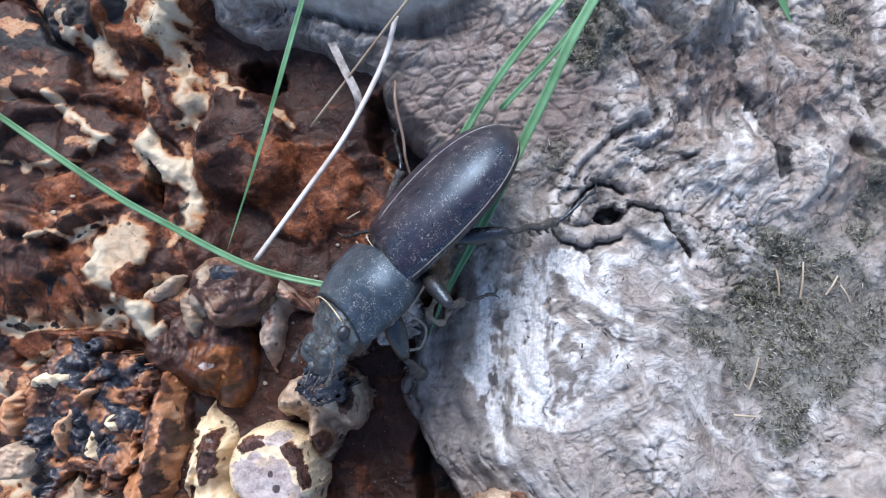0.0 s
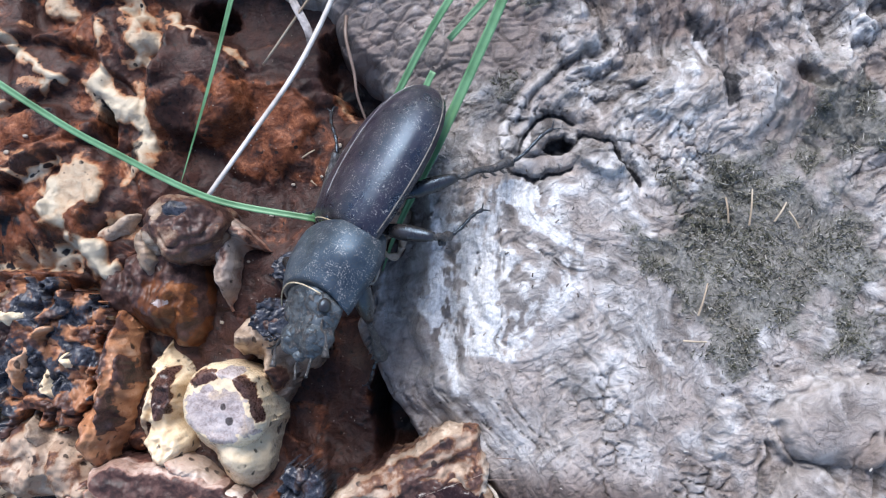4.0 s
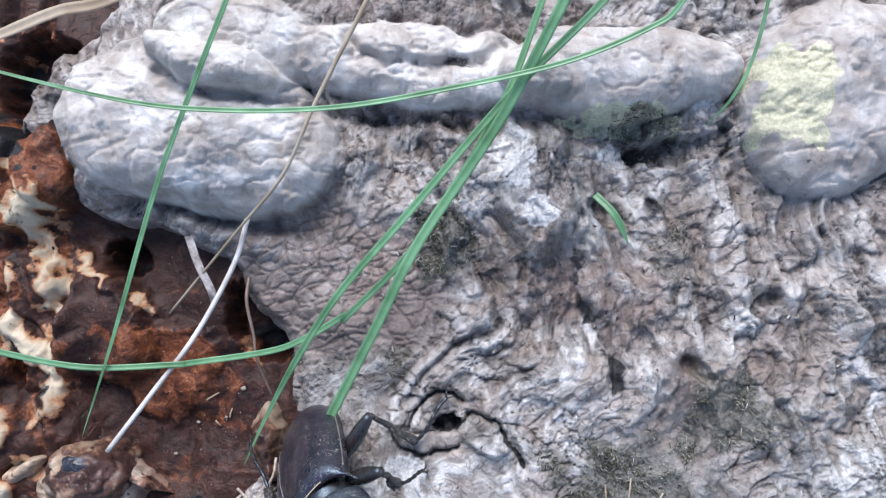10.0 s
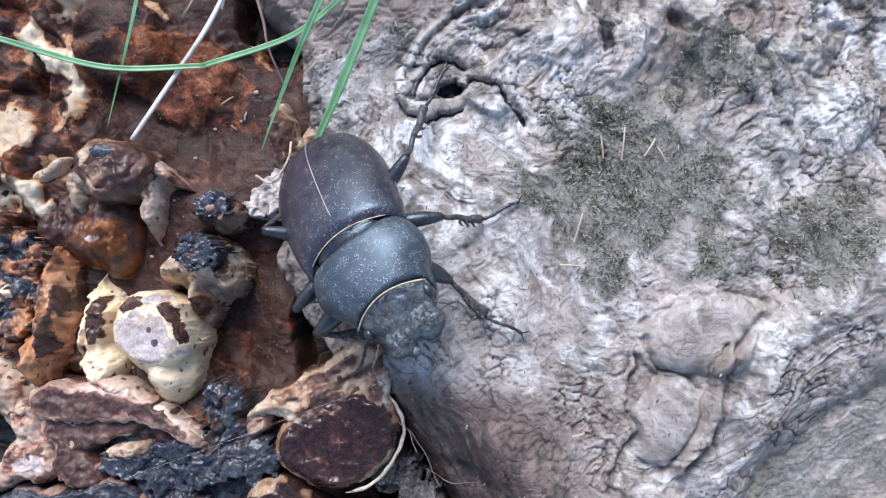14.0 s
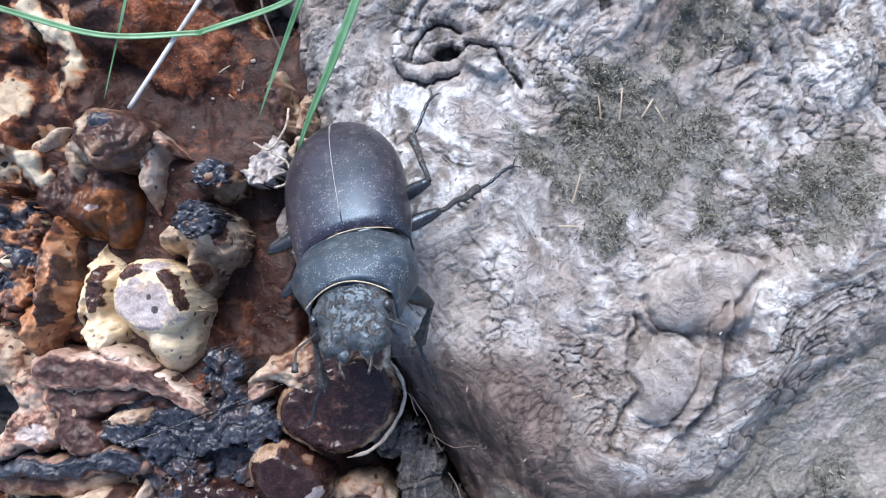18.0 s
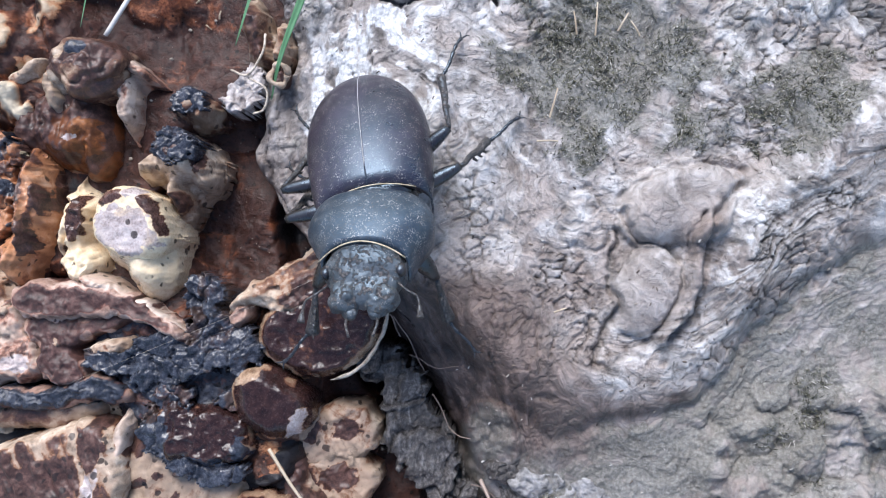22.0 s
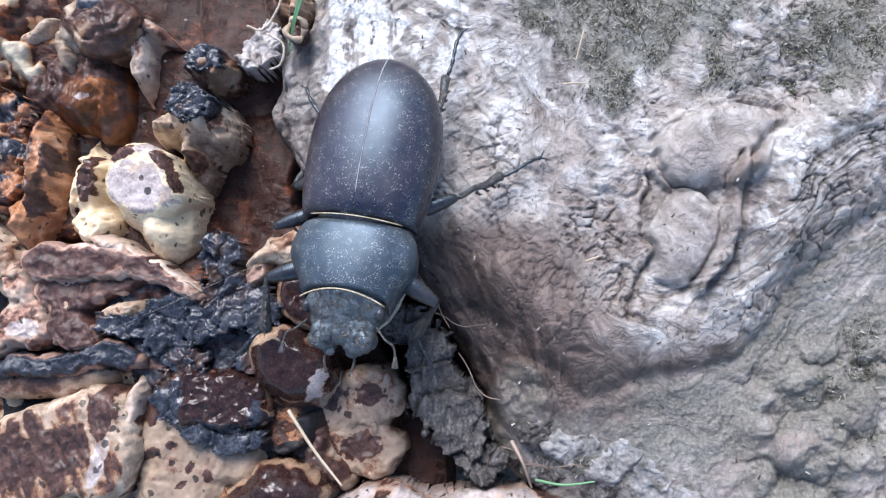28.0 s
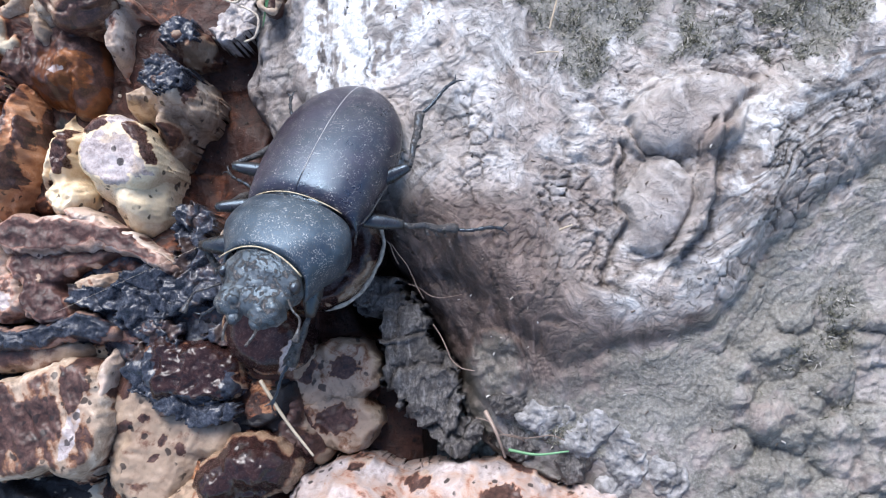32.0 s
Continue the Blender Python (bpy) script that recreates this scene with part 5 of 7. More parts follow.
    patch("body", [(-39.6, -7.9, 3.1, 4.4, 25), (-41.3, -4.8, 4.9, 3.6, -22)], SHELF_SKIN, t, "thick cream lip", base=-5.5, high=4.6, edge=3.0, folds=0.3, fold_size=5, seed=41, coat=(0.06, 0, 0), warp=0.5, fall=4.0, step=0.14)
    patch("cap", [(-40.9, -3.2, 5.0, 3.9, -20), (-40.9, -1.0, 4.2, 3.5, -30)], SHELF_SKIN, t, "lilac-grey spotted top with a cream margin", base=-2.2, high=2.6, edge=1.3, folds=0.25, fold_size=3, seed=42, lean=(0, 0.06), coat=(0.06, 0, 0), warp=0.5, fall=6.0, step=0.14, marks=((-41.2, -3.0, 4.7, 2.8, -20, "l"), (-38.2, 0.4, 0.8, 2.2, 38, "b"), (-36.8, -2.4, 0.5, 1.6, 18, "b"), (-42.9, 1.2, 2.0, 0.9, 20, "b"), (-40.0, 1.8, 1.4, 0.8, 0, "l")))
    # folded pale lobe beside it
    t = thing("fungus_lobe", "folded whitish fungus lobe with brown skin patches", "fungus")
    patch("fold", [(-49.2, -2.2, 2.4, 4.2, -4), (-48.2, -7.4, 3.0, 2.6, 12), (-51.6, -2.4, 0.9, 4.2, -8)], SHELF_SKIN, t, "", base=-7.0, high=5.4, edge=1.6, folds=0.9, fold_size=2.2, seed=44, streak=(88, 0.4), coat=(0.1, 0, 0), marks=((-48.9, -1.2, 1.7, 3.2, 0, "b"), (-51.0, -6.2, 0.8, 1.4, 0, "b")), fall=3.0, step=0.15)
    # tall blackened mass at the left
    t = thing("blackened_fungus", "blackened old fungus mass with orange and cream streaks", "fungus")
    crumple("crust", [(-60.9, 0.3, 4.0, 6.5, 6), (-66.5, 2.5, 5.0, 9.0, 0), (-60.7, 7.1, 4.0, 3.4, 10)], ORANGE_SKIN, t, "flaky black crust with orange and cream gaps", base=-3.2, lift=3.2, seed=50, size=3.4, coat=(0.12, 0.64, 0.0))
    patch("fold", [(-55.6, -1.4, 2.0, 6.4, 3), (-54.6, 3.0, 1.4, 5.0, 12), (-57.0, -7.0, 2.0, 4.0, 12)], ORANGE_SKIN, t, "orange, brown and cream streaked fold", base=-5.5, high=5.6, edge=2.0, folds=0.9, fold_size=2.0, streak=(86, 1.5), seed=52, coat=(0.4, 0.1, 0), marks=((-55.0, -4.4, 1.0, 2.4, 0, "b"), (-53.6, 1.0, 0.8, 2.0, 10, "b")), fall=3.0, step=0.16)
    for k, (x, y, rx, ry, a) in enumerate(((-68.5, 6.4, 2.6, 1.0, 12), (-66.3, 1.0, 0.9, 2.8, -8), (-71.4, -3.2, 2.4, 2.4, 0), (-62.6, -1.4, 0.5, 2.4, 15), (-73.0, 2.4, 1.3, 2.6, 0), (-63.8, -6.8, 0.8, 2.2, 20), (-60.8, 2.0, 0.7, 1.6, 30), (-64.2, 5.4, 1.6, 0.7, 30))):
        patch("flake", [(x, y, rx, ry, a)], (SHELF_SKIN, ORANGE_SKIN, SKIN)[k % 3], t, "cream and orange torn flake", base=-3.4, high=3.0, edge=0.8, folds=0.8, fold_size=1.6, seed=600 + k, coat=(0.22, 0.1, 0), step=0.16, warp=1.1, fall=3.0)
    patch("fold", [(-60.4, -11.0, 2.6, 5.2, 6), (-65.4, -10.2, 4.6, 5.0, 10), (-57.9, -13.1, 2.4, 2.8, 10)], SKIN, t, "tan and brown stained foot", base=-6.0, high=4.6, edge=2.4, folds=1.0, fold_size=2.6, streak=(80, 0.5), seed=54, coat=(0.3, 0.12, 0), fall=3.0)
    # reddish brackets in layers
    g = "brackets below the shelf"
    t = thing("bracket_fungus", "reddish-brown bracket fungus with pale torn edges", "bracket fungus", g)
    patch("cap", [(-49.3, -12.2, 6.6, 2.2, -6), (-53.2, -12.1, 3.4, 2.6, 0), (-41.4, -12.9, 6.0, 1.3, -28), (-37.2, -14.7, 3.4, 0.8, -30)], RED_SKIN, t, "", base=-2.6, high=1.8, edge=0.7, folds=0.45, fold_size=2.8, seed=61, lean=(0.0, -0.1), coat=(0.9, 0, 0), rim=0.9, streak=(-14, 0.15), marks=((-49.7, -12.0, 4.0, 1.0, -6, "b"),), step=0.16)
    patch("edge", [(-37.5, -13.7, 4.0, 0.35, -31), (-45.7, -10.0, 2.2, 0.6, -24)], WHITE_SKIN, t, "pale torn edge", base=-1.8, high=1.0, edge=0.5, folds=0.4, fold_size=1.2, seed=63, coat=(0.2, 0, 0), step=0.12, warp=0.5)
    t = thing("bracket_fungus", "brown layered bracket fungus with pink-white patches", "bracket fungus", g)
    patch("cap", [(-51.5, -16.0, 4.6, 2.4, -6), (-44.7, -15.0, 5.0, 1.4, 12), (-50.4, -20.6, 4.0, 2.6, -25)], RED_SKIN, t, "", base=-4.0, high=1.9, edge=0.8, folds=0.55, fold_size=2.4, seed=71, coat=(0.85, 0.12, 0), rim=0.9, step=0.17, lean=(0, -0.08))
    patch("patch", [(-56.5, -19.8, 3.8, 3.2, 0), (-60.8, -22.6, 3.2, 1.6, 30), (-57.3, -14.6, 2.2, 2.6, 0)], WHITE_SKIN, t, "white patch with a pink middle", base=-3.8, high=1.9, edge=1.0, folds=0.9, fold_size=1.8, seed=73, coat=(0.43, 0, 0), step=0.17, marks=((-56.1, -20.3, 2.0, 1.3, 0, "l"),))
    patch("flesh", [(-44.3, -18.2, 3.0, 1.4, 12), (-51.1, -17.6, 1.6, 1.1, -20)], SKIN, t, "ochre torn flesh", base=-3.6, high=1.5, edge=0.8, folds=0.6, fold_size=1.5, seed=75, coat=(0.3, 0, 0), step=0.15)
    t = thing("bracket_fungus", "dark brown bracket fungus with a spotted tan underside", "bracket fungus", g)
    patch("underside", [(-53.8, -27.3, 7.8, 2.4, 4), (-61.2, -27.1, 4.0, 2.0, -10)], TAN_SKIN, t, "tan spotted underside", base=-5.6, high=1.8, edge=1.2, folds=0.4, fold_size=3, seed=81, coat=(0.42, 0, 0), rim=0.7, lean=(0, 0.12))
    patch("cap", [(-51.4, -24.6, 8.0, 1.6, 4), (-59.3, -25.2, 3.6, 0.9, 10), (-45.0, -23.6, 3.4, 1.6, -20)], RED_SKIN, t, "dark glossy upper layer", base=-3.2, high=1.3, edge=0.7, folds=0.7, fold_size=1.8, seed=82, streak=(4, 0.6), coat=(1.0, 0.8, 0), rim=0.0, step=0.16)
    # bracket with a pale rim, next to the stump
    t = thing("bracket_fungus", "dark brown bracket fungus with a pale thin rim", "bracket fungus")
    patch("cap", [(-15.4, -15.3, 7.4, 6.0, 38), (-19.6, -16.3, 5.0, 4.4, 0)], GLOSS_SKIN, t, "", base=-3.2, high=2.0, edge=1.4, folds=0.5, fold_size=3, seed=91, coat=(0.72, 0.12, 0), rim=1.0, warp=0.5, lean=(-0.02, 0.08), fall=4.0)
    patch("flap", [(-15.6, -5.6, 4.6, 1.6, 28), (-11.7, -8.4, 1.8, 3.4, 15), (-23.9, -10.9, 4.2, 1.2, 35), (-18.1, -10.5, 5.0, 2.4, 25)], SKIN, t, "cream, orange and brown torn upper part", base=-2.2, high=1.4, edge=1.0, folds=0.7, fold_size=2.2, seed=92, coat=(0.44, 0, 0), streak=(30, 0.5), rim=0.7, marks=((-18.0, -11.1, 3.6, 1.2, 25, "b"), (-11.2, -12.1, 1.4, 1.6, 0, "b")), step=0.16)
    patch("flap", [(-26.9, -13.8, 1.4, 2.4, -20), (-22.8, -14.9, 0.7, 2.0, -30)], RED_SKIN, t, "reddish torn flap", base=-3.2, high=1.8, edge=0.8, folds=0.6, fold_size=1.5, seed=95, coat=(0.4, 0, 0), rim=1.0, step=0.14)
    margin("rim", (-15.4, -15.3, -2.6), (8.0, 6.6), (-120, 12), t, RIM, "pale ragged rim", turn=38, width=0.5, seed=5)
    # dark glossy bracket
    t = thing("bracket_fungus", "dark glossy bracket fungus with a whitish frosted edge", "bracket fungus")
    patch("cap", [(-22.3, -25.4, 5.2, 4.2, -12), (-24.2, -23.0, 3.2, 2.6, 20)], GLOSS_SKIN, t, "", base=-2.6, high=2.6, edge=2.2, folds=0.25, fold_size=4, seed=101, coat=(0.95, 0.1, 0), warp=0.4, lean=(-0.02, 0.1), fall=4.0, marks=((-25.3, -21.7, 2.2, 0.8, 25, "c"), (-19.1, -27.7, 1.0, 2.4, -25, "l")))
    patch("underside", [(-22.5, -26.5, 5.4, 4.6, -12)], TAN_SKIN, t, "brown underside", base=-6.5, high=3.0, edge=2.0, folds=0.6, seed=104, coat=(0.6, 0.1, 0))
    # spotted brackets under it
    t = thing("bracket_fungus", "tan bracket fungus with large brown patches", "bracket fungus")
    patch("cap", [(-13.7, -29.6, 4.6, 4.0, 20), (-17.7, -30.7, 3.6, 3.8, 0)], SKIN, t, "", base=-8.0, high=1.5, edge=1.0, folds=0.7, fold_size=3.0, seed=111, warp=0.8, lean=(0.0, 0.12), coat=(0.27, 0, 0), marks=((-13.5, -29.1, 2.1, 1.3, 15, "b"), (-18.3, -29.3, 1.2, 2.4, 0, "b")))
    patch("cap", [(-14.2, -36.0, 4.8, 3.8, -10), (-18.6, -37.0, 3.6, 3.4, 0)], SKIN, t, "", base=-8.8, high=1.5, edge=1.0, folds=0.7, fold_size=3.0, seed=112, warp=0.8, lean=(0.0, 0.1), coat=(0.3, 0, 0), marks=((-14.7, -35.7, 2.6, 1.8, 10, "b"), (-19.0, -36.4, 1.6, 1.8, 0, "b")))
    # Heavy brown coat on this cap also paints in a shaded hole.
    patch("cap", [(-22.2, -34.6, 3.8, 4.2, 20), (-19.7, -38.4, 4.6, 2.6, -20)], TAN_SKIN, t, "", base=-8.0, high=2.6, edge=1.8, folds=0.6, fold_size=2.6, seed=116, coat=(0.8, 0.1, 0))
    patch("foot", [(-18.1, -33.5, 8.0, 8.0, 0)], RED_SKIN, t, "brown foot", base=-14, high=5, edge=5, folds=0.8, seed=115, coat=(0.75, 0.2, 0))
    # pointed bracket in the corner
    t = thing("bracket_fungus", "pointed brown and lilac bracket fungus with cream edges", "bracket fungus")
    patch("cap", [(-53.6, -36.0, 10.5, 6.4, 12), (-47.3, -32.5, 5.4, 4.6, 30), (-45.5, -36.6, 3.6, 6.0, -14)], SKIN, t, "", base=-3.2, high=2.0, edge=1.2, folds=0.5, fold_size=4, seed=121, streak=(112, 0.9), coat=(0.48, 0, 0), rim=0.9, warp=0.6, fall=4.0, lean=(0.02, 0.02), marks=((-55.0, -36.1, 7.0, 3.0, 8, "b"), (-45.5, -30.4, 1.8, 3.2, -5, "b"), (-46.0, -36.6, 1.0, 3.4, -18, "l"), (-48.8, -34.9, 1.2, 2.8, -15, "b"), (-60.1, -31.8, 2, 1.6, 0, "b")))
    patch("edge", [(-43.0, -31.8, 1.1, 4.2, -14), (-44.0, -36.4, 1.3, 4.2, -10)], WHITE_SKIN, t, "broad pale edge", base=-2.4, high=0.8, edge=0.5, folds=0.25, seed=122, coat=(0.12, 0, 0), warp=0.5, step=0.15)
    # wrinkled tan lobe with dots
    t = thing("fungus_lobe", "wrinkled tan fungus lobe with dark blots", "fungus")
    patch("cap", [(-34.6, -35.3, 7.4, 5.4, -20), (-39.6, -33.6, 3.8, 5.6, 10), (-37.5, -41.0, 6.0, 5.4, 0), (-29.1, -37.3, 3.2, 3.6, 20)], TAN_SKIN, t, "", base=-5.8, high=2.2, edge=2.6, folds=0.55, fold_size=4.2, seed=131, coat=(0.26, 0, 0), streak=(60, 0.2), lip=0.0, marks=((-40.2, -30.6, 1.2, 1.8, -20, "b"), (-35.4, -37.6, 0.9, 0.5, 60, "b"), (-33.2, -38.8, 0.5, 0.9, 10, "b"), (-36.6, -39.8, 0.8, 0.4, 30, "b"), (-40.6, -36.0, 1.8, 0.6, 25, "b"), (-37.8, -34.9, 0.7, 0.5, 0, "b")))
    # black rotten crust
    t = thing("black_crust", "black shrivelled rotten fungus crust", "fungus")
    crumple("crust", [(-31.6, -11.7, 2.6, 2.8, 10), (-30.5, -16.2, 3.6, 3.0, 0), (-35.4, -18.9, 5.8, 3.0, -15), (-42.8, -20.1, 4.6, 1.6, -10), (-27.7, -18.2, 4.2, 3.0, -20), (-38.2, -22.3, 4.8, 2.6, -35)], CHAR, t, "flaky black upper crust", base=-2.4, lift=2.4, coat=(0.0, 1.35, 0.0), seed=140, size=3.9, step=0.17)
    crumple("crust", [(-35.4, -25.0, 2.8, 2.4, 0), (-34.2, -32.9, 3.2, 1.8, -25), (-29.2, -34.4, 3.6, 1.5, 5), (-38.0, -29.2, 1.9, 3.2, 12), (-27.2, -24.6, 2.6, 1.6, 10)], CHAR, t, "glossy black tongue", base=-2.5, lift=1.9, coat=(0.0, 1.2, 0.0), seed=150, size=4.6, step=0.17)
    patch("plate", [(-30.2, -29.4, 5.2, 4.4, 8), (-34.6, -28.2, 3.6, 4.2, 0)], GLOSS_SKIN, t, "dull purple-brown plate", base=-3.6, high=2.4, edge=1.6, folds=0.9, fold_size=3.0, seed=161, coat=(1.0, 0.2, 0), marks=((-31.0, -33.4, 4.6, 1.5, -6, "k"), (-36.9, -29.5, 1.2, 3.0, 0, "k"), (-26.4, -31.6, 1.2, 2.2, 10, "k")), step=0.16)
    patch("bed", [(-35.6, -22.1, 12, 9, 0), (-42.3, -16.2, 9, 5, 0)], RED_SKIN, t, "brown flesh below", base=-8, high=4.0, edge=4, folds=1.0, fold_size=3, seed=162, coat=(0.66, 0.6, 0), fall=3.0)
    # pinkish mass along the bottom
    t = thing("pink_fungus", "pinkish-white fungus with brown blotches below the stump", "fungus")
    patch("lump", [(-23.7, -40.7, 5.8, 3.8, 0), (-27.7, -42.6, 4, 3, 0)], GLOSS_SKIN, t, "dark purple-brown hump", base=-3.5, high=4.0, edge=3.0, folds=0.7, fold_size=3, seed=111, coat=(0.9, 0.1, 0))
    patch("lump", [(-11.5, -46.0, 8.4, 5.8, 0), (3.5, -47.0, 10.8, 6.2, -4), (17.5, -49.8, 9.0, 6.0, -10), (30, -54, 9, 6, -10)], WHITE_SKIN, t, "", base=-4.5, high=6.0, edge=4.5, folds=1.0, fold_size=4, step=0.17, seed=113, coat=(0.28, 0, 0.6), marks=((10.8, -40.9, 5.2, 1.6, -16, "b"), (-4.0, -42.5, 1.6, 1.0, 20, "b"), (6.0, -43.6, 2.2, 1.2, 0, "b"), (2.4, -38.1, 0.7, 0.5, 0, "b"), (18.8, -41.8, 3, 1.0, -10, "b"), (-11.2, -40.3, 1.4, 0.8, 0, "b")))
    patch("lump", [(-31.0, -47.5, 6, 5.4, 0)], SKIN, t, "", base=-6, high=4.5, edge=3, folds=0.8, seed=115, coat=(0.36, 0, 0))
    # rotten wood between fungus and stump
    t = thing("rotten_wood", "dark grey rotten wood stub in the gap", "wood")
    crumple("piece", [(-3.8, -30.4, 4.0, 6.4, 30), (-1.6, -34.5, 3.4, 3.4, 0), (-6.0, -24.0, 3.4, 3.4, 20)], STUB, t, "split main piece", base=-6.3, lift=2.8, seed=310, size=6.2, step=0.18)
    crumple("piece", [(-8.6, -20.6, 3.8, 3.0, -20)], STUB, t, "upper split piece", base=-7, lift=3.0, seed=320, size=3.4, step=0.17)
    crumple("piece", [(0.9, -37.6, 3.0, 2.2, 20)], STUB, t, "lower split piece", base=-6.5, lift=2.6, seed=330, size=3.0, step=0.17)
    crumple("piece", [(-1.6, -15.5, 2.2, 6.4, 24)], STUB, t, "side splinter", base=-7.5, lift=2.8, seed=340, size=3.4, step=0.18)
    # rubble along the foot of the stump
    t = thing("wood_crumbs", "grey crumbling wood bits at the stump's foot", "wood")
    for k, (x, y, a) in enumerate(((7.6, -33.6, 3.2), (11.2, -35.2, 3.0), (16.2, -37.2, 3.2), (14.4, -40.0, 3.2), (20.4, -40.0, 3.6), (25.0, -42.4, 3.0), (8.6, -38.6, 3.0), (19.2, -43.0, 2.6))):
        patch("crumb", [(x, y, a, a * 0.66, -25 + 30 * k), (x + 1.2, y + 0.4, a * 0.6, a * 0.5, 20 * k)], WOOD_BITS if k % 3 else STUB, t, "", base=height_on(SX, SY, SZ, x, y) - 0.7, high=1.15, edge=1.3, folds=0.9, fold_size=1.8, seed=130 + k, step=0.15, warp=1.2, fall=3.0)


fungi()


# ---- moss: many small strands ----
def moss():
    rng = np.random.default_rng(5)
    x, y = rng.uniform(-14, 54, 300000), rng.uniform(-42, 72, 300000)
    ix, iy = np.searchsorted(SX, x).clip(0, len(SX) - 1), np.searchsorted(SY, y).clip(0, len(SY) - 1)
    clump = smooth(-0.25, 0.35, fbm(x / 2.2, y / 2.2, 301, 3))
    keep = SMOSS[iy, ix] * (0.25 + 0.75 * clump) > rng.uniform(0.12, 1.15, 300000)
    x, y, z = x[keep], y[keep], SZ[iy, ix][keep]
    n = len(x)
    length, turn, lean, thick = rng.uniform(0.25, 1.0, n) ** 1.5 * 1.5, rng.uniform(0, 2 * np.pi, n), rng.uniform(0.3, 0.98, n), rng.uniform(0.03, 0.08, n)
    tip = np.stack([x + length * lean * np.cos(turn), y + length * lean * np.sin(turn), z + length * (1.05 - lean)], -1)
    foot = np.stack([x, y, z - 0.2], -1)
    mid = (foot + tip) / 2 + np.stack([0 * x, 0 * x, 0.15 * length], -1)
    verts = np.zeros((n, 7, 3))
    for k in range(3):
        a = turn + k * 2.094
        side = np.stack([np.cos(a), np.sin(a), 0 * a], -1) * thick[:, None]
        verts[:, k], verts[:, 3 + k] = foot + side, mid + side * 0.8
    verts[:, 6] = tip
    base = (np.arange(n) * 7)[:, None, None]
    quads = np.array([[0, 1, 4, 3], [1, 2, 5, 4], [2, 0, 3, 5]])[None] + base
    tris = np.array([[3, 4, 6], [4, 5, 6], [5, 3, 6]])[None] + base
    ob = link_mesh("moss", verts.reshape(-1, 3) * MM, quads.reshape(-1, 4).tolist() + tris.reshape(-1, 3).tolist(), MOSS)
    tagged(ob, "short olive-brown moss on the grey wood", "moss", kind="stuff")


moss()


# ---- grass, straw, twigs ----
def blade(name, points, width, material, label, category, group="", fold=0.35, full=False):
    """A tapering, folded leaf blade along points (foot last or first), in millimetres."""
    line = bend(points, 60)
    verts, faces, n = [], [], 60
    for k, q in enumerate(line):
        d = np.array(line[min(k + 1, n - 1)]) - np.array(line[max(k - 1, 0)])
        d /= np.linalg.norm(d)
        side = np.cross(d, (0.0, 0.0, 1.0))
        side /= np.linalg.norm(side) + 1e-9
        up = np.cross(side, d)
        s = k / (n - 1)
        half = width / 2 * (1.0 if full else min(1.0, (1 - s) * 3.0 + 0.12))
        for off, lift in ((-1, 0.0), (-0.45, -0.4 * fold), (0, -fold), (0.45, -0.4 * fold), (1, 0.0)):
            verts.append(Vector(q + side * off * half + up * lift * half) * MM)
        for off, lift in ((1, -0.16), (0, -fold - 0.16), (-1, -0.16)):
            verts.append(Vector(q + side * off * half + up * lift * half) * MM)
    for k in range(n - 1):
        for j in range(8):
            a, b = k * 8 + j, k * 8 + (j + 1) % 8
            faces.append((a, b, b + 8, a + 8))
    faces.append(tuple(range(7, -1, -1)))
    faces.append(tuple(range((n - 1) * 8, n * 8)))
    return tagged(link_mesh(name, verts, faces, material), label, category, group)


def stem(name, points, radius, material, label, category, taper=0.5, sides=7):
    line = bend(points, 40)
    v, f = tube_arrays([q * MM for q in line], [radius * MM * (1 - (1 - taper) * k / 39) for k in range(40)], sides)
    return tagged(link_mesh(name, v, f, material), label, category)


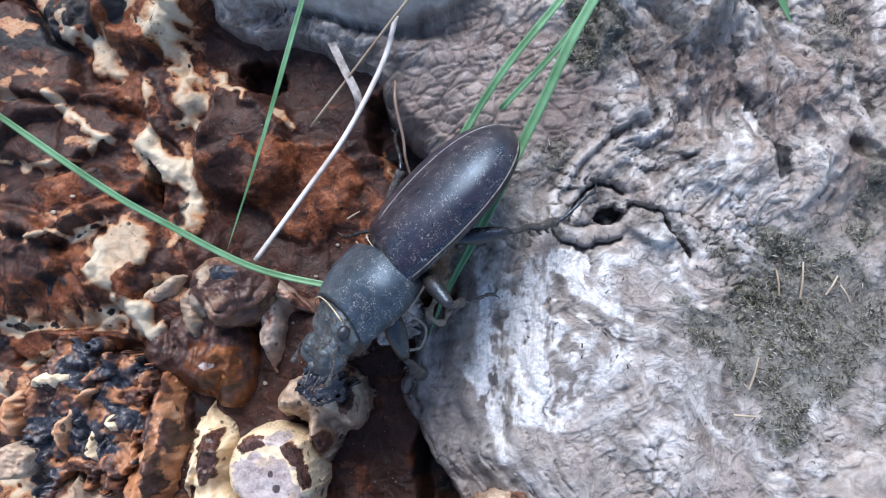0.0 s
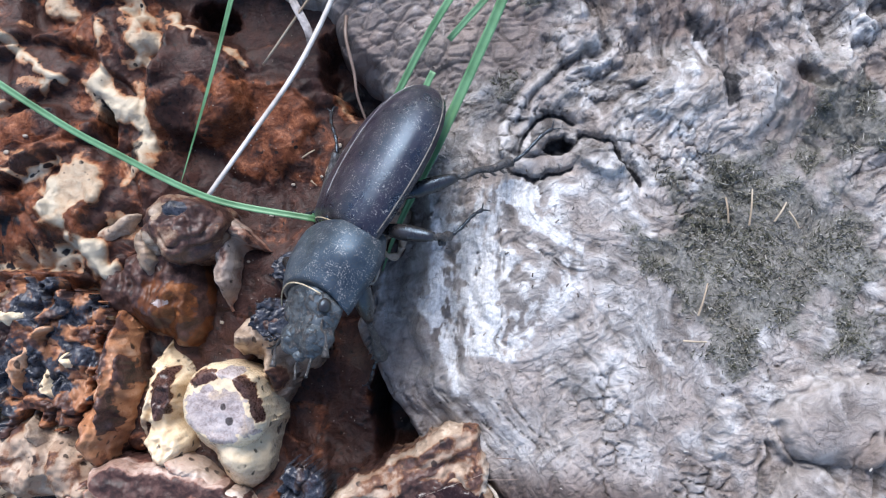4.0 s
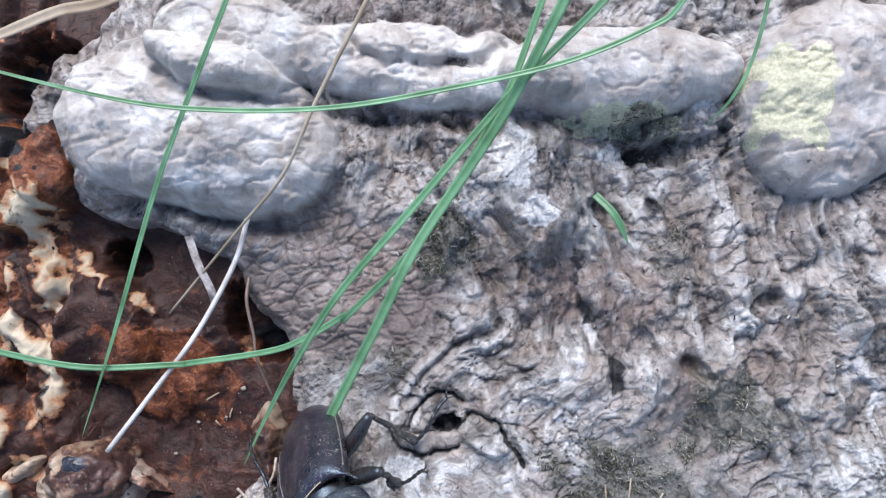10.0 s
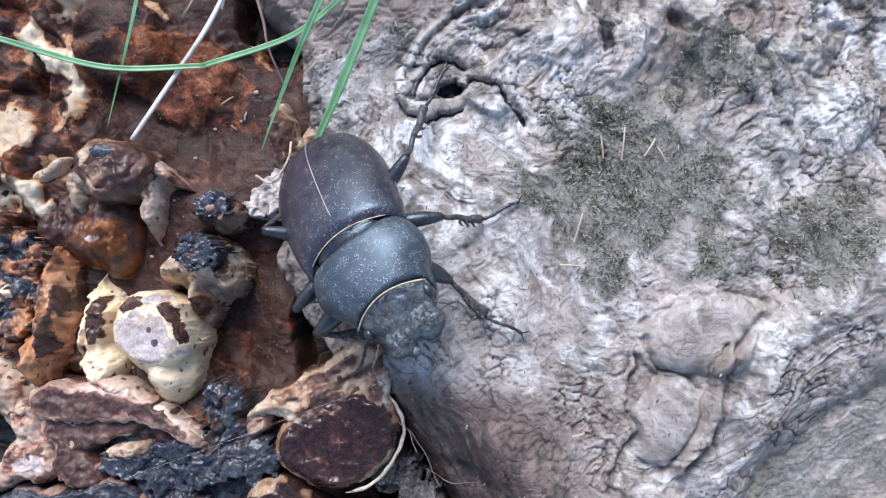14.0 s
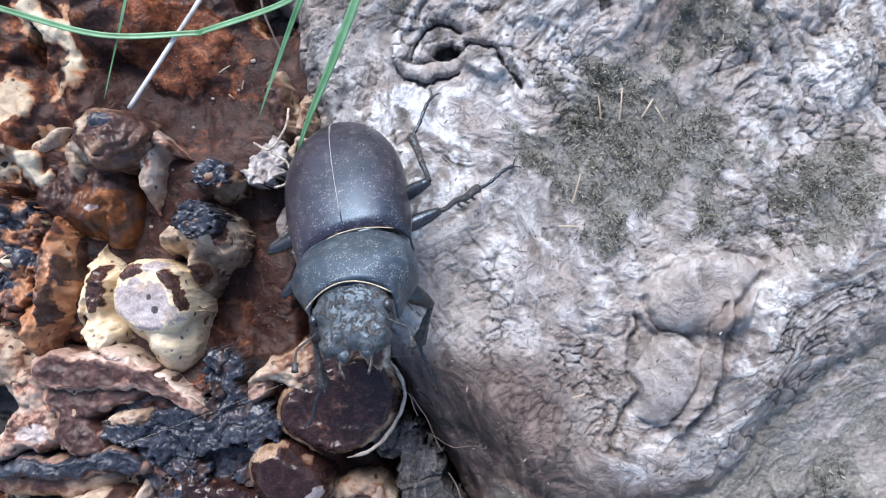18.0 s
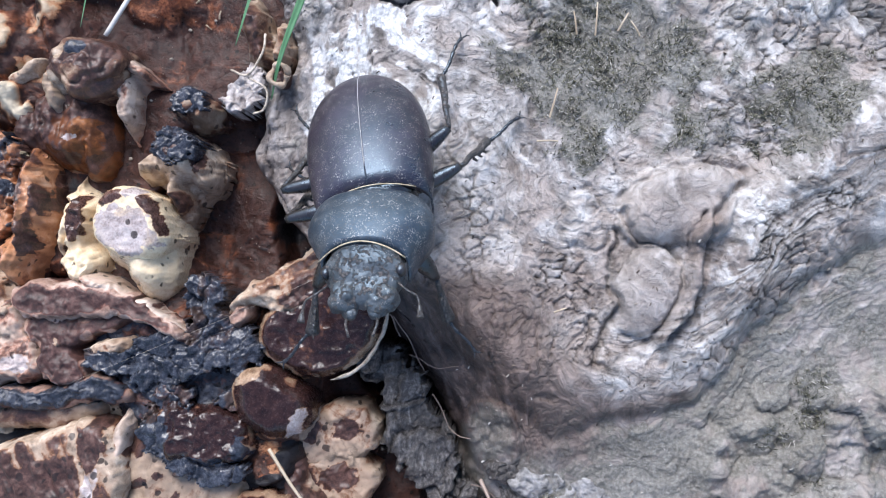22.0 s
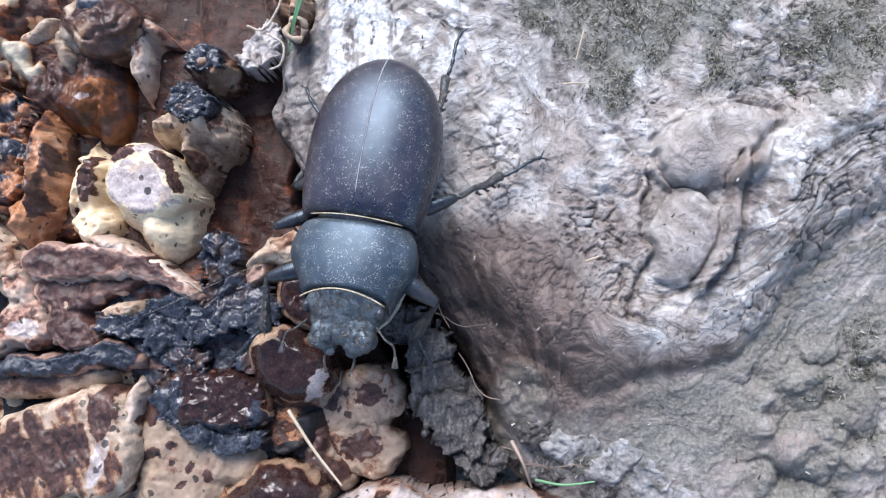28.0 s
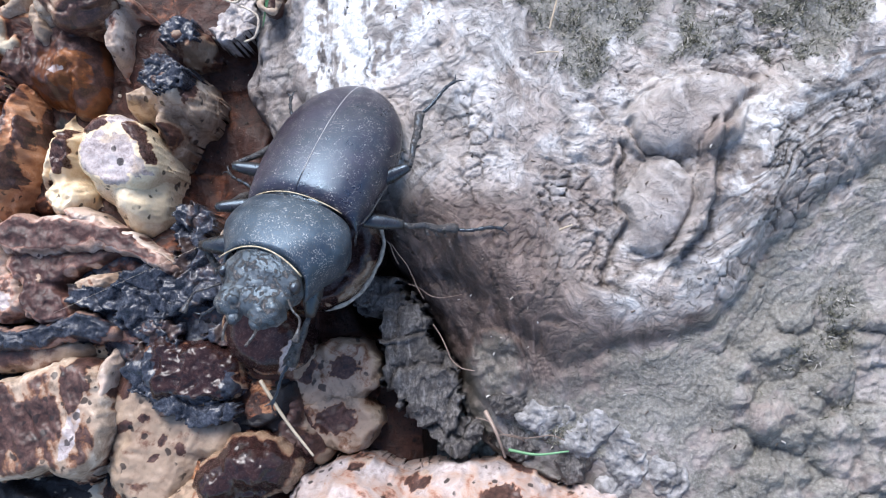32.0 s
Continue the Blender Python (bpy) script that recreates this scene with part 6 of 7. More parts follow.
def grasses():
    tall = "thin green grass blades over the stump"
    lab = "thin green grass blade hanging over the stump"
    blade("grass_blade", [(-25.5, 86, 18), (-27.8, 78.5, 16), (-34.2, 63.7, 11), (-38.6, 53.2, 7), (-43.8, 36.4, 2), (-48.2, 23.6, -2)], 0.62, GRASS, lab, "grass", tall)
    blade("grass_blade", [(10, 86, 20), (5.8, 75.4, 17), (0, 63.3, 12), (-7.7, 50.3, 8), (-12, 40.5, 5), (-17.4, 28.5, 1), (-21.5, 20, -2), (-23.6, 14.5, -5)], 1.15, GRASS, lab, "grass", tall)
    blade("grass_blade", [(17, 86, 18), (10, 76.4, 15), (1, 66.5, 12), (-9.1, 53.3, 9), (-16.4, 44, 6), (-21.5, 35.7, 2), (-25.5, 28, -2), (-28.2, 21.5, -4)], 0.85, GRASS, lab, "grass", tall)
    blade("grass_blade", [(22, 85, 20), (17.6, 76.1, 17), (14.6, 73.4, 16), (6.4, 69.6, 15), (-5, 66.4, 14), (-16.9, 63.8, 13), (-29.4, 62.8, 12), (-42, 63.2, 12), (-63.1, 66.8, 12), (-80, 71, 10)], 0.6, GRASS, "long thin green grass blade arching over the burls", "grass", tall)
    blade("grass_blade", [(-36, 81, 9), (-46.4, 75.8, 7), (-52.8, 74.4, 6), (-60, 71.5, 5), (-70, 68, 3)], 1.4, STRAW, "pale dry grass blade over the dark gap", "grass", tall)
    blade("grass_blade", [(29, 86, 10), (27.9, 75.5, 8), (26.1, 69.9, 7), (23.7, 66.4, 4.5)], 0.4, GRASS, "short green grass blade beside the lichen", "grass", tall)
    blade("moss_sprig", [(12, 58, 1.8), (14.4, 55.6, 2.6), (16.3, 52.5, 1.6)], 0.9, GRASS, "small green sprig growing from the wood", "sprig")
    stem("straw", [(-10, 86, 16), (-15.4, 74.3, 13), (-20.1, 64.9, 10), (-23.8, 56.9, 7), (-30, 50.4, 2), (-39.9, 39.6, -5)], 0.3, STRAW, "dry tan straw stem leaning on the crust", "straw")
    stem("straw", [(-29.2, 52, 1), (-30.6, 46.5, 0), (-34.6, 37.7, -0.6), (-39.5, 30, -1), (-44.6, 22.3, -1.5)], 0.34, PALE_STRAW, "pale dry straw stem lying on the brown crust", "straw", 0.9)
    blade("leaf_scrap", [(-37.4, 49.6, -2), (-35.4, 46, -1.2), (-33.6, 42.6, -2), (-34.2, 40.4, -4)], 1.0, PAPERY, "withered pale leaf scrap on the straw", "leaf")
    stem("twig", [(-29.2, 45, -2), (-28.9, 42, -1), (-27.8, 38, -1.5), (-27.2, 34.9, -2), (-25.4, 30.5, -4)], 0.26, TWIG, "thin brown dry twig in the crevice", "twig", 0.5, 6)
    stem("straw", [(-21.8, -30.2, 1.5), (-18.6, -34.6, 2.4), (-15.2, -38.6, 3)], 0.24, STRAW, "short pale straw lying on the fungus", "straw", 0.6)
    stem("twig", [(4.2, -34.2, -1), (5.4, -36.4, 0.5), (6.4, -39.4, 0)], 0.28, TWIG, "thin greenish dry twig at the stump's foot", "twig", 0.5, 6)
    stem("straw", [(6.8, -38.4, 0.5), (10, -38.9, 0.8), (13.6, -38.6, 0.5)], 0.2, GRASS, "thin green stalk at the stump's foot", "stalk", 0.5, 6)
    stem("spider_thread", [(-46, -22, 3), (-27, -14.2, 4.5), (-7.1, -5.6, 5.5), (4, -0.4, 2.2)], 0.014, RIM, "fine pale spider thread across the bracket", "thread", 1.0, 5)
    for k, (x, y, a, n) in enumerate(((18.6, 23.2, 86, 4.2), (16.0, 22.8, 97, 3.0), (21.9, 22.8, 60, 2.6), (23.4, 22.0, 120, 2.2), (13.2, 12.5, 75, 3.8), (12.4, 7.8, 0, 2.6), (14, -13, 20, 1.6), (47, 47, 45, 3.0))):
        z = height_on(SX, SY, SZ, x, y) + 0.9
        dx, dy = math.cos(radians(a)) * n / 2, math.sin(radians(a)) * n / 2
        stem("straw_bit", [(x - dx, y - dy, z), (x, y, z + 0.3), (x + dx, y + dy, z)], 0.14, STRAW, "short pale straw bit on the moss", "straw", 0.7, 6)
    for k, (x, y, a, n) in enumerate(((-34.3, 29.2, 35, 1.9), (-31.9, 27.2, 80, 1.2), (-33.6, 25.6, -40, 1.0))):
        z = height_on(CX, CY, CZ, x, y) + 0.25
        dx, dy = math.cos(radians(a)) * n / 2, math.sin(radians(a)) * n / 2
        stem("straw_bit", [(x - dx, y - dy, z), (x, y, z + 0.2), (x + dx, y + dy, z)], 0.14, STRAW, "tiny pale straw bit on the brown crust", "straw", 0.6, 6)


grasses()
# the long blade that the beetle presses down and lets go: its root, its bend and its tip
LONG_BLADE = blade("grass_blade", [(7, 88, 17), (3.7, 76.7, 13), (0.3, 66, 10), (-8, 50.5, 6), (-16.3, 40.7, 3)], 0.75, GRASS, "long green grass blade bent under the beetle", "grass", "thin green grass blades over the stump", 0.3, full=True)
BLADE_BEND = blade("blade_bend", [(-15.8, 41.2, 3), (-20.5, 37.6, 1.5), (-25, 35.2, 0.5), (-35.3, 32, -0.5)], 0.75, GRASS, "bent middle of the blade", "", "", 0.3, full=True)
BLADE_TIP = blade("blade_tip", [(-34.9, 32.0, -0.5), (-47.2, 31.2, 1), (-58.1, 33.3, 4.5), (-65.5, 35.3, 7), (-80, 40.5, 11), (-96, 46, 14)], 0.75, GRASS, "tip half of the blade", "", "", 0.3)
BLADE_BEND.parent = BLADE_TIP.parent = LONG_BLADE


# ---- grit and small bits on the crust ----
def grit():
    places = [(-30.5, 30.5, 0.6), (-32.6, 26.5, 0.4), (-36.4, 25.4, 0.45), (-44.3, 7.3, 0.5), (-41, 15.1, 0.35), (-38.8, 21.2, 0.45), (-43.5, 13, 0.5), (-47, 7.6, 0.8), (-70.5, 27, 0.6), (-68, 29, 0.5)]
    for k, (x, y, r) in enumerate(places):
        ob = lobe("grit_grain", (x, y, height_on(CX, CY, CZ, x, y) + 0.1), (r * 0.65, r * 0.45, r * 0.4), GRIT, seed=200 + k, rough=0.3, under=0.85, rings=10, sides=14)
        tagged(ob, "pale grit grain on the brown crust", "grit", "grit on the crust")
    rng = np.random.default_rng(11)
    vs, fs = [], []
    for x, y, r in zip(rng.uniform(-55, -16, 420), rng.uniform(-10, 48, 420), rng.uniform(0.05, 0.16, 420)):
        z = height_on(CX, CY, CZ, x, y)
        b = len(vs)
        a = rng.uniform(0, 6.28)
        for q in range(3):
            vs.append(((x + r * math.cos(a + q * 2.1)) * MM, (y + r * math.sin(a + q * 2.1)) * MM, (z - 0.03) * MM))
        vs.append((x * MM, y * MM, (z + r * 1.2) * MM))
        fs += [(b, b + 1, b + 3), (b + 1, b + 2, b + 3), (b + 2, b, b + 3)]
    tagged(link_mesh("dust", vs, fs, GRIT, flat=True), "fine pale dust specks on the crust", "dust", kind="stuff")


grit()


# ---- chips and crumbs scattered on the wood ----
def chips():
    rng = np.random.default_rng(17)
    n = 1000
    xs_, ys_ = rng.uniform(-22, 52, n), rng.uniform(-40, 66, n)
    size, turn = rng.uniform(0.08, 0.3, n) ** 1.3, rng.uniform(0, 6.28, n)
    verts, faces = [], []
    for x, y, r, a in zip(xs_, ys_, size, turn):
        z = height_on(SX, SY, SZ, x, y)
        if z < -5:
            continue
        c, s_ = math.cos(a), math.sin(a)
        b = len(verts)
        for px_, py_, pz_ in ((-1.6, -0.6, -0.3), (1.7, -0.4, -0.3), (1.2, 0.7, -0.3), (-1.3, 0.5, -0.3), (-0.7, -0.2, 0.7), (0.8, 0.1, 0.55)):
            verts.append(((x + r * (px_ * c - py_ * s_)) * MM, (y + r * (px_ * s_ + py_ * c)) * MM, (z + r * pz_) * MM))
        faces += [tuple(b + q for q in f) for f in ((0, 1, 5, 4), (2, 3, 4, 5), (1, 2, 5), (3, 0, 4))]
    tagged(link_mesh("wood_chips", verts, faces, CHIPS, flat=True), "tiny loose wood chips and crumbs on the stump", "chips", kind="stuff")


chips()


# ---- fine rootlets in the gap beside the stump ----
def rootlets():
    rnd = random.Random(23)
    t = thing("rootlets", "thin tangled brown rootlets in the gap", "roots")
    for x, y, z, a, n in ((-12, -8, -2, -60, 9), (-10, -11, -3, -20, 7), (-7, -14, -3, -75, 8), (-13.5, -4, -2, -95, 8), (-5, -19, -4, -40, 7), (-9, -6.5, -1.5, -35, 8), (3, -35, -2, -50, 7), (-2, -24, -4, -80, 8), (5.5, -37, -1.5, -10, 8)):
        pts, p, d = [], Vector((x, y, z)), a
        for k in range(6):
            pts.append(tuple(p))
            d += rnd.uniform(-35, 35)
            p = p + Vector((math.cos(radians(d)), math.sin(radians(d)), rnd.uniform(-0.35, 0.35))) * n / 5
        v, f = tube_arrays([q * MM for q in bend(pts, 24)], [rnd.uniform(0.045, 0.075) * MM] * 24, 5)
        link_mesh("rootlet", v, f, TWIG, t)


rootlets()


# ---- the beetle: y ahead, z up, the joint of thorax and wing cases at the origin ----
ELYTRA = 19.4


def shell_mesh(name, grid, material, parent, thick=0.25, label="", closed=False):
    """A curved plate from a grid of points (rows x columns, millimetres), given thickness."""
    r, c = len(grid), len(grid[0])
    bm = bmesh.new()
    vs = [[bm.verts.new(Vector(q) * MM) for q in row] for row in grid]
    for i in range(r - 1):
        for j in range(c - 1 + (1 if closed else 0)):
            k = (j + 1) % c
            try:
                bm.faces.new((vs[i][j], vs[i][k], vs[i + 1][k], vs[i + 1][j]))
            except ValueError:
                pass
    bmesh.ops.remove_doubles(bm, verts=bm.verts, dist=0.00001)
    bmesh.ops.recalc_face_normals(bm, faces=bm.faces)
    if thick:
        up = sum((f.normal.z for f in bm.faces))
        if up < 0:
            bmesh.ops.reverse_faces(bm, faces=bm.faces)
        bmesh.ops.solidify(bm, geom=bm.faces[:], thickness=thick * MM)
    return part(name, bm, material, parent, label)


def half_width(s):
    return 7.55 * (1 - 0.13 * ((0.4 - s) / 0.4) ** 2) if s < 0.4 else 7.55 * max(0.0, 1 - ((s - 0.4) / 0.6) ** 2.5) ** 0.52


def back_height(s):
    return 4.5 * (1 - 0.22 * ((0.4 - s) / 0.4) ** 2) if s < 0.4 else 0.6 + 3.9 * max(0.0, 1 - ((s - 0.4) / 0.6) ** 2.6) ** 0.6


def build_beetle():
    b = thing("beetle", "black dusty stag beetle without antlers, walking", "beetle")
    steps = [0.0, 0.012, 0.04] + [0.08 + 0.92 * k / 33 for k in range(34)]
    for side, name in ((-1, "elytron"), (1, "elytron")):
        grid = []
        for s in steps:
            w, h = half_width(min(s, 0.9995)), back_height(min(s, 0.9995))
            drop = 1.7 * (1 - min(1, s / 0.05)) ** 2
            row = []
            for u in [0.0, 0.006] + [k / 18 for k in range(1, 19)]:
                a = radians(104) * u
                x = w * math.sin(a) ** 0.9 if u > 0 else 0.03
                z = h * (math.cos(a) if a < math.pi / 2 else 1.4 * math.cos(a)) - 1.0 - drop * (0.5 + 0.5 * u)
                z += 0.10 * math.exp(-(((u - 0.86) / 0.03) ** 2)) - 0.12 * math.exp(-(((u - 0.8) / 0.03) ** 2))
                row.append((side * max(0.03, x), -0.35 - s * ELYTRA + 0.9 * u * u * (1 - s) * (s < 0.2), z))
            grid.append(row)
        shell_mesh(name, grid, SHELL, b, 0.22, "black wing case with fine dust")
        rim = [Vector(row[18]) * MM for row in grid[3:-1]]
        v, f = tube_arrays(rim, [0.09 * MM] * len(rim), 6)
        link_mesh("rim", v, f, EDGE, b, "thin dull brown rim of a wing case")
    seam = [(0, -0.35 - s * ELYTRA, back_height(s) - 1.0 - 0.02) for s in [0.12 + 0.86 * k / 24 for k in range(25)]]
    v, f = tube_arrays([Vector(q) * MM for q in seam], [0.05 * MM] * 25, 6)
    link_mesh("seam", v, f, SUTURE, b, "thin pale seam line")
    v = [Vector((1.5 * x, -0.3 - y, 1.95 + 1.06 * (1 - math.exp(-y / 0.8)) - 0.1 * abs(x))) * MM for x, y in ((-1, 0), (-0.8, 1.2), (-0.3, 2.1), (0, 2.5), (0.3, 2.1), (0.8, 1.2), (1, 0))]
    v = v + [q - Vector((0, 0, 0.6 * MM)) for q in v]
    link_mesh("scutellum", v, [tuple(range(6, -1, -1)), tuple(range(7, 14))] + [(k, (k + 1) % 7, (k + 1) % 7 + 7, k + 7) for k in range(7)], SHELL_P, b, "small triangular plate")
    lobe("abdomen", (0, -9.4, -1.2), (6.7, 9.6, 3.0), LEG, b, "dark underside", seed=301, rough=0.03, under=1.0, rings=24, sides=40)
    lobe("mesothorax", (0, -1.2, -1.4), (5.2, 3.0, 3.4), LEG, b, "narrow dark waist", seed=302, rough=0.03, under=1.0, rings=16, sides=32)
    fringe = [(5.2 * t, -0.25, 3.3 - 1.9 * t * t - 0.9) for t in np.linspace(-1, 1, 19)]
    v, f = tube_arrays([Vector(q) * MM for q in fringe], [0.07 * MM] * 19, 6)
    link_mesh("hair_fringe", v, f, GOLD, b, "golden hair fringe")
    # thorax
    grid = []
    for k in range(23):
        s = k / 22
        y = 0.15 + 8.2 * s
        w = 6.5 + 0.75 * math.sin(math.pi * min(1, s * 1.25)) - 1.9 * max(0, s - 0.45) ** 1.4 * 2.0 - 0.5 * (1 - s) ** 6
        h = 4.0 * (0.80 + 0.2 * math.sin(math.pi * (0.2 + 0.62 * s)))
        ends = min(1.0, s / 0.06, (1 - s) / 0.05) ** 0.6 if 0 < s < 1 else 0.0
        row = []
        for j in range(27):
            u = -1 + 2 * j / 26
            a = u * radians(112)
            x = w * math.sin(min(abs(a), math.pi / 2)) ** 0.85 * (1 if u >= 0 else -1) if abs(a) < math.pi / 2 else w * (1 if u > 0 else -1) * (1 - 0.12 * (abs(a) - math.pi / 2))
            z = h * (math.cos(a) if abs(a) < math.pi / 2 else 1.6 * math.cos(a)) * (0.86 + 0.14 * ends) - 1.2 - 0.25 * (1 - ends)
            bow = 1.1 * u * u * s ** 3 - 0.55 * (1 - u * u) * s ** 4
            row.append((x, y + bow, z))
        grid.append(row)
    pron = shell_mesh("pronotum", grid, SHELL_P, b, 0.3, "dull black dusty thorax shield")
    lobe("underside", (0, 4.2, -1.6), (6.0, 4.2, 2.6), LEG, pron, "dark underside", seed=303, rough=0.03, under=1.0, rings=16, sides=32)
    collar = [(4.75 * t, 7.95 + 1.0 * t * t, 2.35 - 1.9 * t * t) for t in np.linspace(-1, 1, 21)]
    v, f = tube_arrays([Vector(q) * MM for q in collar], [0.085 * MM] * 21, 6)
    link_mesh("collar", v, f, GOLD, pron, "golden front edge")
    # head
    grid = []
    for k in range(37):
        s = k / 36
        y = 7.2 + 5.0 * s
        w = 4.0 + 0.55 * math.exp(-(((s - 0.45) / 0.22) ** 2)) - 2.6 * max(0, s - 0.55) ** 1.2 * 1.6
        h = 2.7 * (1 - 0.45 * s * s)
        row = []
        for j in range(41):
            u = -1 + 2 * j / 40
            a = u * radians(115)
            x = w * math.sin(min(abs(a), math.pi / 2)) ** 0.8 * (1 if u >= 0 else -1)
            z = h * math.cos(a) - 1.1 - 1.5 * s * s + 0.3 * math.sin(u * 7) * math.exp(-(((s - 0.7) / 0.2) ** 2))
            row.append((x, y, z + 0.3 * noise.noise(Vector((x * 0.9, y * 0.9, 3.1))) + 0.2 * noise.noise(Vector((x * 2.6, y * 2.6, 1.1))) * min(1, s * 2)))
        grid.append(row)
    head = shell_mesh("head", grid, DUSTY, b, 0.3, "soil-dusted broad head")
    lobe("underside", (0, 10.0, -1.9), (4.0, 3.4, 1.9), DUSTY, head, seed=304, rough=0.06, under=1.0, rings=14, sides=28)
    lobe("labrum", (0, 11.8, -1.9), (1.5, 1.3, 1.6), DUSTY, head, "soil-caked lip", seed=305, rough=0.35, under=1.0, rings=18, sides=28, grain=1.6)
    for side in (-1, 1):
        lobe("mandible", (side * 2.0, 12.3, -1.9), (1.6, 1.9, 1.7), DUSTY, head, "short blunt soil-caked jaw", turn=side * 14, seed=311 + side, rough=0.3, under=1.0, rings=22, sides=34, grain=1.6)
        lobe("jaw_tip", (side * 1.5, 13.5, -2.4), (0.8, 1.1, 0.8), DUSTY, head, "dark jaw tip", turn=side * 30, seed=315 + side, rough=0.25, under=1.0, rings=14, sides=20)
        lobe("eye", (side * 4.1, 9.6, -0.7), (0.6, 0.8, 0.7), LEG, head, "glossy black eye", seed=306, rough=0.01, under=1.0, rings=10, sides=16)
        line = bend([(side * 3.9, 11.0, -1.2), (side * 5.0, 12.2, -1.0), (side * 6.0, 12.8, -1.2), (side * 6.3, 13.8, -1.6), (side * 6.4, 15.0, -2.0)], 18)
        v, f = tube_arrays([q * MM for q in line], [(0.13 if k < 13 else 0.13 + 0.06 * (k - 12)) * MM for k in range(18)], 7)
        link_mesh("antenna", v, f, TIBIA, head, "bent black feeler")
        line = bend([(side * 1.2, 13.2, -2.4), (side * 1.7, 14.8, -2.6), (side * 1.3, 16.4, -3.0)], 10)
        v, f = tube_arrays([q * MM for q in line], [0.16 * MM] * 10, 6)
        link_mesh("palp", v, f, TIBIA, head, "thin palp")
    # legs: thigh > shin, foot
    legs = {}
    for key, side, hip, fl, tl, sl in (("L1", -1, (-3.6, 4.2, -2.4), 6.8, 7.2, 6.2), ("L2", -1, (-4.4, -2.2, -2.8), 6.3, 6.6, 6.2), ("L3", -1, (-4.2, -6.4, -2.8), 6.6, 7.4, 7.2), ("R1", 1, (3.6, 4.2, -2.4), 6.8, 7.2, 6.2), ("R2", 1, (4.0, -2.2, -2.8), 7.2, 7.6, 7.2), ("R3", 1, (3.8, -6.4, -2.8), 7.6, 8.4, 8.2)):
        front = key.endswith("1")
        v, f = tube_arrays([Vector((0, fl * k / 10, 0)) * MM for k in range(11)], [(0.32 + (0.85 if front else 0.6) * math.sin(math.pi * (0.12 + 0.76 * k / 10)) ** 1.3) * MM for k in range(11)], 12)
        femur = link_mesh("leg", v, f, LEG, b, "glossy black thigh of a leg")
        if front:
            lobe("hair_tuft", (0, 1.2, 0.9), (0.8, 1.3, 0.5), GOLD, femur, "golden hair patch", seed=308, rough=0.1, under=1.0, rings=10, sides=16)
        v, f = tube_arrays([Vector((0.12 * math.sin(k), tl * k / 12, 0)) * MM for k in range(13)], [(0.3 + (0.6 if front else 0.3) * (k / 12) ** 1.5) * MM for k in range(13)], 9)
        for q in range(4 if front else 3):
            y0 = tl * (0.42 + 0.17 * q)
            tv, tf = tube_arrays([Vector((-side * 0.4, y0, 0)) * MM, Vector((-side * 0.9, y0 + 0.35, 0)) * MM, Vector((-side * (1.25 if front else 0.95), y0 + 0.75, 0)) * MM], [0.24 * MM, 0.15 * MM, 0.03 * MM], 5)
            n0 = len(v)
            v = v + tv
            f = f + [tuple(i + n0 for i in face) for face in tf]
        tibia = link_mesh("shin", v, f, TIBIA, femur, "dusty spined shin")
        radii = []
        for k in range(26):
            radii.append((0.17 + 0.10 * ((k % 5) / 4)) * MM)
        v, f = tube_arrays([Vector((0.15 * math.sin(k * 0.25), sl * 0.88 * k / 25, 0.35 * math.sin(math.pi * k / 25))) * MM for k in range(26)], radii, 7)
        for sgn in (-1, 1):
            tv, tf = tube_arrays([Vector(q) * MM for q in bend([(0, sl * 0.86, 0), (sgn * 0.45, sl * 0.94, 0.15), (sgn * 0.7, sl * 1.0, -0.25)], 7)], [(0.13 - 0.016 * k) * MM for k in range(7)], 5)
            n0 = len(v)
            v = v + tv
            f = f + [tuple(i + n0 for i in face) for face in tf]
        tarsus = link_mesh("foot", v, f, LEG, femur, "thin jointed black foot with two claws")
        legs[key] = (femur, tibia, tarsus, Vector(hip), fl, tl, sl)
    return b, pron, head, legs


BEETLE, PRONOTUM, HEAD, LEGS = build_beetle()


# ---- what moves ----
def along(a, b, up):
    """A pose at a whose y axis points to b."""
    y = (b - a).normalized()
    x = y.cross(up).normalized()
    z = x.cross(y)
    m = Matrix((x, y, z)).transposed().to_4x4()
    m.translation = a
    return m


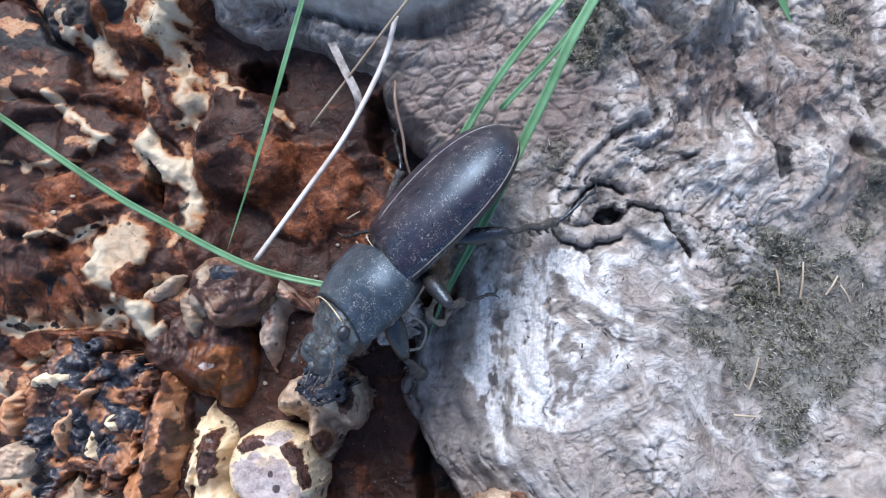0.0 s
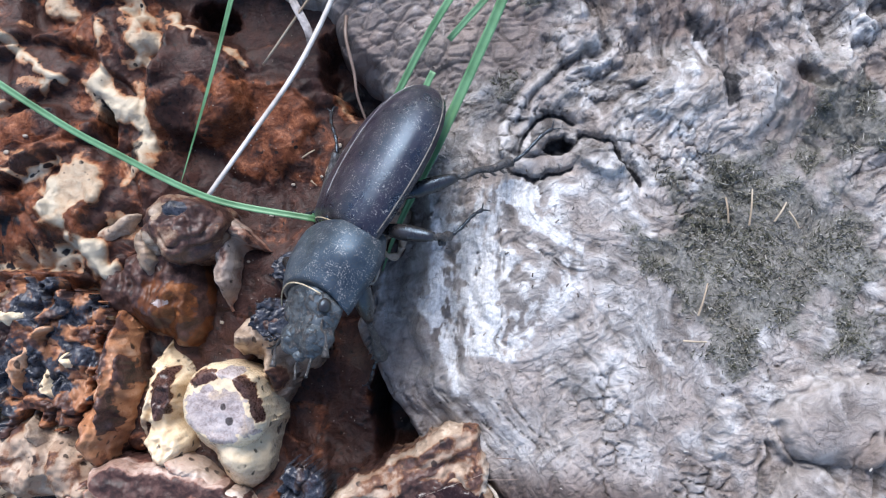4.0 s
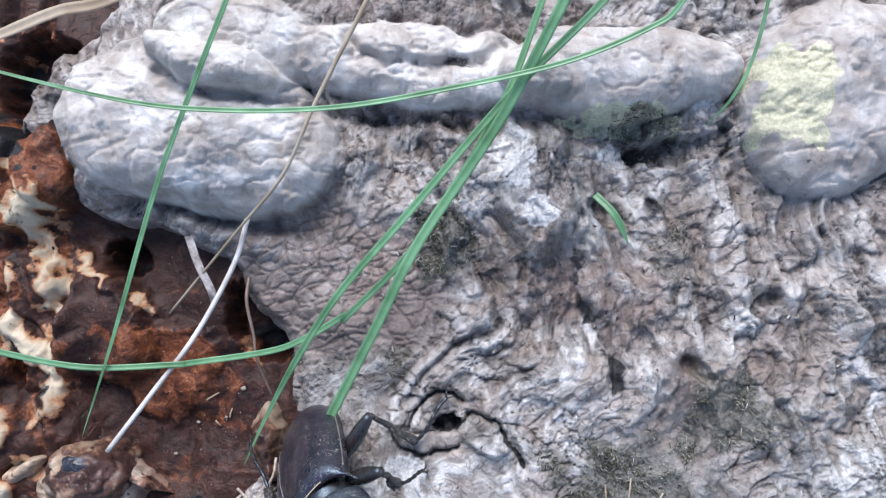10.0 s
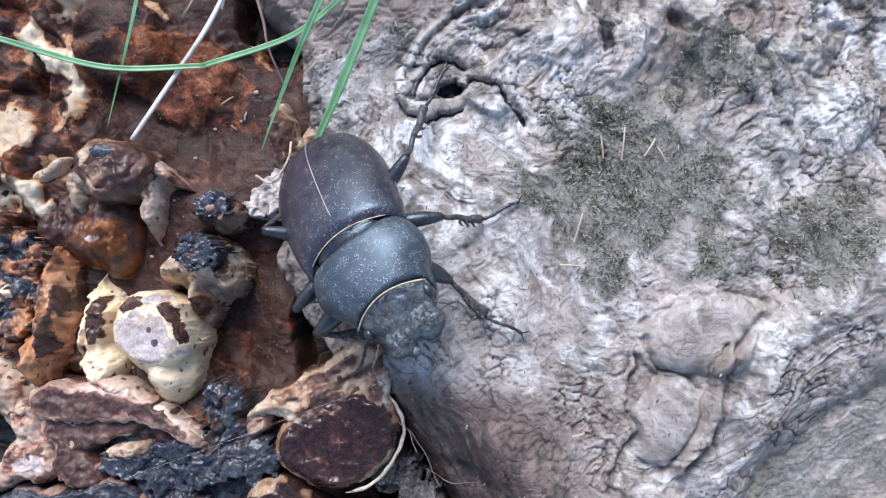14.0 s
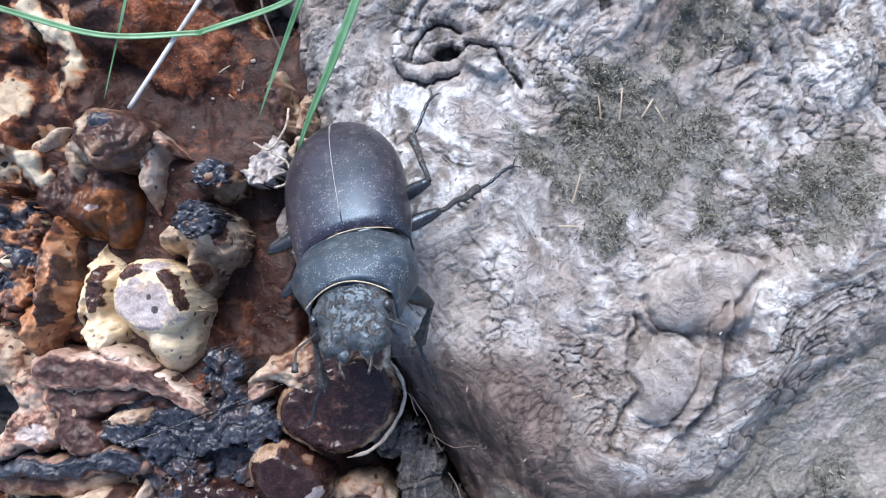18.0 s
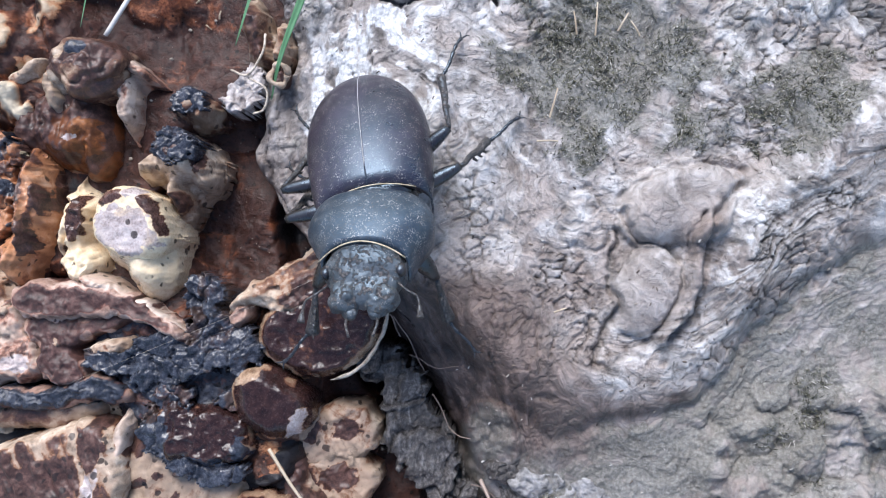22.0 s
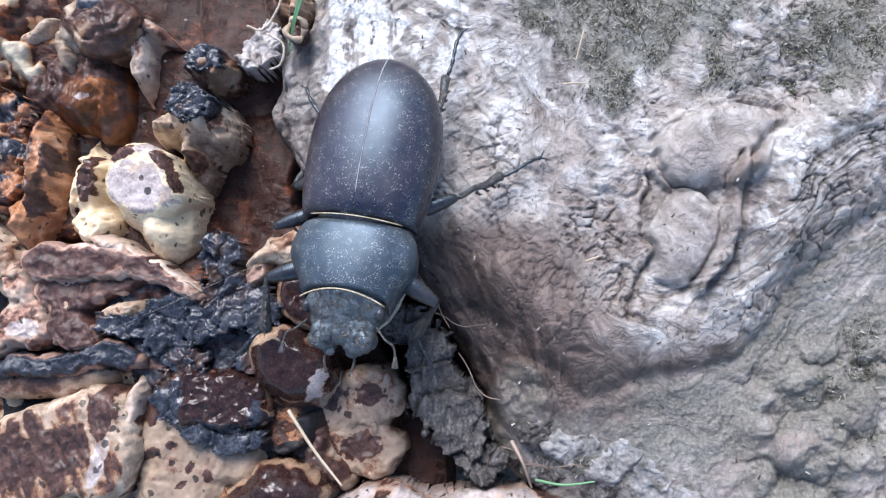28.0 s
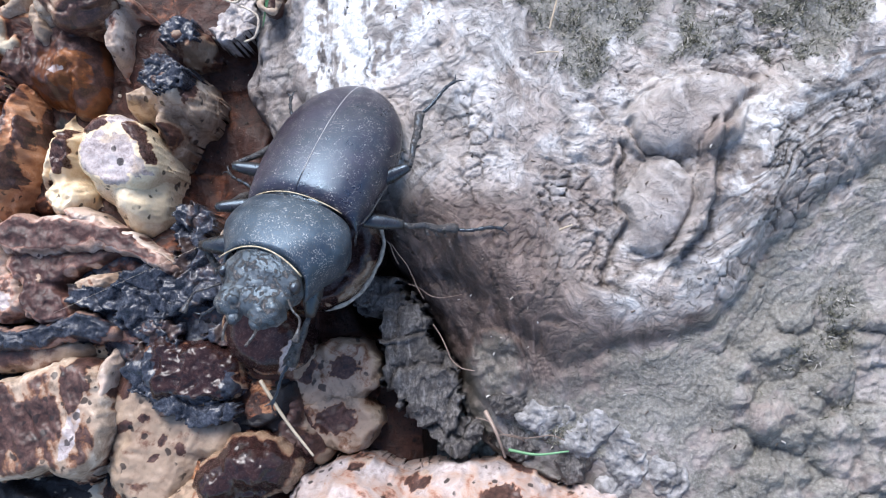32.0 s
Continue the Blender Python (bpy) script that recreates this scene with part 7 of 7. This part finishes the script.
def motions():
    # seconds, joint in millimetres, heading, nose-up, lean, neck turn, neck lift
    body = [
        (0, -28.62, 23.33, 5.00, 138.1, -5.0, 62, 17.9, 0.0),
        (2, -27.99, 19.03, 5.00, 152.4, -5.0, 60, 14.7, 0.0),
        (3, -28.18, 18.64, 5.00, 148.0, -2.5, 60, 14.6, 0.0),
        (6, -26.67, 17.23, 5.00, 164.7, 30.0, 61, 19.4, -5.6),
        (8, -23.21, 18.40, 6.00, 179.9, 45.5, 62, 17.1, -22.0),
        (9, -18.63, 16.01, 7.50, 190.4, 45.5, 52, 6.4, -22.0),
        (10, -16.06, 18.92, 9.00, 221.7, 62.0, 42, -18.9, -22.0),
        (11, -16.66, 16.04, 10.00, 210.6, 53.0, 32, 8.9, -22.0),
        (12, -12.03, 13.91, 10.00, 224.6, 44.0, 20, -3.7, -22.0),
        (13, -12.82, 11.37, 10.00, 217.8, 40.5, 12, 2.8, -20.8),
        (14.5, -13.70, 8.10, 10.00, 207.0, 37.5, 8, 4.6, -22.0),
        (18, -13.08, 4.65, 10.00, 196.2, 34.0, 3, -5.2, 10.6),
        (19, -9.37, 2.48, 10.00, 195.0, 34.5, 2, -4.9, 2.5),
        (21, -7.59, 0.17, 10.00, 193.3, 33.0, 2, -8.8, 6.2),
        (23, -8.41, -0.69, 10.00, 187.0, 30.0, 2, -10.7, 6.7),
        (24, -11.79, 1.18, 10.00, 174.0, 39.0, 6, -0.7, 0.0),
        (25, -14.06, 0.95, 10.00, 155.8, 33.0, 12, 4.3, -2.0),
        (28, -12.40, -9.12, 8.50, 169.7, 7.5, 6, 1.7, 2.0),
        (30, -11.49, -10.01, 8.50, 172.6, 7.5, 3, -1.5, 10.1),
        (31, -13.9, -9.03, 8.50, 169.9, 19.5, 6, 0.0, 12.0),
        (32, -15.64, -11.21, 8.50, 159.7, 29.5, 12, 0.1, 4.5),
    ]
    table = np.array(body)
    # seconds and place of each foot, as it is set down
    feet = {
        "L3": [(0, -4.6, 32.5, 0.6), (3, -3.0, 32.4, 0.6), (6, -2.8, 32.4, 0.6), (9, -3.4, 33.5, 0.6), (11, -2.9, 33.0, 0.6), (12, -4.1, 32.3, 0.6), (14.5, -3.2, 32.8, 0.6), (16.5, -3.7, 31.2, 0.6), (18, -4.6, 24.3, 0.6), (19, 1.4, 22.8, 0.6), (21, 1.9, 21.3, 0.6), (23, 2.2, 21.3, 0.6), (24, 1.9, 21.6, 0.6), (25, 1.0, 21.6, 0.6), (28, -0.3, 16.3, 0.6), (30, -2.4, 16.9, 0.6), (31, -2.5, 16.0, 0.6), (32, 1.8, 5.2, 0.6)],
        "L2": [(0, -15.6, 19.8, 0.6), (3, -11.6, 21.5, 0.6), (6, -10.9, 22.9, 0.6), (8.5, -7.0, 24.1, 0.6), (9, -5.8, 24.0, 0.6), (11, -4.6, 24.4, 0.6), (12, -4.2, 24.2, 0.6), (13, -4.0, 24.2, 0.6), (14, 6.3, 15.7, 0.6), (14.5, 5.8, 16.0, 0.6), (18, 5.8, 15.5, 0.6), (19, 6.1, 14.8, 0.6), (21, 9.7, 11.7, 0.6), (22.5, 9.2, 10.8, 0.6), (23, 11.4, 2.8, 0.6), (24, 12.9, -3.8, 0.6), (25, 12.1, -3.7, 0.6), (28, 10.5, 0.1, 0.6), (29, 11.0, -4.3, 0.6), (30, 8.9, -11.7, 0.6), (31, 8.7, -12.7, 0.6), (32, 8.5, -13.0, 0.6)],
        "L1": [(0, -25.9, 7.1, -6.0), (3, -28.0, 0.3, -6.0), (6, -19.2, -0.7, -6.0), (8, -6.2, 5.5, 0.6), (9, -0.7, 5.1, 0.6), (11, 3.8, 5.1, 0.6), (12, 8.4, 1.3, 0.6), (13, 8.1, -1.4, 0.6), (14.5, 8.0, -1.5, 0.6), (18, -3.8, -12.0, 0.6), (19, -1.5, -13.4, 0.6), (21, 5.4, -18.7, 0.6), (23, 2.7, -18.9, 0.6), (24, 0.8, -21.7, 0.6), (25, -9.1, -21.7, 0.6), (28, -4.6, -26.7, 0.6), (30, -6.0, -27.0, 0.6), (31, -12.1, -29.8, 1.0), (32, -22.7, -37.4, 1.0)],
        "R1": [(0, -39.1, 11.9, -4.0), (3, -37.9, 4.6, -4.0), (6, -33.8, 3.6, -4.0), (9, -21.2, -4.3, -4.0), (12, -3.6, -8.2, -4.0), (13, -13.8, -6.1, 2.0), (14.5, -13.4, -6.7, 2.0), (18, -19.9, -19.3, 2.0), (19, -20.2, -19.6, 2.0), (21, -20.3, -19.6, 2.0), (23, -20.3, -20.1, 2.0), (24, -18.1, -20.8, 2.0), (25, -19.0, -20.9, 2.0), (28, -28.8, -24.4, 2.0), (30, -23.1, -22.8, 2.0), (31, -25.8, -24.3, 2.0), (32, -29.1, -22.7, 2.0)],
        "R3": [(0, -29.1, 39.5, -4.0), (6, -31.7, 31.4, -4.0), (9, -29.0, 25.5, -4.0), (13, -24.4, 22.8, -4.0), (19, -22.4, 14.0, -4.0), (24, -18.8, 12.6, -4.0), (28, -21.1, 10.2, -4.0), (32, -19.6, 5.4, -4.0)],
        "R2": [(0, -35.2, 25.9, -4.0), (6, -34.5, 18.3, -4.0), (9, -27.9, 14.1, -4.0), (12, -22.2, 5.7, -4.0), (19, -23.1, -3.1, -4.0), (21, -20.9, 5.1, -4.0), (24, -21.4, 6.8, -4.0), (28, -25.4, -7.8, -4.0), (32, -27.9, -4.2, -4.0)],
    }
    times = [k * 0.5 for k in range(65)]
    rows, neck, limbs = [], [], {key: ([], [], []) for key in LEGS}
    for t in times:
        x, y, z, head, nose, lean, turn, lift = (float(np.interp(t, table[:, 0], table[:, k])) for k in range(1, 9))
        m = pose(x * MM, y * MM, z * MM, 0, 0, head) @ pose(0, 0, 0, nose) @ pose(0, 0, 0, 0, lean)
        rows.append((t, m))
        joint = pose(0, 0, 0, lift, 0, turn)
        neck.append((t, joint))
        for key, (femur, tibia, tarsus, hip, fl, tl, sl) in LEGS.items():
            track = np.array(feet[key])
            foot = Vector([float(np.interp(t, track[:, 0], track[:, k])) for k in (1, 2, 3)]) * MM
            h = m @ ((joint @ hip if key.endswith("1") else hip) * MM)
            up = (m.to_3x3() @ Vector((0, 0, 1))).normalized()
            out = (m.to_3x3() @ Vector((math.copysign(1, hip.x), 0, 0))).normalized()
            fore = (m.to_3x3() @ Vector((0, 1, 0))).normalized()
            reach = foot - h
            flat = (reach - up * reach.dot(up) * 0.6).normalized()
            ankle = foot - flat * sl * 0.95 * MM
            span = ankle - h
            most, least = (fl + tl) * 0.985 * MM, abs(fl - tl) * 1.2 * MM + 0.0015
            dist = min(max(span.length, least), most)
            span = span.normalized() * dist
            ankle = h + span
            cosine = ((fl * MM) ** 2 + dist**2 - (tl * MM) ** 2) / (2 * fl * MM * dist)
            bow = math.sqrt(max(0.0, 1 - cosine**2)) * fl * MM
            pole = up * 0.45 + out * 0.8 if key.endswith("1") else fore * 0.9 + out * 0.35 + up * 0.1 if key.endswith("3") else fore * 0.35 + out * 0.6 + up * 0.15
            if key in ("L2", "L3"):
                pole = Vector((0, 0, 0.55)) + out * 0.4 + fore * 0.1 if key == "L2" else Vector((0, 0, 0.3)) + out * 0.6 - fore * 0.2
            pole = (pole - span.normalized() * pole.dot(span.normalized())).normalized()
            knee = h + span.normalized() * cosine * fl * MM + pole * bow
            fm, tm, sm = along(h, knee, pole), along(knee, ankle, pole), along(ankle, ankle + (foot - ankle).normalized(), Vector((0, 0, 1)))
            limbs[key][0].append((t, m.inverted() @ fm))
            limbs[key][1].append((t, fm.inverted() @ tm))
            limbs[key][2].append((t, fm.inverted() @ sm))
    walk(BEETLE, rows)
    walk(PRONOTUM, neck)
    walk(HEAD, neck)
    for key, (femur, tibia, tarsus, *_) in LEGS.items():
        for ob, track in zip((femur, tibia, tarsus), limbs[key]):
            walk(ob, track)
    # the long blade springs up once the beetle has passed
    hinge, bow, tip = Vector((-16.3, 40.7, 0)) * MM, Vector((-35.3, 32, 0)) * MM, Vector((-80, 40.5, 0)) * MM
    sway = [(0, 27, -2.5, -5), (3.5, 26, -2, -4.5), (6, 25, -0.8, -4.2), (7, 28.5, 0.6, -2.8), (8, 32, 1.8, -1.3), (9, 38, 2.6, 5.2), (9.4, 29, 2, 4), (9.7, 12, 0, 1), (10, -4, 0, 0.5), (10.5, -2, 0, 0.2), (11.2, 0, 0, 0), (13, 0, 0, 0), (32, 0, 0, 0)]
    halves = ([], [])
    for t, a, dx, dy in sway:
        one = Matrix.Translation(hinge + Vector((dx, dy, 0)) * MM) @ pose(0, 0, 0, 0, 0, a) @ Matrix.Translation(-hinge)
        to, rest = tip - one @ bow, tip - bow
        b = math.degrees(math.atan2(to.y, -to.x) - math.atan2(rest.y, -rest.x))
        two = Matrix.Translation(one @ bow) @ pose(0, 0, 0, 0, 0, -b) @ Matrix.Translation(-bow)
        halves[0].append((t, one))
        halves[1].append((t, two))
    walk(BLADE_BEND, halves[0])
    walk(BLADE_TIP, halves[1])


motions()
